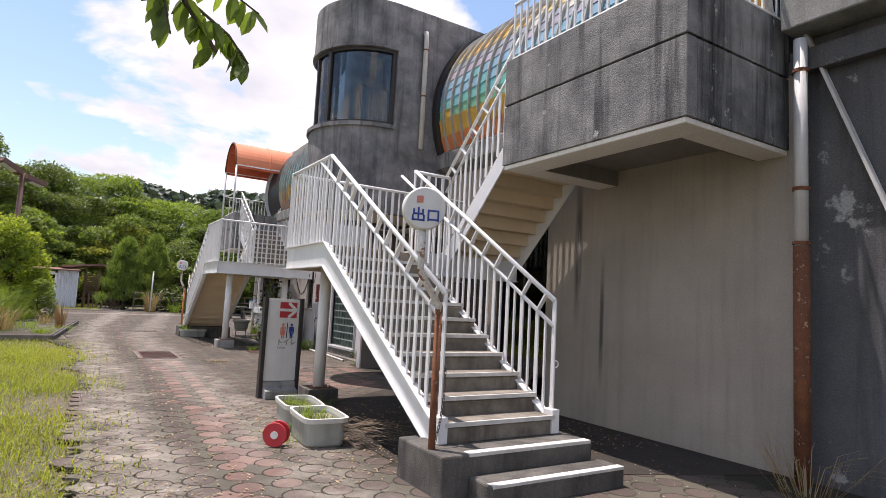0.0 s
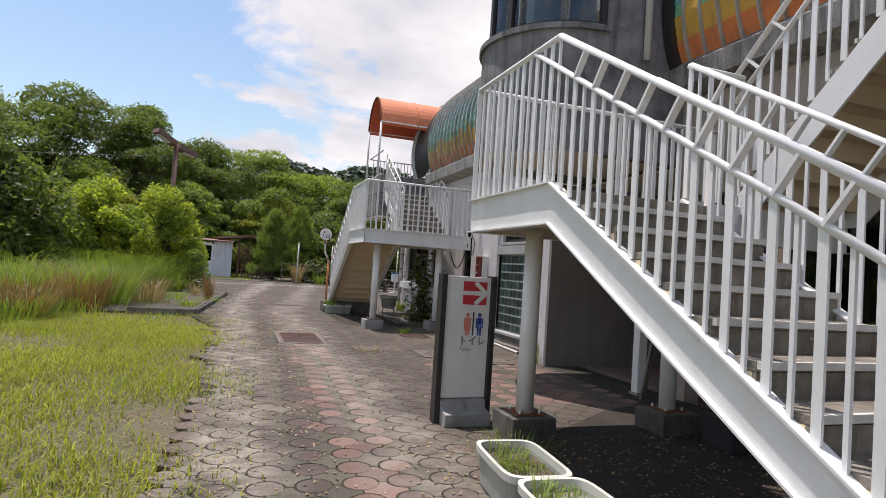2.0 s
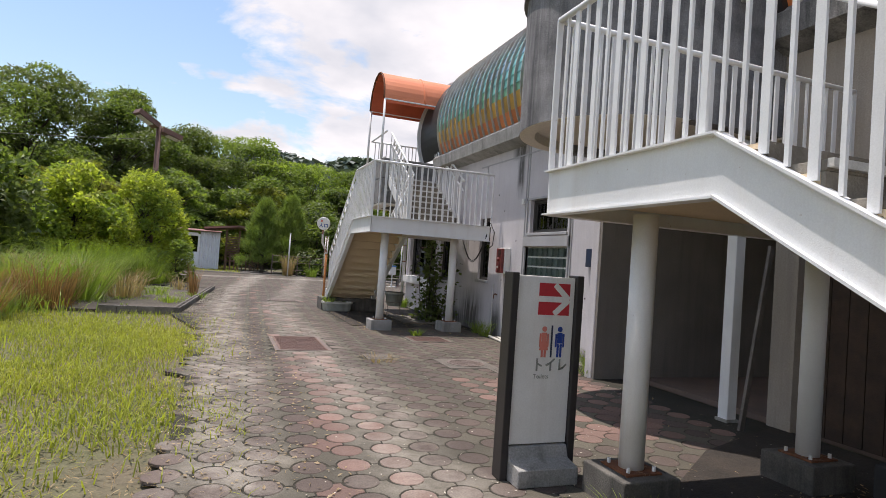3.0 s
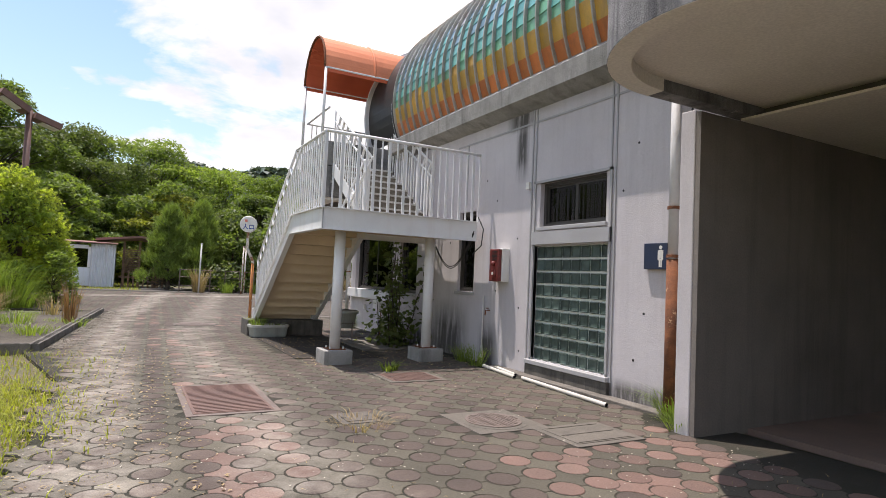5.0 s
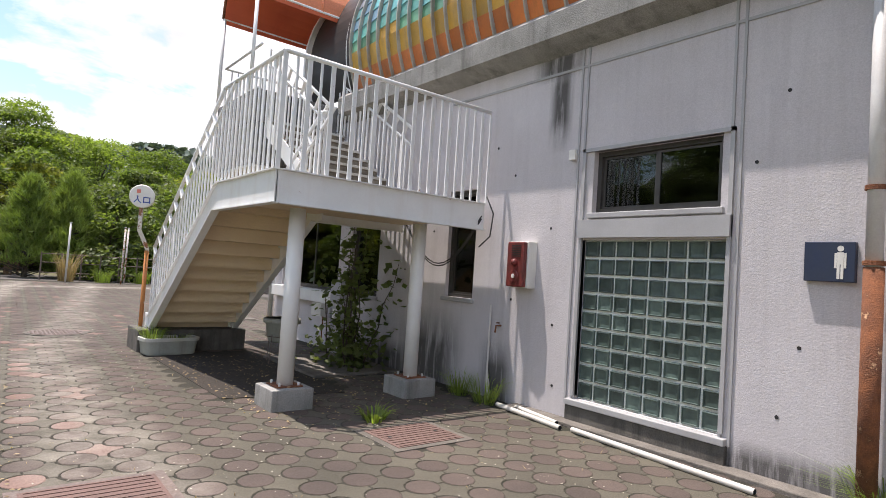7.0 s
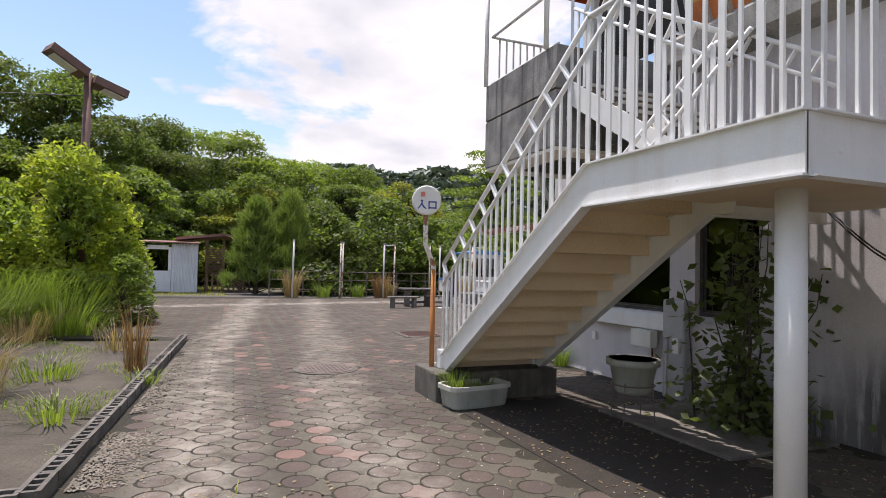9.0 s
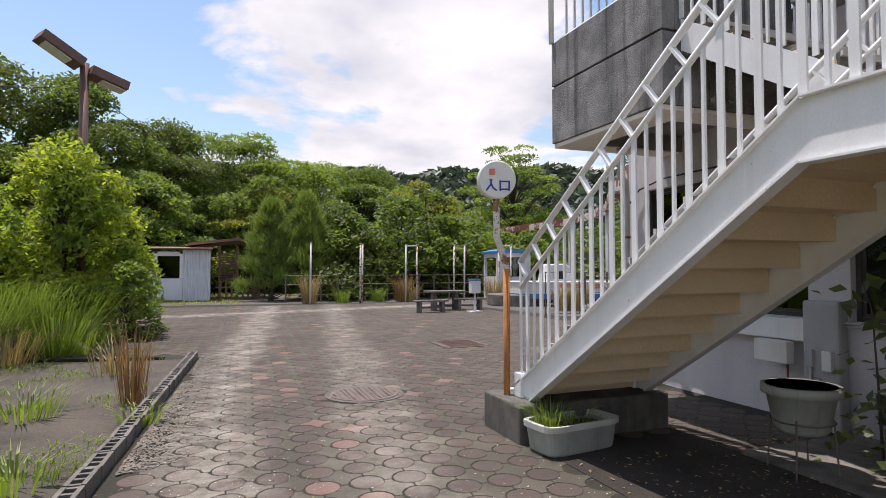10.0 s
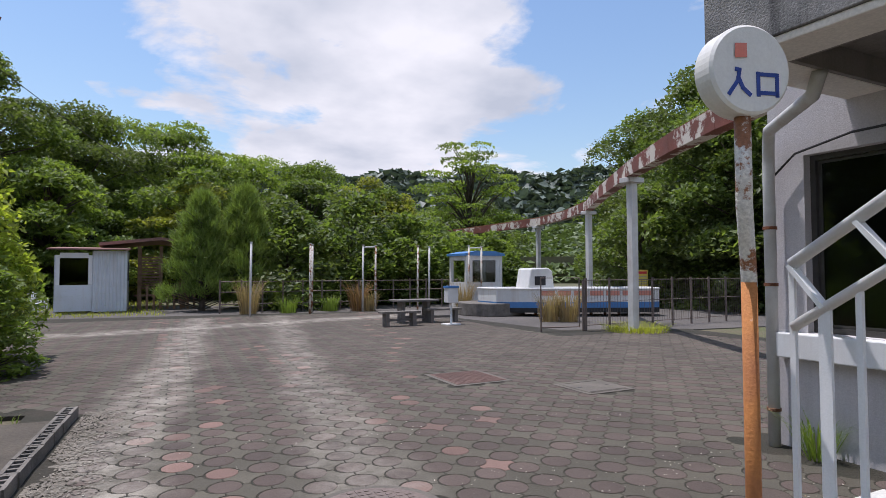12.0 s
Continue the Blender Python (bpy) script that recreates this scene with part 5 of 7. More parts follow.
part("lamp", tube([(WX - 0.216, 16.86, 1.77), (WX - 0.25, 16.86, 1.77), (WX - 0.27, 16.86, 1.77)], [0.045, 0.04, 0.015], 16), M["alarmred"], al, "", True)
part("bell", disc((WX - 0.225, 16.86, 1.60), (1, 0, 0), 0.075, 0.02, 24, None, 0.006), M["alarmred"], al)
part("button", disc((WX - 0.24, 16.86, 1.60), (1, 0, 0), 0.025, 0.012, 16), M["signwhite"], al)

# ---- pipes, cables ----


def downpipe(name, x, y, zt, split, rtop, label, top=()):
    r = thing(name, (x, y, 0), label, "downpipe")
    part("upper_pipe", tube([*top, (x, y, zt), (x, y, split)], rtop, 16), M["pipe"], r, "", True)
    part("lower_pipe", tube([(x, y, split + 0.05), (x, y, -0.03)], rtop * 1.18, 16), M["rust"], r, "rusty iron lower pipe", True)
    for z in (split + 0.08, split + 0.65, zt - 0.35):
        if z < zt:
            part("clamp", disc((x, y, z), (0, 0, 1), rtop * 1.3, 0.035, 16), M["rust"], r)
    return r


downpipe("downpipe", WX - 0.13, 13.22, 4.3, 1.78, 0.058, "downpipe, grey above and rusty below")
downpipe("downpipe_near", WX - 0.22, 2.72, 4.62, 2.35, 0.066, "downpipe, grey above and rusty below")
dp = thing("downpipe_corner", (WX - 0.1, 24.52, 0), "pale plastic downpipe with an elbow at the building's corner", "downpipe")
part("pipe", tube([(4.9, 23.5, 3.2), (5.0, 23.62, 3.06), (WX - 0.35, 24.35, 3.0), (WX - 0.14, 24.5, 2.92), (WX - 0.12, 24.52, 2.7), (WX - 0.12, 24.52, 0.0)], 0.055, 14), M["pipe"], dp, "", True)
for z in (2.1, 1.55, 0.35):
    part("clamp", disc((WX - 0.12, 24.52, z), (0, 0, 1), 0.064, 0.03, 14), M["rust"], dp)
tp = thing("tower_downpipe", (5.15, TC[1] - TR - 0.07, 4.8), "white downpipe on the tower's side", "downpipe")
part("pipe", tube([(5.15, TC[1] - TR + 0.02, 7.3), (5.15, TC[1] - TR - 0.06, 7.28), (5.15, TC[1] - TR - 0.075, 7.15), (5.15, TC[1] - TR - 0.075, 4.78)], 0.05, 12), M["pipe"], tp, "", True)
for z in (6.9, 5.9):
    part("clamp", disc((5.15, TC[1] - TR - 0.075, z), (0, 0, 1), 0.058, 0.03, 12), M["rust"], tp)
st = thing("slanting_conduit", (WX - 0.08, 2.2, 1.2), "grey steel angle slanting down the dark wall", "conduit")
part("bar", beam_between((WX - 0.06, 2.83, 5.0), (WX - 0.05, 1.35, 0.9), 0.03, 0.09, Vector((1, 0, 0))), M["pipe"], st)
cb = thing("hanging_cable", (5.75, 17.5, 2.1), "black cable looping from the landing to the wall", "cable")
for dz in (0, 0.035):
    pts = []
    for k in range(17):
        f = k / 16
        pts.append((5.62 + 0.22 * f, 17.45 + 2.2 * f, 2.35 - dz - 0.75 * math.sin(math.pi * min(1, f * 1.05)) * (1 - 0.2 * f) + 0.1 * f))
    part("strand", tube(pts, 0.009, 6), M["cable"], cb, "", True)
part("drop", tube([(5.70, 17.46, 2.62), (5.80, 17.42, 2.4), (5.78, 17.44, 2.1), (5.65, 17.5, 1.95)], 0.010, 6), M["cable"], cb, "", True)
wcab = thing("wall_cable", (WX - 0.03, 22.8, 2.9), "black cable clipped along the wall above the window", "cable")
part("strand", tube([(WX - 0.06, 24.5, 2.62), (WX - 0.05, 24.3, 2.8), (WX - 0.05, 23.8, 2.9), (WX - 0.05, 22.0, 2.92)], 0.012, 6), M["cable"], wcab, "", True)
for y, z in ((16.2, 3.05), (23.3, 0.62)):
    jb = thing("junction_box", (WX - 0.03, y, z), "small plastic junction box on the wall", "junction box")
    part("case", box(WX - 0.06, WX - 0.002, y - 0.045, y + 0.045, z - 0.06, z + 0.06, 0.006), M["signwhite"], jb)
tapg = thing("wall_tap", (WX - 0.05, 17.25, 0.95), "small brass tap on the wall", "tap")
part("spout", tube([(WX - 0.002, 17.25, 0.95), (WX - 0.09, 17.25, 0.95), (WX - 0.10, 17.25, 0.86)], 0.012, 8), M["rust"], tapg)
part("wheel", disc((WX - 0.06, 17.25, 0.985), (0, 0, 1), 0.025, 0.012, 10), M["rust"], tapg)
dr = thing("drain_hose", (WX - 0.08, 17.38, 0), "white plastic drain pipe ending above the paving", "pipe")
part("pipe", tube([(WX - 0.04, 17.42, 1.2), (WX - 0.04, 17.42, 0.36), (WX - 0.06, 17.38, 0.2), (WX - 0.16, 17.26, 0.02)], [0.012, 0.012, 0.03, 0.032], 10), M["pvc"], dr, "", True)
for i, (p, q) in enumerate((((5.62, 16.95), (5.48, 15.85)), ((5.74, 16.75), (5.60, 16.0)), ((5.55, 15.75), (5.42, 13.85)))):
    pp = thing("plastic_pipe", (*p, 0.03), "old white plastic pipe lying by the wall foot", "pipe", group="pipes lying by the wall")
    part("tube", tube([(*p, 0.028), (*q, 0.028)], 0.028, 12, None, False), M["pvc"], pp, "", True)
    part("bore", tube([(*p, 0.028), (*q, 0.028)], 0.022, 12, None, False), M["dark"], pp, "", True)

# chain on the exit stair
ch = thing("chain", (2.3, 4.1, 0.3), "rusty chain hanging from the stair newel", "chain")
for k in range(26):
    f = k / 25
    p = Vector((2.32, 4.17, 1.02)).lerp(Vector((2.15, 4.06, 0.30)), f) + Vector((0, -0.05 * math.sin(math.pi * f), 0))
    pts = [p + (Vector((math.cos(a) * 0.011, 0, math.sin(a) * 0.02)) if k % 2 else Vector((0, math.cos(a) * 0.011, math.sin(a) * 0.02))) for a in (j * math.pi / 4 for j in range(9))]
    part("chain_link", tube(pts, 0.004, 5), M["chain"], ch)

# ---- tubs and pots ----


def tub(x, y, l, w, h, turn, label, plants, group="planter tubs", sand=False):
    root = thing("planter_tub", (0, 0, 0), label, "planter", group=group)

    def ring(s, z, dx=0.0):
        pts = []
        for k in range(24):
            a = 2 * math.pi * k / 24
            cx_, sy_ = math.cos(a), math.sin(a)
            e = 0.35
            pts.append(((l / 2 * s + dx) * math.copysign(abs(cx_) ** e, cx_), (w / 2 * s + dx) * math.copysign(abs(sy_) ** e, sy_), z))
        return pts
    bm = bmesh.new()
    rs = [[bm.verts.new(p) for p in ring(*a)] for a in ((0.86, 0.0), (0.9, 0.02), (0.97, h - 0.05), (0.91, h - 0.05), (0.87, h * 0.5))]
    for a, b_ in zip(rs, rs[1:]):
        for k in range(24):
            bm.faces.new((a[k], a[(k + 1) % 24], b_[(k + 1) % 24], b_[k]))
    bm.faces.new(rs[0][::-1])
    part("body", bm, M["tub"], root)
    bm = bmesh.new()
    rs = [[bm.verts.new(p) for p in ring(*a)] for a in ((0.93, h - 0.052, 0.0), (1.0, h - 0.05, 0.01), (1.0, h, 0.012), (0.93, h, 0.0), (0.92, h - 0.05, 0.0))]
    for a, b_ in zip(rs, rs[1:]):
        for k in range(24):
            bm.faces.new((a[k], a[(k + 1) % 24], b_[(k + 1) % 24], b_[k]))
    part("rim", bm, M["tubrim"], root, "pale rolled rim")
    bm = bmesh.new()
    bm.faces.new([bm.verts.new(p) for p in ring(0.92, h - 0.08)])
    part("soil", bm, M["sand"] if sand else M["earth"], root)
    if plants:
        g = np.random.default_rng(plants)
        n = 160
        v, f = blades(g.uniform(-l * 0.4, l * 0.4, n), g.uniform(-w * 0.36, w * 0.36, n), np.full(n, h - 0.085), 0.14, 0.008, 0.9, plants)
        raw("grass", v, f, M["reed"], root)
    root.matrix_basis = pose(x, y, 0, 0, 0, turn)
    return root


tub(1.93, 6.95, 0.82, 0.48, 0.30, 84, "faded pale green planter tub with sparse weeds", 3)
tub(1.87, 6.1, 0.80, 0.5, 0.31, 86, "faded pale green planter tub with dry earth and twigs", 4, sand=True)
tub(3.05, 21.88, 0.85, 0.42, 0.27, 8, "pale green planter tub with a grass clump by the stair foot", 5)
tuft((2.82, 21.88, 0.2), 120, 0.3, 0.14, M["reed"], 0.9, 0.009, 8, "grass_clump", "fresh green grass clump in the tub", "grass")
tw = thing("dry_twigs", (2.2, 5.7, 0), "bundle of dry twigs and dead grass beside the tub", "twigs")
bm = bmesh.new()
gr_ = random.Random(4)
for k in range(46):
    a = gr_.uniform(-0.5, 0.9)
    p = Vector((2.05 + gr_.uniform(-0.1, 0.25), 5.75 + gr_.uniform(-0.15, 0.25), gr_.uniform(0.02, 0.25)))
    q = p + Vector((math.cos(a), math.sin(a) - 0.5, gr_.uniform(-0.1, 0.05))) * gr_.uniform(0.25, 0.6)
    q.z = max(0.01, q.z)
    tube([p, p.lerp(q, 0.5) + Vector((0, 0, 0.05)), q], [0.005, 0.004, 0.002], 4, bm)
part("twigs", bm, M["twig"], tw)
reel = thing("red_hose_reel", (1.36, 5.98, 0), "small faded red plastic reel lying against the tub", "reel")
part("drum", tube([(1.33, 5.93, 0.13), (1.40, 6.03, 0.13)], 0.07, 20), M["alarmred"], reel)
for d in (0, 1):
    part("flange", disc(Vector((1.33, 5.93, 0.13)).lerp(Vector((1.40, 6.03, 0.13)), d), (0.57, 0.82, 0), 0.13, 0.02, 28, None, 0.005), M["red"], reel)
part("hub", disc((1.322, 5.918, 0.13), (0.57, 0.82, 0), 0.04, 0.02, 16), M["signwhite"], reel)
pot = thing("round_pot_stand", (4.4, 20.65, 0), "round grey plastic pot on a thin wire stand", "pot")
part("pot", tube([(4.4, 20.65, 0.32), (4.4, 20.65, 0.36), (4.4, 20.65, 0.62), (4.4, 20.65, 0.63), (4.4, 20.65, 0.70), (4.4, 20.65, 0.70), (4.4, 20.65, 0.66)], [0.17, 0.2, 0.25, 0.29, 0.29, 0.26, 0.26], 24), M["tub"], pot, "", True)
for k in range(4):
    a = k * math.pi / 2 + 0.5
    part("leg", tube([(4.4 + 0.22 * math.cos(a), 20.65 + 0.22 * math.sin(a), 0.45), (4.4 + 0.25 * math.cos(a), 20.65 + 0.25 * math.sin(a), 0.0)], 0.007, 6), M["iron"], pot)
part("hoop", tube([(4.4 + 0.235 * math.cos(a), 20.65 + 0.235 * math.sin(a), 0.42) for a in (k * math.pi / 10 for k in range(21))], 0.007, 6), M["iron"], pot)
pil = thing("grey_pilaster", (WX - 0.1, 21.45, 0), "dull grey metal-clad pilaster with small boxes on the wall", "pilaster", kind="structure")
part("pilaster", box(WX - 0.16, WX - 0.002, 21.27, 21.66, -0.03, 1.3, 0.03), M["trimgrey"], pil)
part("switch_box", box(WX - 0.21, WX - 0.161, 21.32, 21.42, 0.6, 0.8, 0.006), M["signwhite"], pil)
part("switch_box", box(WX - 0.21, WX - 0.161, 21.52, 21.6, 0.62, 0.8, 0.006), M["trimgrey"], pil)
part("conduit", tube([(WX - 0.18, 21.56, 0.62), (WX - 0.18, 21.56, 0.0)], 0.014, 8), M["pvc"], pil)
mb = thing("wall_box", (WX - 0.1, 21.95, 0.75), "pale metal box fixed low on the wall", "box")
part("case", box(WX - 0.28, WX - 0.16, 21.75, 22.15, 0.62, 0.855, 0.008), M["signwhite"], mb)
part("bracket", box(WX - 0.159, WX - 0.002, 21.9, 22.0, 0.66, 0.76), M["trimgrey"], mb)
part("drop_pipe", tube([(WX - 0.2, 21.8, 0.62), (WX - 0.2, 21.8, 0.0)], 0.012, 8), M["rust"], mb)
tagged(part("slab_step", box(4.35, 5.8, 19.3, 21.2, -0.04, 0.03, 0.01), M["kerb"]), "pale concrete slab beneath the stairs", "slab", kind="structure")
cub = thing("dark_carton", (4.9, 8.35, 0), "dark wet cardboard box under the stairs", "box")
part("carton", box(4.55, 5.0, 7.55, 7.95, 0.0, 0.34, 0.02), M["dark"], cub)
part("flap", box(4.54, 5.01, 7.54, 7.75, 0.342, 0.352), M["timber"], cub)
lb = thing("leaning_board", (5.4, 9.3, 0), "long grey weathered board leaning under the landing", "board")
part("plank", beam_between((5.24, 9.76, 0.02), (5.71, 9.90, 2.05), 0.03, 0.09), M["greytimber"], lb)
ps = thing("white_post", (5.52, 10.21, 0), "white painted square post at the passage mouth", "post")
part("shaft", box(5.45, 5.59, 10.14, 10.28, 0.0, 3.3, 0.01), M["white"], ps)
part("foot", box(5.43, 5.61, 10.12, 10.30, -0.03, 0.03, 0.005), M["footing"], ps)

# ---- lids in the paving ----


def lid(name, x0, x1, y0, y1, label, m, frame_m, ribs=0, turn=0.0):
    root = thing(name, (0, 0, 0), label, "manhole")
    cx_, cy_ = (x0 + x1) / 2, (y0 + y1) / 2
    w_, d_ = (x1 - x0) / 2, (y1 - y0) / 2
    part("frame", box(-w_, w_, -d_, d_, -0.04, 0.008, 0.004), M[frame_m], root)
    part("lid", box(-w_ + 0.07, w_ - 0.07, -d_ + 0.07, d_ - 0.07, 0.008, 0.014, 0.003), M[m], root)
    for k in range(ribs):
        yy = -d_ + 0.1 + (2 * d_ - 0.2) * k / max(1, ribs - 1)
        part("rib", box(-w_ + 0.1, w_ - 0.1, yy - 0.008, yy + 0.008, 0.0142, 0.019), M[m], root)
    for s in (-1, 1):
        part("lifting_slot", box(s * w_ * 0.6 - 0.02, s * w_ * 0.6 + 0.02, -0.02, 0.02, 0.0141, 0.0165), M["black"], root)
    root.matrix_basis = pose(cx_, cy_, 0, 0, 0, turn)
    return root


lid("hatch_lid", 0.78, 1.72, 14.8, 16.42, "square red-brown hatch lid set flush in the paving", "hatch", "iron", 22)
lid("small_lid", 2.14, 2.56, 14.06, 14.5, "small square concrete lid in the paving", "lidstone", "lidstone")
lid("hatch_lid_wall", 3.5, 4.4, 16.0, 16.75, "faded red hatch lid half in the stair's shadow", "hatch", "lidstone", 10)
lid("drain_grate", 3.88, 4.75, 12.62, 13.32, "square concrete drain cover with slots", "lidstone", "lidstone", 3)
lid("square_hatch", 4.4, 5.4, 28.48, 29.57, "square rusty hatch cover in the paving", "hatch", "lidstone", 16)
lid("square_drain", 5.75, 6.6, 27.13, 27.95, "square concrete drain cover in the paving", "lidstone", "lidstone", 2)


def round_lid(name, x, y, r, label, square=False):
    root = thing(name, (x, y, 0), label, "manhole")
    if square:
        part("surround", box(x - r - 0.12, x + r + 0.12, y - r - 0.12, y + r + 0.12, -0.04, 0.006, 0.004), M["lidstone"], root)
    part("collar", disc((x, y, -0.01), (0, 0, 1), r + 0.07, 0.036, 40), M["lidstone"], root)
    part("lid", disc((x, y, -0.005), (0, 0, 1), r, 0.045, 40, None, 0.004), M["iron"], root)
    bm = bmesh.new()
    for i in range(-6, 7):
        for j in range(-6, 7):
            dx, dy = i * r / 6.8, j * r / 6.8
            if dx * dx + dy * dy < (0.9 * r) ** 2:
                box(x + dx - r * 0.045, x + dx + r * 0.045, y + dy - r * 0.045, y + dy + r * 0.045, 0.0176, 0.022, 0, bm)
    tagged(part("studs", bm, M["iron"], root), kind="stuff")
    return root


round_lid("manhole_cover", 1.8, 24.78, 0.44, "round cast-iron manhole cover in the forecourt")
round_lid("manhole_cover_square", 3.68, 13.72, 0.30, "round manhole cover in a square concrete slab", True)

# ---- planting bed with block kerb ----
bed = thing("bed_kerb", (-0.8, 24, 0), "low kerb of hollow concrete blocks round the bed", "kerb", kind="structure")


def kerb_block():
    bm = bmesh.new()
    L, W_, H = 0.39, 0.15, 0.17
    box(-L / 2, L / 2, -W_ / 2, -W_ / 2 + 0.035, 0, H, 0, bm)
    box(-L / 2, L / 2, W_ / 2 - 0.035, W_ / 2, 0, H, 0, bm)
    for k in range(4):
        x = -L / 2 + k * (L - 0.035) / 3
        box(x, x + 0.035, -W_ / 2 + 0.035, W_ / 2 - 0.035, 0, H - 0.004, 0, bm)
    box(-L / 2 + 0.035, L / 2 - 0.035, -W_ / 2 + 0.035, W_ / 2 - 0.035, 0, 0.02, 0, bm)
    me = bpy.data.meshes.new("kerb_block")
    bm.to_mesh(me)
    bm.free()
    return me


kb = kerb_block()
for k in range(22):
    f = k / 21
    ob = link("kerb_block", kb, M["kerb"], bed)
    ob.matrix_basis = pose(-1.05 + 0.62 * f, 20.25 + 8.5 * f, -0.06 + 0.01 * random.random(), 0, 0, 86 + random.uniform(-2, 2))
for k in range(4):
    ob = link("kerb_block", kb, M["kerb"], bed)
    ob.matrix_basis = pose(-1.3 - 0.4 * k, 20.08, -0.05, 0, 0, random.uniform(-2, 2))
bedsoil = prism([(-1.1, 20.1), (-0.45, 28.8), (-7.5, 29.2), (-12, 20.4)], "z", -0.055, 0.01)
tagged(part("ground_bed", bedsoil, M["bedearth"]), "weedy bare soil of the bed", "ground", kind="structure")
# ---- lamp post ----
lp = thing("lamp_post", (-3.3, 34.5, 0), "brown steel lamp post with two box-shaped heads", "street lamp")
LX, LY, LZ = -3.3, 34.5, 6.95
part("pole", tube([(LX, LY, -0.1), (LX, LY, LZ)], 0.11, 14), M["brownpole"], lp, "", True)
for s, dz, dy in ((-1, 0.42, -0.55), (1, -0.42, 0.45)):
    p, q = Vector((LX + s * 0.08, LY + dy * 0.1, LZ - 0.12 + dz * 0.15)), Vector((LX + s * 0.88, LY + dy, LZ + dz))
    hd = part("lamp_head", beam_between(p, q, 0.6, 0.22), M["brownpole"], lp, "brown box lamp head")
    part("diffuser", beam_between(p.lerp(q, 0.3) - Vector((0, 0, 0.14)), q.lerp(p, 0.08) - Vector((0, 0, 0.14)), 0.42, 0.03), M["boatwhite"], hd)

# ---- hut ----
hut = thing("hut", (-1.9, 51.0, 0), "small white corrugated hut with a rusty lean-to roof", "hut")
hx0, hx1, hy0, hy1 = -3.05, -0.5, 49.6, 52.6


def corr(p, q, z0, z1, n, depth=0.03):
    p, q = Vector((*p, 0)), Vector((*q, 0))
    d = (q - p)
    nv_ = Vector((d.y, -d.x, 0)).normalized()
    V, Fc = [], []
    for k in range(n * 4 + 1):
        w_ = p + d * (k / (n * 4)) + nv_ * (depth * (0, 1, 1, 0)[k % 4])
        V += [(w_.x, w_.y, z0), (w_.x, w_.y, z1)]
    for k in range(n * 4):
        Fc.append((2 * k, 2 * k + 2, 2 * k + 3, 2 * k + 1))
    return V, Fc


ob = raw("front_wall", *corr((-1.75, hy0), (hx1, hy0), 0, 2.6, 9), M["hutwhite"], hut, "white corrugated sheet")
part("side_wall", box(hx1, hx1 + 0.05, hy0, hy1, 0, 2.62), M["hutwhite"], hut)
part("back_wall", box(hx0, hx1, hy1, hy1 + 0.05, 0, 2.4), M["hutwhite"], hut)
part("left_wall", box(hx0 - 0.05, hx0, hy0, hy1, 0, 2.4), M["hutwhite"], hut)
# dark sheet stands in for the hut's unlit inside
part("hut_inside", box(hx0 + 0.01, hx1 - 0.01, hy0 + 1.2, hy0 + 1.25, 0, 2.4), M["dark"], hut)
d = part("door", box(hx0, -1.75, hy0 - 0.04, hy0, 0.05, 1.15), M["hutwhite"], hut, "white panel door with a dark window")
part("door_frame", box(hx0, hx0 + 0.14, hy0 - 0.045, hy0 - 0.005, 1.16, 2.4), M["white"], hut)
part("door_frame", box(-1.89, -1.75, hy0 - 0.045, hy0 - 0.005, 1.16, 2.4), M["white"], hut)
part("door_head", box(hx0 + 0.141, -1.891, hy0 - 0.045, hy0 - 0.005, 2.28, 2.5), M["white"], hut)
gp = part("door_pane", box(hx0 + 0.141, -1.891, hy0 - 0.03, hy0 - 0.02, 1.16, 2.28), M["winglass"], hut)
part("side_window", box(hx1 + 0.05, hx1 + 0.075, 50.4, 51.3, 1.3, 2.15), M["navy"], hut)
part("hut_roof", prism([(hy0 - 0.35, 2.62), (hy1 + 0.3, 2.80), (hy1 + 0.3, 2.86), (hy0 - 0.35, 2.68)], "x", hx0 - 0.3, hx1 + 0.15), M["roofrust"], hut)
por = thing("timber_shelter", (0.5, 53.5, 0), "brown timber lattice shelter with a rusty sheet roof", "shelter")
for x, y in ((0.0, 51.3), (1.9, 51.3), (0.0, 55.0), (1.9, 55.0), (0.9, 51.3)):
    part("post", box(x - 0.07, x + 0.07, y - 0.07, y + 0.07, -0.03, 2.9), M["timber"], por)
part("shelter_roof", prism([(-1.6, 3.0), (0.9, 3.3), (2.6, 3.0), (2.6, 2.86), (0.9, 3.16), (-1.6, 2.86)], "y", 50.7, 55.6), M["roofrust"], por)
for k in range(12):
    part("slat", box(0.07, 0.83, 51.26, 51.3, 0.9 + k * 0.13, 0.98 + k * 0.13), M["timber"], por)
for k in range(9):
    part("fence_slat", box(0.0 + 0.28 * k, 0.1 + 0.28 * k, 50.3, 50.34, 0.0, 0.85 + 0.2 * (k % 2)), M["timber"], por)
part("fence_rail", box(-0.2, 2.4, 50.345, 50.39, 0.6, 0.68), M["timber"], por)


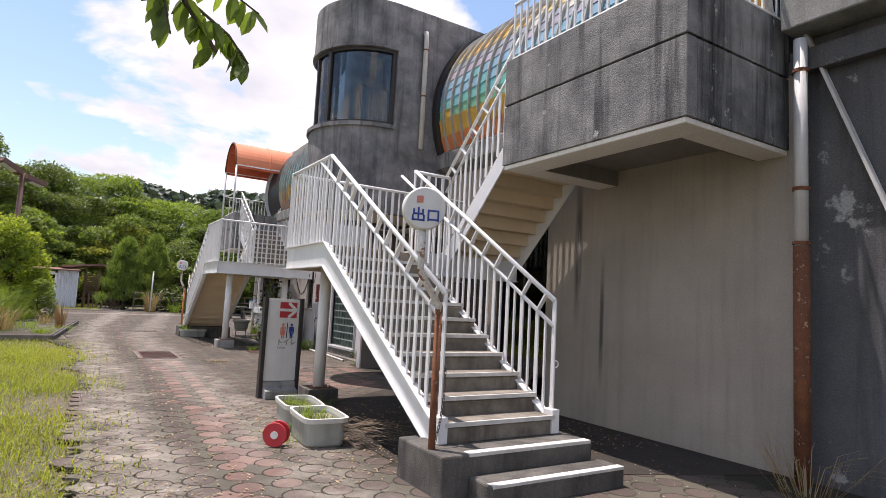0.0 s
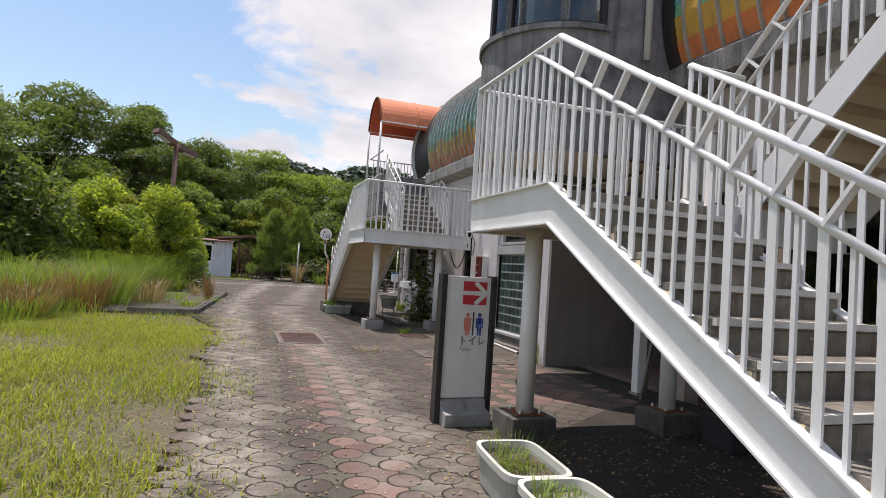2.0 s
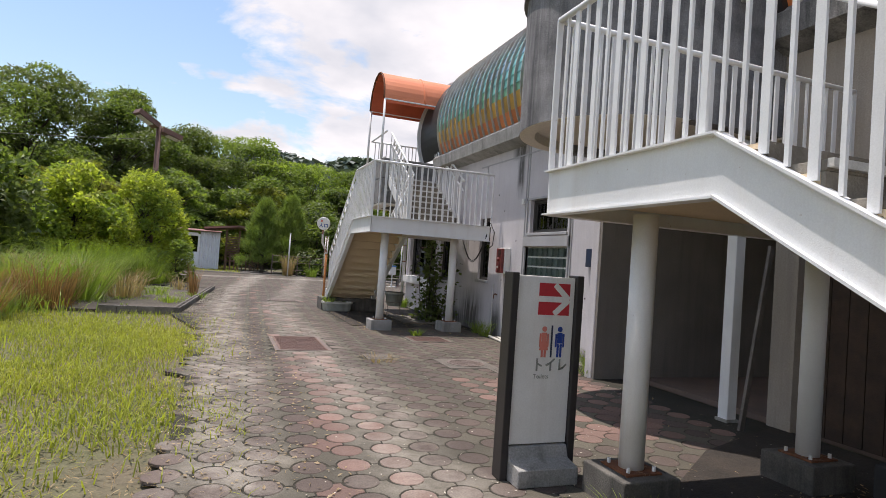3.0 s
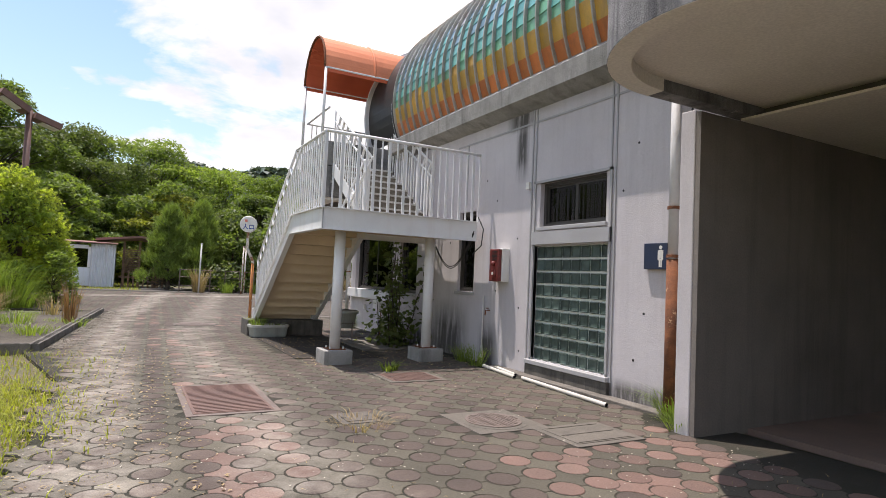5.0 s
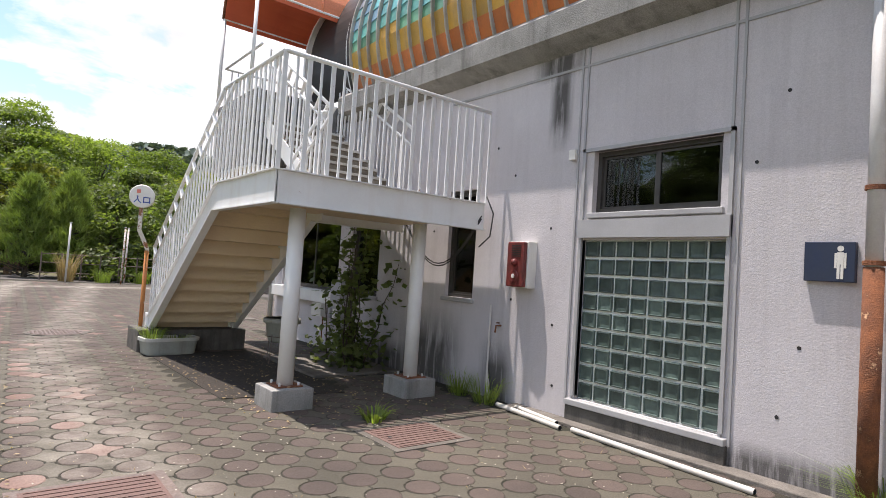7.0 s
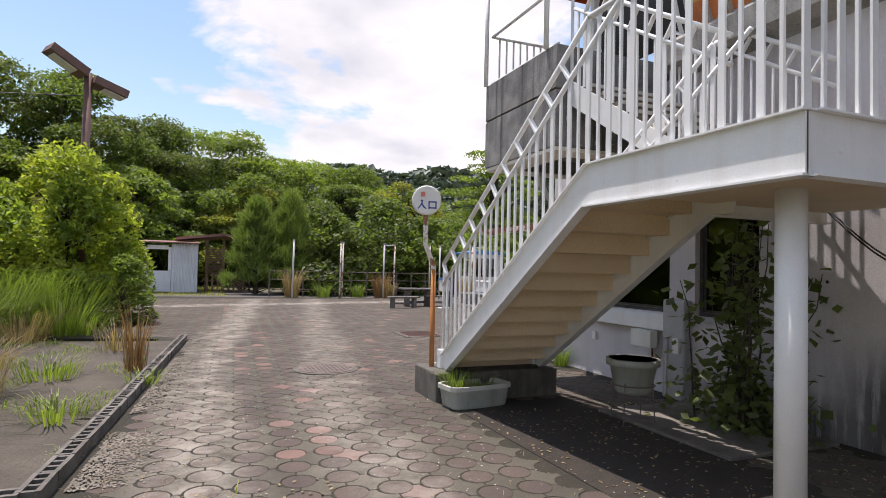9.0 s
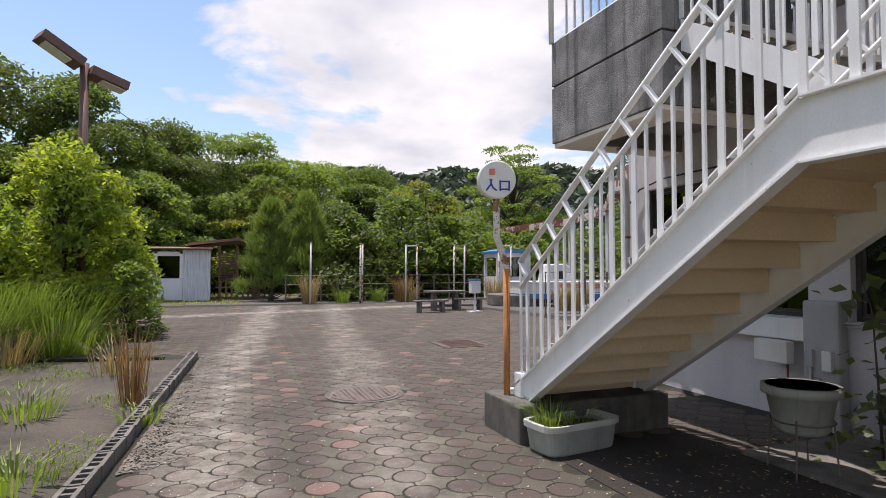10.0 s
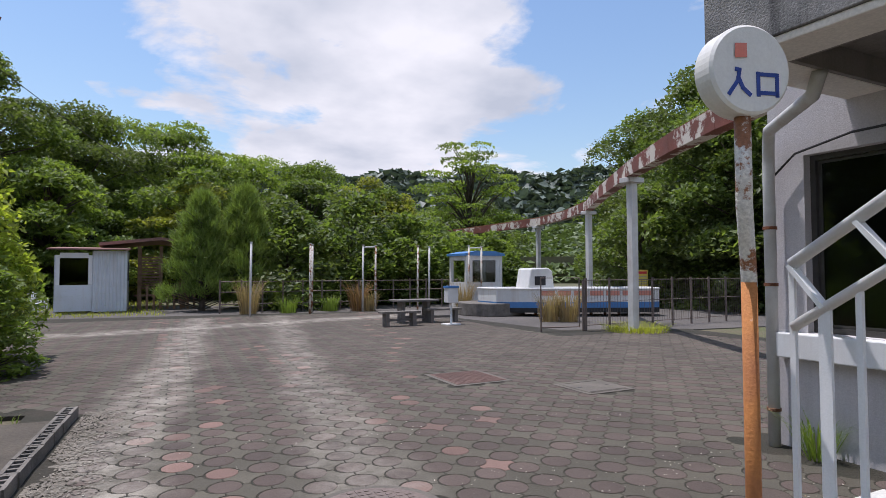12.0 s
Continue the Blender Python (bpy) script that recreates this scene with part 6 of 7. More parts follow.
def garden_chair(x, y, turn):
    r = thing("garden_chair", (0, 0, 0), "white plastic garden chair beside the hut", "chair", group="white garden chairs")
    part("seat", box(-0.24, 0.24, -0.24, 0.24, 0.42, 0.45, 0.01), M["white"], r)
    for k in range(5):
        part("back_slat", box(-0.22 + k * 0.1, -0.17 + k * 0.1, 0.22, 0.25, 0.452, 0.84), M["white"], r)
    part("back_top", box(-0.25, 0.25, 0.215, 0.255, 0.84, 0.9, 0.01), M["white"], r)
    for sx in (-1, 1):
        part("armrest", box(sx * 0.26 - 0.03, sx * 0.26 + 0.03, -0.24, 0.25, 0.64, 0.67, 0.008), M["white"], r)
        for sy in (-1, 1):
            part("leg", box(sx * 0.23 - 0.02, sx * 0.23 + 0.02, sy * 0.22 - 0.02, sy * 0.22 + 0.02, 0, 0.42), M["white"], r)
        part("arm_post", box(sx * 0.26 - 0.02, sx * 0.26 + 0.02, -0.23, -0.19, 0.452, 0.64), M["white"], r)
    r.matrix_basis = pose(x, y, -0.05, 0, 0, turn)
    return r


garden_chair(-3.7, 50.2, 30)
garden_chair(-3.9, 51.0, 70)

# ---- posts at the forecourt edge ----
for i, (x, y, h, cross) in enumerate(((3.82, 43.9, 2.8, 0), (6.16, 44.2, 2.8, 0), (6.42, 44.9, 2.8, 0), (8.45, 44.4, 2.8, 0.62), (9.05, 44.5, 2.8, 0), (10.9, 44.2, 2.8, 0), (11.55, 44.4, 2.8, 0), (12.9, 43.2, 2.8, 0.7), (13.6, 43.3, 2.8, 0))):
    r = thing("edge_post", (x, y, 0), "thin pale post with rust spots at the forecourt edge", "post", group="thin posts at the forecourt edge")
    part("shaft", tube([(x, y, -0.05), (x + 0.02, y, h)], 0.042, 10), M["pipe"] if i % 3 == 0 else M["rustpole"], r, "", True)
    part("cap", disc((x + 0.02, y, h + 0.015), (0, 0, 1), 0.06, 0.03, 10), M["pipe"], r)
    if cross:
        part("crossbar", tube([(x + 0.02, y, h - 0.08), (x + cross, y + 0.1, h - 0.05)], 0.03, 8), M["pipe"], r)
# old low fence in front of the hedge
fe = thing("wire_fence", (7, 46.5, 0), "low dark wire fence overgrown with dead branches", "fence")
for k in range(14):
    part("post", tube([(3 + k * 0.85, 46.4, -0.05), (3 + k * 0.85, 46.4, 1.35)], 0.035, 8), M["iron"], fe)
for z in (0.35, 0.85, 1.28):
    part("rail", tube([(3, 46.4, z), (14.1, 46.4, z)], 0.02, 6), M["iron"], fe)

# ---- picnic table ----
pt = thing("picnic_table", (8.3, 38.6, 0), "weathered grey picnic table", "table")
for k in range(4):
    part("board", box(7.55, 9.05, 38.35 + k * 0.2, 38.53 + k * 0.2, 0.70, 0.76, 0.006), M["greytimber"], pt)
for x in (7.85, 8.75):
    part("leg", box(x - 0.06, x + 0.06, 38.55, 38.95, 0.0, 0.69), M["greytimber"], pt)
part("stretcher", box(7.911, 8.689, 38.7, 38.8, 0.12, 0.22), M["greytimber"], pt)
for cx_, cy_ in ((7.35, 37.7), (9.2, 38.4)):
    bn = thing("bench", (cx_, cy_, 0), "weathered grey bench with a pale worn seat", "bench", group="benches at the picnic table")
    part("seat", box(cx_ - 0.65, cx_ + 0.65, cy_ - 0.18, cy_ + 0.18, 0.40, 0.46, 0.006), M["kerb"], bn)
    for s in (-0.45, 0.45):
        part("leg", box(cx_ + s - 0.06, cx_ + s + 0.06, cy_ - 0.15, cy_ + 0.15, 0.0, 0.399), M["greytimber"], bn)
    part("stretcher", box(cx_ - 0.389, cx_ + 0.389, cy_ - 0.03, cy_ + 0.03, 0.15, 0.22), M["greytimber"], bn)
ash = thing("ash_stand", (9.0, 37.4, 0), "white litter stand with a blue rim beside the table", "litter bin")
part("foot", box(8.75, 9.25, 37.2, 37.6, -0.03, 0.03, 0.005), M["boatwhite"], ash)
part("stem", tube([(9.0, 37.4, 0.03), (9.0, 37.4, 0.7)], 0.04, 10), M["boatwhite"], ash)
part("bin", box(8.82, 9.18, 37.25, 37.55, 0.70, 1.16, 0.01), M["boatwhite"], ash)
part("rim", box(8.8, 9.2, 37.23, 37.57, 1.162, 1.23, 0.01), M["boatblue"], ash)

# ---- boat ride and booth ----
bth = thing("ticket_booth", (13.6, 44.4, 0), "white ticket booth with a blue roof edge and dark windows", "booth")
bx0, bx1, by0, by1 = 13.0, 14.9, 43.6, 45.2
part("body", box(bx0, bx1, by0, by1, 0.0, 1.2), M["boatwhite"], bth)
for x, y in ((bx0, by0), (bx1 - 0.14, by0), (bx0, by1 - 0.14), (bx1 - 0.14, by1 - 0.14)):
    part("corner_post", box(x, x + 0.14, y, y + 0.14, 1.201, 2.2), M["boatwhite"], bth)
part("upper_band", box(bx0, bx1, by0, by1, 2.201, 2.4), M["boatwhite"], bth)
part("booth_roof", prism([(bx0 - 0.1, 2.401), (bx1 + 0.1, 2.401), (bx1 + 0.1, 2.5), (bx1 - 0.5, 2.62), (bx0 + 0.5, 2.62), (bx0 - 0.1, 2.5)], "y", by0 - 0.1, by1 + 0.1), M["boatblue"], bth)
for a in ((bx0 + 0.35, bx1 - 0.35, by0 + 0.05, by0 + 0.06), (bx1 - 0.06, bx1 - 0.05, by0 + 0.2, by1 - 0.2)):
    part("booth_pane", box(*a, 1.202, 2.2), M["winglass"], bth)
part("window_surround", box(bx0 + 0.141, bx0 + 0.34, by0 + 0.02, by0 + 0.1, 1.202, 2.2), M["boatwhite"], bth)
part("window_surround", box(bx1 - 0.34, bx1 - 0.141, by0 + 0.02, by0 + 0.1, 1.202, 2.2), M["boatwhite"], bth)
stg = thing("round_platform", (12.6, 40.8, 0), "low round concrete boarding platform", "platform")
part("platform", disc((12.7, 41.0, 0.22), (0, 0, 1), 1.35, 0.5, 32, None, 0.03), M["kerb"], stg)
bt = thing("ride_boat", (14.6, 39.4, 0.3), "white ride boat with blue stripe and faded red panels", "boat")
p0, p1 = Vector((12.5, 40.4, 0)), Vector((18.2, 37.7, 0))
dd = (p1 - p0).normalized()
nn = Vector((dd.y, -dd.x, 0))
hull = [p0 + nn * -0.7 - dd * 0.6, p0 + nn * 0.5, p0 + nn * 0.75 + dd * 1.5, p1 + nn * 0.75 - dd * 0.5, p1 + nn * 0.5, p1 - nn * 0.75, p0 - nn * 0.75]
for nm, z0, z1, m in (("keel", 0.12, 0.30, "dark"), ("hull_stripe", 0.301, 0.52, "boatblue"), ("hull", 0.521, 1.0, "boatwhite")):
    part(nm, prism([(p.x, p.y) for p in hull], "z", z0, z1), M[m], bt)
for k in range(7):
    c_ = p0 + nn * 0.765 + dd * (1.7 + k * 0.62)
    part("red_panel", beam_between(c_ + Vector((0, 0, 0.86)), c_ + dd * 0.5 + Vector((0, 0, 0.86)), 0.03, 0.18), M["boatred"], bt)
part("gunwale", tube([Vector((p.x, p.y, 1.02)) for p in hull + hull[:1]], 0.045, 8), M["boatwhite"], bt)
cb_ = p0 + dd * 1.6
part("cabin", prism([(cb_.x - 0.65, 1.001), (cb_.x + 0.6, 1.001), (cb_.x + 0.5, 1.7), (cb_.x + 0.3, 1.83), (cb_.x - 0.5, 1.8)], "y", cb_.y - 0.45, cb_.y + 0.45, 0.04), M["boatwhite"], bt)
part("cabin_window", box(cb_.x - 0.35, cb_.x + 0.15, cb_.y - 0.47, cb_.y - 0.452, 1.15, 1.5), M["dark"], bt)
for k in range(10):
    c_ = p0 + dd * (0.5 + k * 0.55)
    part("cradle_leg", tube([(c_.x, c_.y, -0.05), (c_.x, c_.y, 0.13)], 0.06, 8), M["rust"], bt)

# gate and mesh fence
gt = thing("mesh_gate", (10.7, 34.1, 0), "dark steel gate frame standing open", "gate")
part("gate_frame", tube([(10.15, 34.2, 0.12), (11.3, 33.95, 0.12), (11.3, 33.95, 1.5), (10.15, 34.2, 1.5), (10.15, 34.2, 0.0)], 0.025, 8), M["iron"], gt)
part("gate_post", tube([(11.42, 33.9, -0.05), (11.42, 33.9, 1.45)], 0.05, 10), M["iron"], gt)
mf = thing("mesh_fence", (14, 33.4, 0), "dark welded mesh fence round the ride", "fence")
for k in range(9):
    x, y = 11.5 + k * 0.95, 33.9 + k * 0.08
    part("post", tube([(x, y, -0.05), (x, y, 1.5)], 0.035, 8), M["iron"], mf)
bm = bmesh.new()
for k in range(64):
    x, y = 11.5 + k * 0.118, 33.9 + k * 0.01
    tube([(x, y, 0.1), (x, y, 1.45)], 0.006, 4, bm)
for z in (0.15, 0.8, 1.43):
    tube([(11.5, 33.9, z), (19.1, 34.55, z)], 0.012, 5, bm)
part("mesh", bm, M["iron"], mf)
nt = thing("yellow_notice", (18.9, 39.0, 0), "yellow warning notice on the fence", "sign")
part("plate", box(18.6, 19.2, 38.97, 39.0, 1.05, 1.75), M["yellow"], nt)
part("heading_bar", box(18.66, 19.14, 38.96, 38.969, 1.58, 1.68), M["red"], nt)
for k in range(4):
    part("text_bar", box(18.68, 19.12, 38.96, 38.969, 1.14 + 0.1 * k, 1.17 + 0.1 * k), M["ink"], nt)
part("post", tube([(18.9, 39.03, -0.05), (18.9, 39.03, 1.7)], 0.03, 8), M["iron"], nt)

# ---- monorail ----
mono = thing("monorail_track", (15, 40, 4.4), "rusty red and white elevated monorail beam", "monorail")
MP = [(7.6, 22.0), (8.9, 25.5), (9.95, 28.2), (10.85, 30.1), (12.4, 32.9), (15.0, 37.0), (17.7, 40.9), (19.6, 45.0), (20.6, 48.6), (20.8, 52.0), (20.8, 56.0), (20.7, 60.0), (20.2, 65.0), (18.5, 70.0), (14, 74.0), (6, 76), (-6, 76), (-18, 74), (-26, 66)]
for a, b_ in zip(MP, MP[1:]):
    part("beam", beam_between((*a, 4.55), (*b_, 4.55), 0.32, 0.42), M["monorail"], mono)
    part("walkway_rail", beam_between((*a, 4.80), (*b_, 4.80), 0.10, 0.07), M["rust"], mono)
for x, y in ((12.62, 33.2), (17.7, 40.9), (20.6, 48.6), (20.8, 57), (-6, 76), (-18, 74), (6, 76), (9.3, 26.6)):
    cl_ = thing("monorail_column", (x, y, 0), "white monorail column with rust streaks", "column", group="monorail columns")
    part("shaft", box(x - 0.11, x + 0.11, y - 0.1, y + 0.1, -0.05, 4.2), M["pipe"], cl_)
    part("head", box(x - 0.28, x + 0.28, y - 0.2, y + 0.2, 4.2, 4.338, 0.01), M["pipe"], cl_)

# ---- overhead wire ----
ow = thing("overhead_wire", (-12, 33, 5), "thin sagging overhead wire at the lamp post", "cable")
part("strand", tube([(-3.3 - 2.2 * k, 34.5 - 0.4 * k, 6.3 - 0.30 * k + 0.012 * k * k) for k in range(12)], 0.012, 5), M["cable"], ow)
part("strand", tube([(-3.2, 34.5, 6.3), (0.2, 41, 4.6), (3, 50, 3.6), (5, 60, 5.2)], 0.010, 5), M["cable"], ow)

# ---- trees and plants ----
G = np.random.default_rng(5)
# distant ridges; the farther one has its haze in the leaf colour
def ridge(name, pts, n, size, material, seed, label):
    g = np.random.default_rng(seed)
    P = np.asarray(pts, float)
    seg = g.integers(0, len(P) - 1, n)
    f = g.uniform(0, 1, n)[:, None]
    a = P[seg] * (1 - f) + P[seg + 1] * f
    h = a[:, 2] * np.sqrt(g.uniform(0.0, 1.0, n))
    h += 2.2 * size * (np.sin(a[:, 0] * 0.35 / size) * np.sin(a[:, 1] * 0.27 / size + 1.0)) * (h / np.maximum(a[:, 2], 1))
    back = (h / np.maximum(a[:, 2], 1))[:, None]
    xy = a[:, :2] * (1 + 0.35 * back) + g.normal(size=(n, 2)) * size * 1.2
    c = np.column_stack([xy, np.maximum(h, 0.2)])
    v, fa = leaf_cloud(c, size, 0.35, 0.7, seed)
    ob = raw(name, v, fa, material)
    return tagged(ob, label, "woods", kind="stuff")


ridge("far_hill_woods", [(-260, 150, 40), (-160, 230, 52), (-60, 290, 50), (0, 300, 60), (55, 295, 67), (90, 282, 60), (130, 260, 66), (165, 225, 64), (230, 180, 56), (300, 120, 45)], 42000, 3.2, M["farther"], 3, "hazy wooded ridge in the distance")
ridge("hill_woods", [(-75, 20, 19), (-68, 45, 20), (-52, 72, 19.5), (-34, 92, 17), (-12, 102, 14.5), (10, 106, 11), (28, 104, 9.0), (45, 95, 9), (58, 78, 11)], 52000, 0.62, M["far"], 4, "dense broadleaf woods on the slope")
hill = [(-80, 10), (-74, 45), (-57, 78), (-36, 99), (-12, 110), (12, 114), (32, 110), (52, 100), (66, 80), (90, 60), (95, 140), (0, 170), (-110, 140), (-130, 20)]
tagged(part("hill", prism(hill, "z", -0.5, 4.0), M["soil"]), "dark forest floor of the slope", "ground", kind="structure")

T = "broadleaf tree with layered green foliage at the forecourt edge"
specs = [
    # x, y, height, spread, leaves, count, seed, flat
    (-31, 47, 15.0, 7.5, ("leaf_dark", "leaf"), 30000, 11, 0.55), (-24, 55, 16.0, 7.5, ("leaf", "leaf_dark"), 30000, 12, 0.55), (-15.5, 61, 14.2, 7.6, ("leaf_dark", "leaf"), 30000, 13, 0.5),
    (-9.5, 63, 14.6, 5.5, ("leaf_dark", "leaf"), 20000, 28, 0.5), (-4.5, 70, 12.3, 7.0, ("leaf", "leaf_dark"), 30000, 14, 0.38), (2.0, 75, 13.4, 7.4, ("leaf", "leaf_lite"), 26000, 15, 0.36), (3.0, 62, 7.4, 4.2, ("leaf_yellow", "leaf"), 12000, 16, 0.4),
    (9.0, 78, 11.4, 6.4, ("leaf", "leaf_lite"), 18000, 29, 0.4), (15.0, 76, 10.8, 5.6, ("leaf", "leaf_lite"), 15000, 33, 0.45),
    (10.0, 60, 7.2, 4.4, ("leaf_dark", "leaf"), 15000, 17, 0.5), (15.5, 61, 7.6, 4.6, ("leaf", "leaf_yellow"), 15000, 18, 0.5), (-11, 56, 7.0, 4.2, ("leaf_yellow", "leaf_lite"), 11000, 19, 0.4), (-4.5, 59, 7.2, 4.0, ("leaf_lite", "leaf"), 11000, 34, 0.35),
    (37.5, 56, 13.5, 6.0, ("leaf_dark", "leaf"), 22000, 20, 0.55), (25.5, 38, 9.8, 4.8, ("leaf_dark", "leaf"), 22000, 21, 0.55), (31, 45, 13.0, 6.0, ("leaf_dark", "leaf"), 22000, 22, 0.55), (35, 33, 12.5, 6.0, ("leaf_dark", "leaf"), 16000, 23, 0.55),
    (24, 63, 12.0, 4.8, ("leaf_lite", "leaf"), 6500, 24, 0.2), (-38, 36, 15.0, 7.5, ("leaf_dark", "leaf"), 24000, 25, 0.5), (-45, 24, 15, 7.5, ("leaf_dark", "leaf"), 16000, 26, 0.5),
    (21, 72, 8.0, 4.8, ("leaf_lite", "leaf"), 11000, 27, 0.45), (28, 70, 8.5, 5.0, ("leaf", "leaf_dark"), 11000, 35, 0.5),
]
for x, y, h, sp, lv, n, sd, fl in specs:
    tree((x, y, -0.05), h, sp, T, lv, round(n * 2.3), 0.145, sd, 8, 0.25, "tree", fl, 0.06 if h < 10 else 0.1, 0.25)
# hedge bushes behind the posts
for k, (x, y, h, sp, lv) in enumerate(((6.5, 50.0, 4.6, 3.2, "leaf_dark"), (10.0, 50.5, 5.0, 3.2, "leaf_dark"), (13.2, 50.2, 4.2, 3.0, "leaf"), (16.6, 50.6, 3.6, 2.6, "leaf_lite"), (19.5, 52, 3.2, 2.6, "leaf"), (-7, 58, 4.5, 3.0, "leaf_lite"), (-10, 50, 3.6, 2.8, "leaf_lite"), (22.5, 42.5, 5.5, 2.6, "leaf_dark"), (24, 34, 6.0, 3.2, "leaf_dark"))):
    tree((x, y, -0.05), h, sp, "dense green shrub behind the posts", (lv, "leaf"), 7000, 0.15, 40 + k, 5, 0.10, "shrub", 0.7, 0.08, 0.4, "shrub")


# pine: whorls of upright needle tufts
def pine(x, y, h, sp, seed):
    g = random.Random(seed)
    root = thing("pine_tree", (x, y, 0), "young bushy pine with bright upright needle tufts", "tree")
    bm = tube([(x, y, -0.1), (x + 0.1, y, h * 0.5), (x, y, h * 0.95)], [0.14, 0.09, 0.03], 8)
    V, Fc = [], []
    rg = np.random.default_rng(seed)
    for i in range(230):
        f = g.random() ** 0.8
        z = h * (0.08 + 0.88 * f)
        a = g.uniform(0, 6.28)
        rr = sp * (1 - f) ** 0.6 * g.uniform(0.35, 1.0)
        tip = Vector((x + rr * math.cos(a), y + rr * math.sin(a), z))
        tube([(x, y, z - 0.35 * rr), tip], [0.03, 0.012], 4, bm)
        n = 80
        d = rg.normal(size=(n, 3)) * 0.55 + np.array([math.cos(a) * 0.5, math.sin(a) * 0.5, 1.1])
        d /= np.linalg.norm(d, axis=1)[:, None]
        s = np.cross(d, rg.normal(size=(n, 3)))
        s /= np.linalg.norm(s, axis=1)[:, None]
        b0 = np.array(tip) + rg.normal(size=(n, 3)) * 0.12
        L = rg.uniform(0.25, 0.5, n)[:, None]
        o = len(V)
        V += np.stack([b0 - s * 0.02, b0 + s * 0.02, b0 + d * L], 1).reshape(-1, 3).tolist()
        Fc += [(o + 3 * k, o + 3 * k + 1, o + 3 * k + 2) for k in range(n)]
    part("trunk", bm, M["bark"], root)
    raw("needles", V, Fc, M["pine"], root)


pine(2.5, 48.8, 5.2, 1.7, 31)
pine(4.3, 48.9, 5.6, 1.7, 32)

# bush and tall grasses on the bed side
BL = "leafy light green roadside bush with a short trunk"
tree((-3.6, 34.0, 0), 4.3, 1.9, BL, ("bushleaf", "bushleaf", "leaf_lite"), 26000, 0.075, 51, 6, 0.12, "bush", 0.95, 0.14, 0.1, "bush")
tree((-6.2, 33.0, 0), 4.0, 2.1, BL, ("bushleaf", "leaf_lite"), 22000, 0.085, 52, 6, 0.12, "bush", 0.95, 0.1, 0.1, "bush")
tree((-1.9, 32.6, 0), 1.5, 0.8, BL, ("leaf", "leaf_lite"), 3500, 0.06, 55, 4, 0.04, "bush", 0.6, 0.1, 0.5, "bush")
tree((-8.4, 28.5, 0), 4.3, 2.3, "broad-leaved dark green roadside bush", ("leaf", "leaf_dark"), 13000, 0.12, 53, 6, 0.10, "bush", 0.9, 0.08, 0.1, "bush")
tree((-12.0, 19.5, 0), 4.4, 2.6, "broad-leaved dark green roadside bush", ("leaf", "leaf_dark"), 13000, 0.14, 54, 6, 0.10, "bush", 0.9, 0.08, 0.1, "bush")
k = 0
for x, y, n, h, r, m, ln in ((-3.2, 31.6, 420, 1.7, 0.5, "reed", 1.3), (-3.9, 31.9, 420, 1.9, 0.5, "reed", 1.3), (-2.9, 30.4, 260, 1.1, 0.5, "reed", 1.3), (-5.2, 31.0, 420, 2.0, 0.6, "reed", 1.3), (-4.3, 30.6, 520, 1.9, 0.6, "reed", 1.2), (-5.6, 29.4, 520, 1.9, 0.8, "reed", 1.2), (-4.6, 28.2, 420, 1.5, 0.7, "reed", 1.2), (-3.4, 29.3, 200, 0.8, 0.5, "straw", 0.9), (-2.6, 30.6, 220, 0.6, 0.6, "reed", 0.9), (-7.2, 26.5, 500, 1.7, 0.9, "reed", 1.1), (-6.0, 24.5, 450, 1.5, 0.9, "reed", 1.1), (-3.6, 22.6, 500, 1.5, 0.6, "reed", 1.1), (-4.6, 21.6, 500, 1.4, 0.7, "reed", 1.1), (-5.6, 21.2, 450, 1.3, 0.8, "reed", 1.1), (-6.8, 20.0, 450, 1.3, 0.9, "reed", 1.0), (-3.9, 20.6, 350, 0.9, 0.7, "rustreed", 0.4),
                          (-5.2, 19.6, 350, 0.9, 0.8, "rustreed", 0.4), (-6.4, 18.3, 350, 0.8, 0.8, "straw", 0.5), (-2.7, 23.8, 260, 0.8, 0.5, "straw", 0.7), (-8.0, 18.0, 450, 1.2, 1.0, "reed", 0.9), (-7.4, 15.8, 350, 0.9, 1.0, "reed", 0.8), (-9.0, 14.0, 350, 0.9, 1.2, "reed", 0.8),
                          (-0.95, 25.3, 90, 1.0, 0.16, "rustreed", 0.25), (-1.5, 27.6, 60, 0.6, 0.3, "straw", 0.6), (-2.0, 25.0, 120, 0.35, 0.4, "reed", 0.8), (-1.4, 22.5, 90, 0.3, 0.3, "reed", 0.8), (-0.75, 24.2, 80, 0.25, 0.2, "reed", 0.8)):
    k += 1
    tuft((x, y, 0), n, h, r, M[m], ln, 0.016, 60 + k, "tall_grass", "rust-brown dry reeds" if m == "rustreed" else ("dry straw-coloured grass" if m == "straw" else "long arching green grass"), "grass")
rv = random.Random(77)
for q in range(46):
    x, y = rv.uniform(-13, -2.4), rv.uniform(14.5, 24)
    if x > -3.2 - max(0, 18 - y) * 0.9:
        continue
    m = rv.choice(("reed", "reed", "straw", "rustreed"))
    tuft((x, y, -0.04), 170, rv.uniform(0.5, 1.35), rv.uniform(0.25, 0.7), M[m], rv.uniform(0.4, 1.1), 0.016, 300 + q, "tall_grass", "rust-brown dry reeds" if m == "rustreed" else ("dry straw-coloured grass" if m == "straw" else "long arching green grass"), "grass")
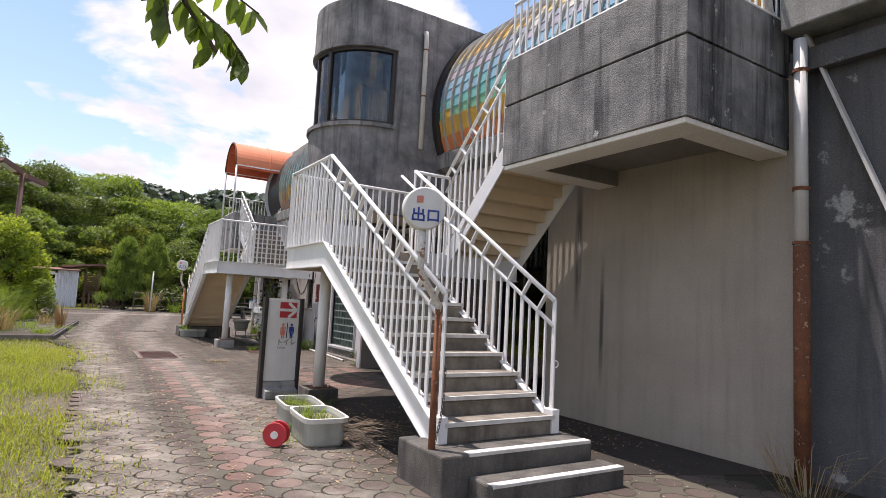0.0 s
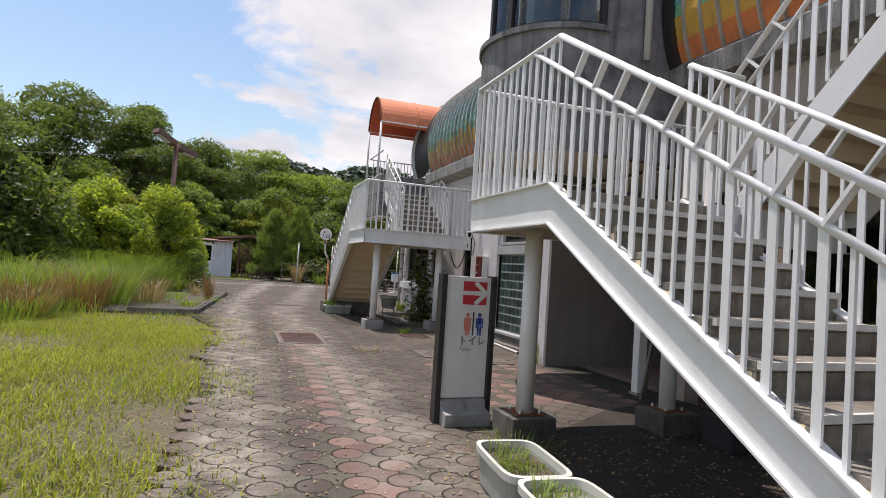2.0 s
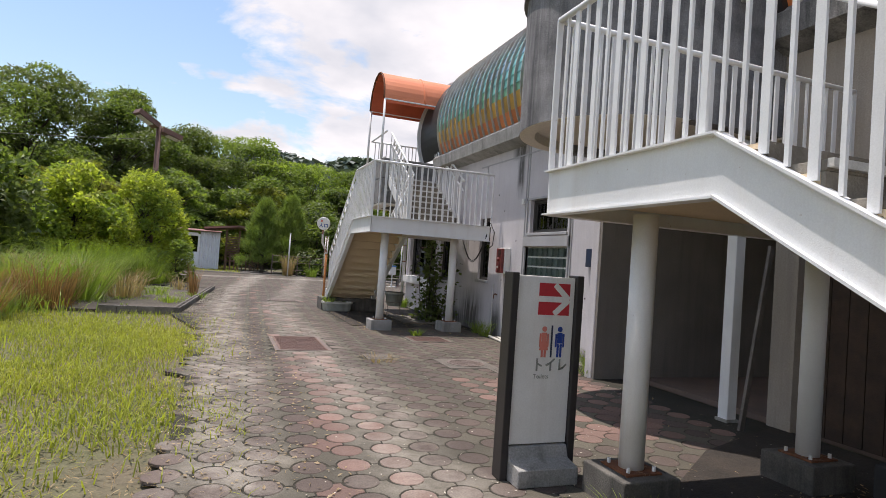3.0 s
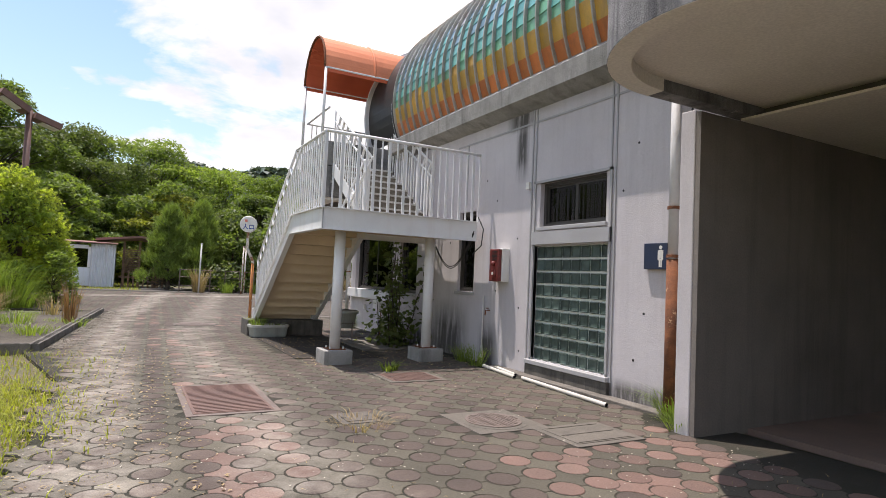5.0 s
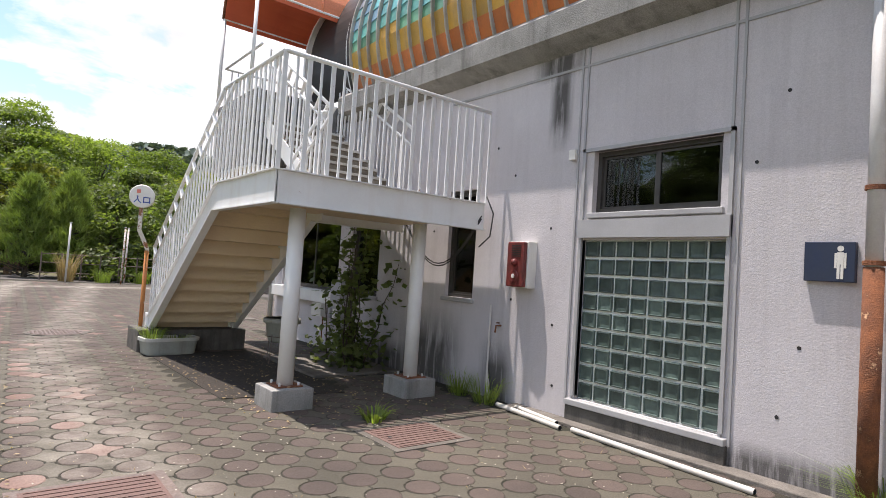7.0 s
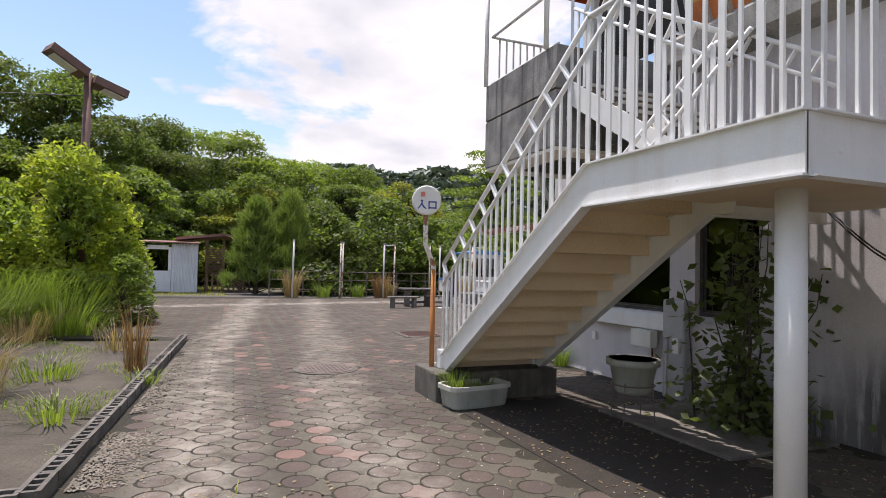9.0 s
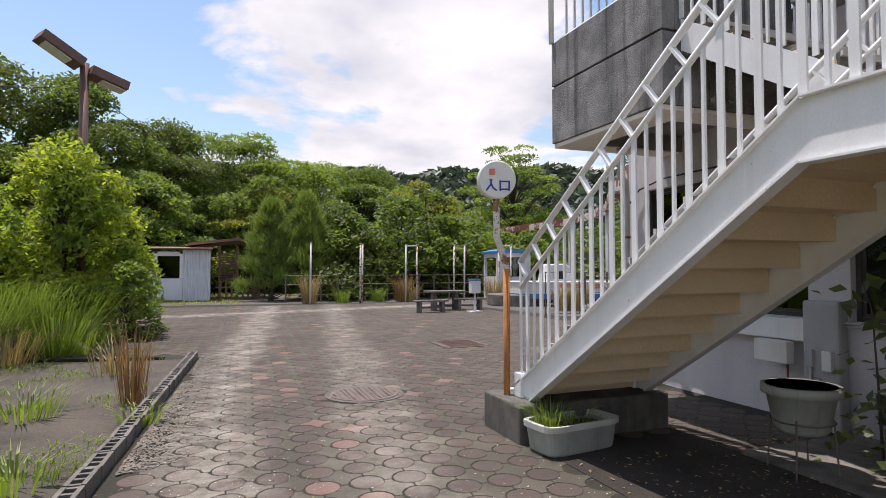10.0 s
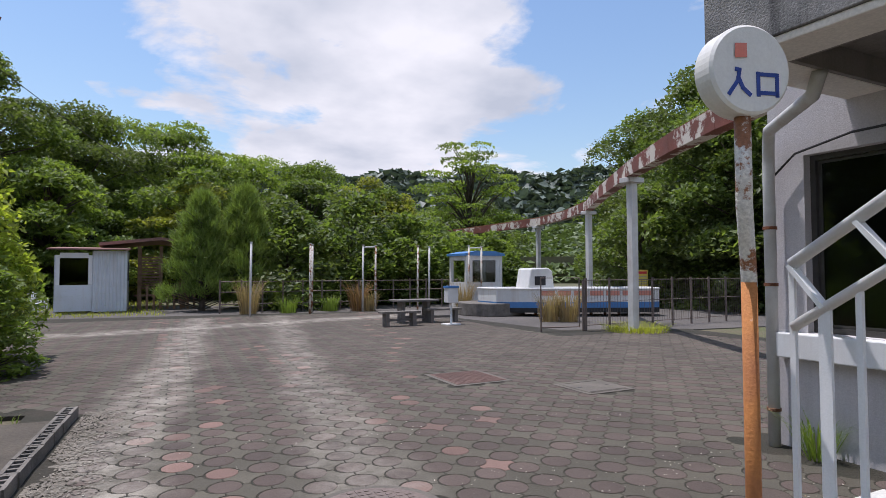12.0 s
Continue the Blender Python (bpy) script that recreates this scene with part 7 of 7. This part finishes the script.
for x, y, m, h in ((4.0, 45.5, "straw", 1.4), (5.6, 45.6, "reed", 0.7), (8.6, 45.4, "rustreed", 1.3), (9.0, 45.2, "straw", 0.9), (12.3, 42.6, "straw", 1.4), (12.7, 37.2, "straw", 1.0), (13.2, 36.8, "straw", 1.1), (7.5, 46, "reed", 0.7)):
    k += 1
    tuft((x, y, -0.03), 260, h, 0.35, M[m], 0.35, 0.02, 60 + k, "reed_clump", "clump of dry upright reeds by the posts" if m != "reed" else "clump of green grass by the posts", "grass")
tuft((12.7, 33.2, -0.03), 900, 0.3, 0.9, M["lawn"], 0.8, 0.012, 101, "grass_patch", "grass round the monorail column foot", "grass")
tuft((WX - 0.25, 13.05, 0), 160, 0.42, 0.13, M["reed"], 1.1, 0.009, 102)
tuft((WX - 0.55, 12.75, 0), 70, 0.2, 0.1, M["reed"], 1.1, 0.008, 103)
tuft((5.6, 17.15, 0), 120, 0.42, 0.14, M["reed"], 0.9, 0.007, 104)
tuft((5.65, 17.7, 0), 120, 0.38, 0.14, M["reed"], 0.9, 0.007, 105)
tuft((3.9, 17.0, 0), 60, 0.16, 0.12, M["leaf_lite"], 1.2, 0.02, 106)
tuft((1.55, 6.25, 0), 130, 0.16, 0.25, M["reed"], 1.0, 0.007, 107)
tuft((2.4, 7.9, 0), 160, 0.2, 0.3, M["reed"], 1.0, 0.007, 108)
tuft((5.75, 24.1, 0), 120, 0.45, 0.12, M["reed"], 0.7, 0.01, 109)
tuft((2.3, 14.0, 0), 120, 0.12, 0.3, M["straw"], 1.4, 0.006, 110, "dry_grass", "dry grass scraps on the paving")
tuft((5.3, 2.5, 0), 60, 0.7, 0.25, M["straw"], 1.2, 0.008, 111, "dry_grass", "dry bent grass stalks by the wall")

# climbing plant under the stair
vn = thing("climbing_plant", (5.35, 20.1, 0), "dark climbing plant with round leaves under the stairs", "plant")
gv_ = random.Random(8)
bm = bmesh.new()
cent = []
for k in range(11):
    p = Vector((5.35 + gv_.uniform(-0.25, 0.25), 20.1 + gv_.uniform(-0.4, 0.4), 0.0))
    q = p + Vector((gv_.uniform(-0.35, 0.35), gv_.uniform(-0.4, 0.3), gv_.uniform(1.5, 2.45)))
    pts = [p.lerp(q, j / 5) + Vector((gv_.uniform(-0.06, 0.06), gv_.uniform(-0.06, 0.06), 0)) for j in range(6)]
    tube(pts, [0.014, 0.012, 0.01, 0.008, 0.006, 0.004], 5, bm)
    for j in range(60):
        f = gv_.random()
        c_ = p.lerp(q, f) + Vector((gv_.gauss(0, 0.13), gv_.gauss(0, 0.13), gv_.gauss(0, 0.08)))
        cent.append(c_)
for k in range(300):
    cent.append(Vector((5.25 + gv_.gauss(0, 0.24), 20.0 + gv_.gauss(0, 0.4), abs(gv_.gauss(0.25, 0.25)))))
part("stem", bm, M["bark"], vn)
v, f = leaf_cloud([tuple(c_) for c_ in cent], 0.062, 0.3, 0.8, 77)
raw("leaves", v, f, M["leaf_dark"], vn)

# tree behind the start, one limb of which hangs into view
br = thing("overhanging_tree", (-3.2, 0.2, 0), "broadleaf tree with a low twig hanging over the path", "tree")
bm = tube([(-3.2, 0.2, -0.1), (-3.15, 0.25, 1.5), (-3.1, 0.3, 3.0), (-3.2, 0.2, 4.6)], [0.14, 0.12, 0.1, 0.05], 10)
tw_pts = [[(-3.1, 0.3, 2.9), (-1.6, 1.3, 3.0), (-0.75, 1.6, 2.78), (-0.42, 1.6, 2.56), (-0.30, 1.6, 2.40)], [(-0.75, 1.6, 2.78), (-0.47, 1.62, 2.55), (-0.44, 1.6, 2.42)], [(-0.75, 1.6, 2.78), (-0.3, 1.65, 2.66), (-0.16, 1.66, 2.60)], [(-0.42, 1.6, 2.56), (-0.27, 1.58, 2.46), (-0.2, 1.58, 2.38)], [(-1.6, 1.3, 3.0), (-1.0, 1.7, 2.7), (-0.93, 1.75, 2.58)],
          [(-3.1, 0.3, 2.9), (-2.2, 2.2, 3.35), (-1.5, 3.5, 3.15), (-1.28, 3.72, 2.7), (-1.23, 3.78, 2.3)], [(-1.5, 3.5, 3.15), (-1.2, 3.9, 2.75), (-1.16, 3.95, 2.45)], [(-1.5, 3.5, 3.15), (-1.42, 3.8, 2.6), (-1.37, 3.85, 2.2)]]
lf = bmesh.new()
pr = [(0, 0), (0.018, 0.02), (0.024, 0.045), (0.018, 0.075), (0.0, 0.1), (-0.018, 0.075), (-0.024, 0.045), (-0.018, 0.02)]
vs = [lf.verts.new((x, y, -0.25 * abs(x))) for x, y in pr]
mid = lf.verts.new((0, 0.05, 0.004))
for i in range(8):
    lf.faces.new((vs[i], vs[(i + 1) % 8], mid))
lm = bpy.data.meshes.new("leaf")
lf.to_mesh(lm)
lf.free()
lms = []
for nm in ("leaf_lite", "leaf"):
    lms.append(lm.copy())
    lms[-1].materials.append(M[nm])
gb_ = random.Random(3)
for pi, pts in enumerate(tw_pts):
    tube(pts, [0.03 - 0.006 * i if pi in (0, 5) else 0.006 - 0.0015 * i for i in range(len(pts))], 5, bm)
    for k in range(22 if pi == 0 else (38 if pi > 4 else 14)):
        i = gb_.randrange(1 if pi == 0 else (2 if pi == 5 else 0), len(pts) - 1)
        p = Vector(pts[i]).lerp(Vector(pts[i + 1]), gb_.random())
        ob = link("leaf", lms[0 if k % 3 == 0 else 1], None, br)
        ob.matrix_basis = Matrix.Translation(p) @ Euler((gb_.uniform(-2.2, -0.9), gb_.uniform(-0.6, 0.6), gb_.uniform(0, 6.3))).to_matrix().to_4x4()
part("trunk", bm, M["bark"], br)
v, f = leaf_cloud(blob_points([(-3.2, -0.4, 4.6, 1.3, 1.2, 0.8), (-3.9, 0.0, 4.2, 1.0, 1.0, 0.6)], 2500, 91), 0.06, 0.6, 0.5, 91)
raw("crown", v, f, M["leaf"], br)

# lawn
n = 120000
xs, ys = G.uniform(-9.5, 0.25, n), G.uniform(3.0, 20.0, n)
dens = np.array([noise.noise((x * 0.5, y * 0.5, 0.0)) for x, y in zip(xs, ys)])
edge = np.clip((0.15 + 0.5 * dens - xs) / 1.5, 0, 1) * np.clip((20.0 - ys) / 3.0 + 0.1, 0, 1)
keep = (G.uniform(0, 1, n) < edge * (0.7 + 1.3 * dens) + 0.015) 
v, f = blades(xs[keep], ys[keep], np.full(keep.sum(), -0.06), 0.15, 0.012, 0.9, 7)
tagged(raw("lawn", v, f, M["lawn"]), "sunlit yellow-green grass beside the path", "grass", kind="stuff")
# rough growth between the lawn and the trees, in patches of uneven height
for key, n, seed, tall, bias, lab in (("reed", 26000, 17, 0.75, 0.0, "rough tall green grass below the trees"), ("lawn", 16000, 18, 0.55, 7.0, "yellow-green rough grass in patches"), ("rustreed", 7000, 19, 0.8, 13.0, "dry rust-brown reeds in the rough grass")):
    xs, ys = G.uniform(-26, -2.2, n), G.uniform(13, 33, n)
    dn = np.array([noise.noise((x * 0.45, y * 0.45, bias)) + 0.5 * noise.noise((x * 1.3, y * 1.3, bias)) for x, y in zip(xs, ys)])
    far_in = np.clip((-2.6 - 0.75 * np.maximum(0, 19 - ys) - xs) / 1.5, 0, 1) * np.where(ys > 20.5, np.clip((-3.2 - xs) / 1.5, 0, 1), 1.0)
    keep = (dn > -0.05 if key != "rustreed" else dn > 0.15) & (G.uniform(0, 1, n) < far_in)
    v, f = blades(xs[keep], ys[keep], np.full(keep.sum(), -0.06), tall * np.clip(0.35 + 1.3 * dn[keep], 0.2, 1.4), 0.022, 0.75, seed)
    tagged(raw("rough_grass", v, f, M[key]), lab, "grass", kind="stuff")
n = 9000
xs, ys = G.uniform(-45, -26, n), G.uniform(2, 45, n)
v, f = blades(xs, ys, np.full(n, -0.06), 0.45, 0.03, 0.7, 20)
tagged(raw("outer_grass", v, f, M["reed"]), "rough grass at the wood's edge", "grass", kind="stuff")
n = 9000
xs, ys = G.uniform(13.4, 24, n), G.uniform(5, 17, n)
v, f = blades(xs, ys, np.full(n, -0.06), 0.14, 0.014, 0.8, 29)
tagged(raw("back_lawn", v, f, M["lawn"]), "sunlit lawn behind the passage", "grass", kind="stuff")
tree((22, 12.5, -0.05), 5.0, 2.6, "dense green shrub behind the building", ("leaf_lite", "leaf"), 9000, 0.12, 95, 5, 0.10, "shrub", 0.7, 0.05, 0.4, "shrub")
n = 30000
xs, ys = G.uniform(-1.2, 5.5, n), G.uniform(3, 24, n)
dw = np.array([noise.noise((x * 0.9, y * 0.9, 9.0)) for x, y in zip(xs, ys)])
keep = G.uniform(0, 1, n) < 0.02 + np.clip(dw, 0, 1) * 0.1 + (0.5 + dw) * np.clip((0.9 - xs) / 1.6, 0, 1)
v, f = blades(xs[keep], ys[keep], np.full(keep.sum(), -0.02), 0.05, 0.006, 1.5, 27)
tagged(raw("weeds", v, f, M["straw"]), "dry scraps and weeds in the paving joints", "weeds", kind="stuff")
n = 15000
xs, ys = G.uniform(-12, -0.9, n), G.uniform(20.3, 29, n)
dw = np.array([noise.noise((x * 0.8, y * 0.8, 5.0)) for x, y in zip(xs, ys)])
keep = dw > 0.05
v, f = blades(xs[keep], ys[keep], np.full(keep.sum(), 0.0), 0.11, 0.012, 1.2, 28)
tagged(raw("bed_weeds", v, f, M["reed"]), "low green weeds in the bed", "weeds", kind="stuff")
n = 9000
ts = G.uniform(0, 1, n)
xs = -0.9 + 0.62 * ts + np.abs(G.normal(size=n)) * 0.22
ys = 20.3 + 8.8 * ts
dw = np.array([noise.noise((x * 0.7, y * 0.7, 15.0)) for x, y in zip(xs, ys)])
keep = dw + 0.25 * ts > 0.05
v, f = leaf_cloud(np.column_stack([xs, ys, np.full(n, 0.008)])[keep], 0.014, 3.0, 0.8, 62)
tagged(raw("sand_grains", v, f, M["sand"]), "pale sand washed along the kerb", "sand", kind="stuff")
n = 16000
xs, ys = G.uniform(-9, 0.2, n), G.uniform(3, 20, n)
v, f = leaf_cloud(np.column_stack([xs, ys, np.full(n, -0.045) + 0.02 * G.uniform(0, 1, n)]), 0.03, 1.5, 0.18, 63)
tagged(raw("cut_straw", v, f, M["straw"]), "dry straw scraps lying in the lawn", "straw", kind="stuff")
# litter of leaves and chips under the stairs and along the edges
n = 1500
xs = np.concatenate([G.uniform(1.2, 5.7, n), G.uniform(-0.6, 0.9, n), G.uniform(2.8, 5.7, n // 2)])
ys = np.concatenate([G.uniform(4.4, 8.4, n), G.uniform(4, 20, n), G.uniform(17, 21.5, n // 2)])
v, f = leaf_cloud(np.column_stack([xs, ys, np.full(len(xs), 0.012)]), 0.02, 2.0, 0.5, 61)
tagged(raw("leaf_litter", v, f, M["straw"]), "dry leaf litter and chips on the ground", "litter", kind="stuff")
n = 5200
xs, ys = G.uniform(-0.5, 5.4, n), G.uniform(3, 27, n)
dw = np.array([noise.noise((x * 0.8, y * 0.8, 21.0)) for x, y in zip(xs, ys)])
keep = dw + 0.25 * G.uniform(-1, 1, n) > -0.02
v, f = leaf_cloud(np.column_stack([xs, ys, np.full(n, 0.009)])[keep], 0.010, 3.0, 0.6, 64)
tagged(raw("pale_chips", v, f, M["chip"]), "pale leaf and shell chips scattered over the paving", "litter", kind="stuff")
n = 14000
xs, ys = G.uniform(-30, 1, n), G.uniform(46.5, 60, n)
v, f = blades(xs, ys, np.full(n, -0.06), 0.16, 0.03, 0.8, 37)
tagged(raw("far_lawn", v, f, M["lawn"]), "sunlit lawn behind the hut", "grass", kind="stuff")

# ---- paving pieces ----
PT = 0.34
PR = 0.130
PJ = 0.013


def rim_piece(lo_pts, inset):
    """A thin piece with slightly rounded top edges, from its outline."""
    bm = bmesh.new()
    n = len(lo_pts)
    lo = [bm.verts.new((x, y, -0.024)) for x, y in lo_pts]
    mid = [bm.verts.new((x, y, -0.004)) for x, y in lo_pts]
    hi = [bm.verts.new((x * inset, y * inset, 0.0)) for x, y in lo_pts]
    for a, b_ in ((lo, mid), (mid, hi)):
        for k in range(n):
            bm.faces.new((a[k], a[(k + 1) % n], b_[(k + 1) % n], b_[k]))
    bm.faces.new(hi)
    return bm


def oct_mesh():
    """A rounded octagon."""
    return rim_piece([(PR * math.cos(radians(22.5 + 45 * k + da)), PR * math.sin(radians(22.5 + 45 * k + da))) for k in range(8) for da in (-9, 9)], 0.965)


def star_mesh():
    """The four-armed piece between four octagons: its arms meet those of the next pieces half way."""
    h, w = PT / 2 - PJ / 2, PT / 2 - PR - PJ
    pts = []
    for k in range(4):
        ca, sa = (1, 0, -1, 0)[k], (0, 1, 0, -1)[k]
        q = PT / 2 - (PR + PJ) * math.cos(radians(45))
        q2 = (PT / 2 - (PR + PJ) * math.cos(radians(20)), PT / 2 - (PR + PJ) * math.sin(radians(20)))
        for u, v in ((h, -w), (h, w), (q2[1], q2[0]), (q, q), (q2[0], q2[1])):
            pts.append((u * ca - v * sa, u * sa + v * ca))
    return rim_piece(pts, 0.97)


meshes = {}
for key, b_ in (("round", oct_mesh()), ("star", star_mesh())):
    meshes[key] = bpy.data.meshes.new("paver")
    b_.to_mesh(meshes[key])
    b_.free()
LIDS = ((0.78, 1.72, 14.8, 16.42), (2.14, 2.56, 14.06, 14.5), (3.5, 4.4, 16.0, 16.75), (3.88, 4.75, 12.62, 13.32), (4.4, 5.4, 28.48, 29.57), (5.75, 6.6, 27.13, 27.95), (3.2, 4.15, 13.25, 14.2))


def paved(x, y):
    if any(a + 0.02 < x < b - 0.02 and c + 0.02 < y < d - 0.02 for a, b, c, d in LIDS) or math.hypot(x - 1.8, y - 24.78) < 0.46:
        return False
    if y < 24.6 and x > 5.6:
        return False
    if 2.2 < x and 4.5 < y < 8.1 or 2.7 < x < 4.4 and 18.4 < y < 21.9:
        return False
    left = -0.45 + 0.45 * noise.noise((x * 1.5, y * 0.8, 3.0)) if y < 17 else (-0.3 - (y - 17) * 0.2 if y < 20 else (-0.75 + (y - 20) * 0.07 if y < 29 else -6.0))
    if y > 29:
        left = -0.2 - (y - 29) * 1.4 if y < 33 else -6.0
    right = 13.5 if y > 24.8 else 5.6
    if y > 33:
        right = 10.0
    if x < left or x > right or y > 44:
        return False
    return not (4.3 < x and 19.2 < y < 21.3) and not (y < 13.3 and x > 5.2)


def is_red(x, y, rnd):
    if y < 14.7:
        return 0.95 < x - 0.04 * (y - 16.2) < 1.64 and rnd < 0.88 or (x > 3.0 and 9.6 < y < 13.2 and rnd < 0.75)
    if 16 < y < 24:
        return 0.7 < x < 1.6 and rnd < 0.25
    if y > 24:
        return (0.3 < x < 1.3 or 2.2 < x < 3.1 or 3.0 < x - (y - 27) * 0.3 < 4.0) and rnd < 0.16
    return False


acc = {}
singles = 0
rp = random.Random(21)
geom = {k: ([tuple(v.co) for v in m.vertices], [tuple(p.vertices) for p in m.polygons]) for k, m in meshes.items()}
two = {}
for k in meshes:
    for red in (False, True):
        mm = meshes[k].copy()
        mm.materials.append(M["paver_red_one"] if red else M["paver_one"])
        two[k, red] = mm
for i in range(-29, 36):
    for j in range(8, 131):
        x, y = 2.58 + i * PT + 0.04 * (j * PT - 16.2), j * PT - 0.05
        for key, ox in (("round", 0.0), ("star", PT / 2)):
            px_, py_ = x + ox, y + ox
            if not paved(px_, py_):
                continue
            red = is_red(px_, py_, rp.random()) and (key == "round" or rp.random() < 0.35)
            tz, ang_ = rp.uniform(-0.0012, 0.0012), rp.uniform(-0.025, 0.025)
            tlx, tly = rp.uniform(-0.004, 0.004), rp.uniform(-0.004, 0.004)
            if singles < 300 and key == "round" and 0.4 < px_ < 4.6 and 8.0 < py_ < 19.5:
                singles += 1
                ob = link("paver", two[key, red], None, pavement)
                ob.matrix_basis = pose(px_, py_, tz, math.degrees(tlx), math.degrees(tly), math.degrees(ang_))
                continue
            V, Fc = acc.setdefault("paver_red" if red else ("paver" if key == "round" else "paver_link"), ([], []))
            o = len(V)
            vv, ff = geom[key]
            ca, sa = math.cos(ang_), math.sin(ang_)
            V += [(px_ + a * ca - b * sa, py_ + a * sa + b * ca, c + tz + tly * -a + tlx * b) for a, b, c in vv]
            Fc += [tuple(q + o for q in p) for p in ff]
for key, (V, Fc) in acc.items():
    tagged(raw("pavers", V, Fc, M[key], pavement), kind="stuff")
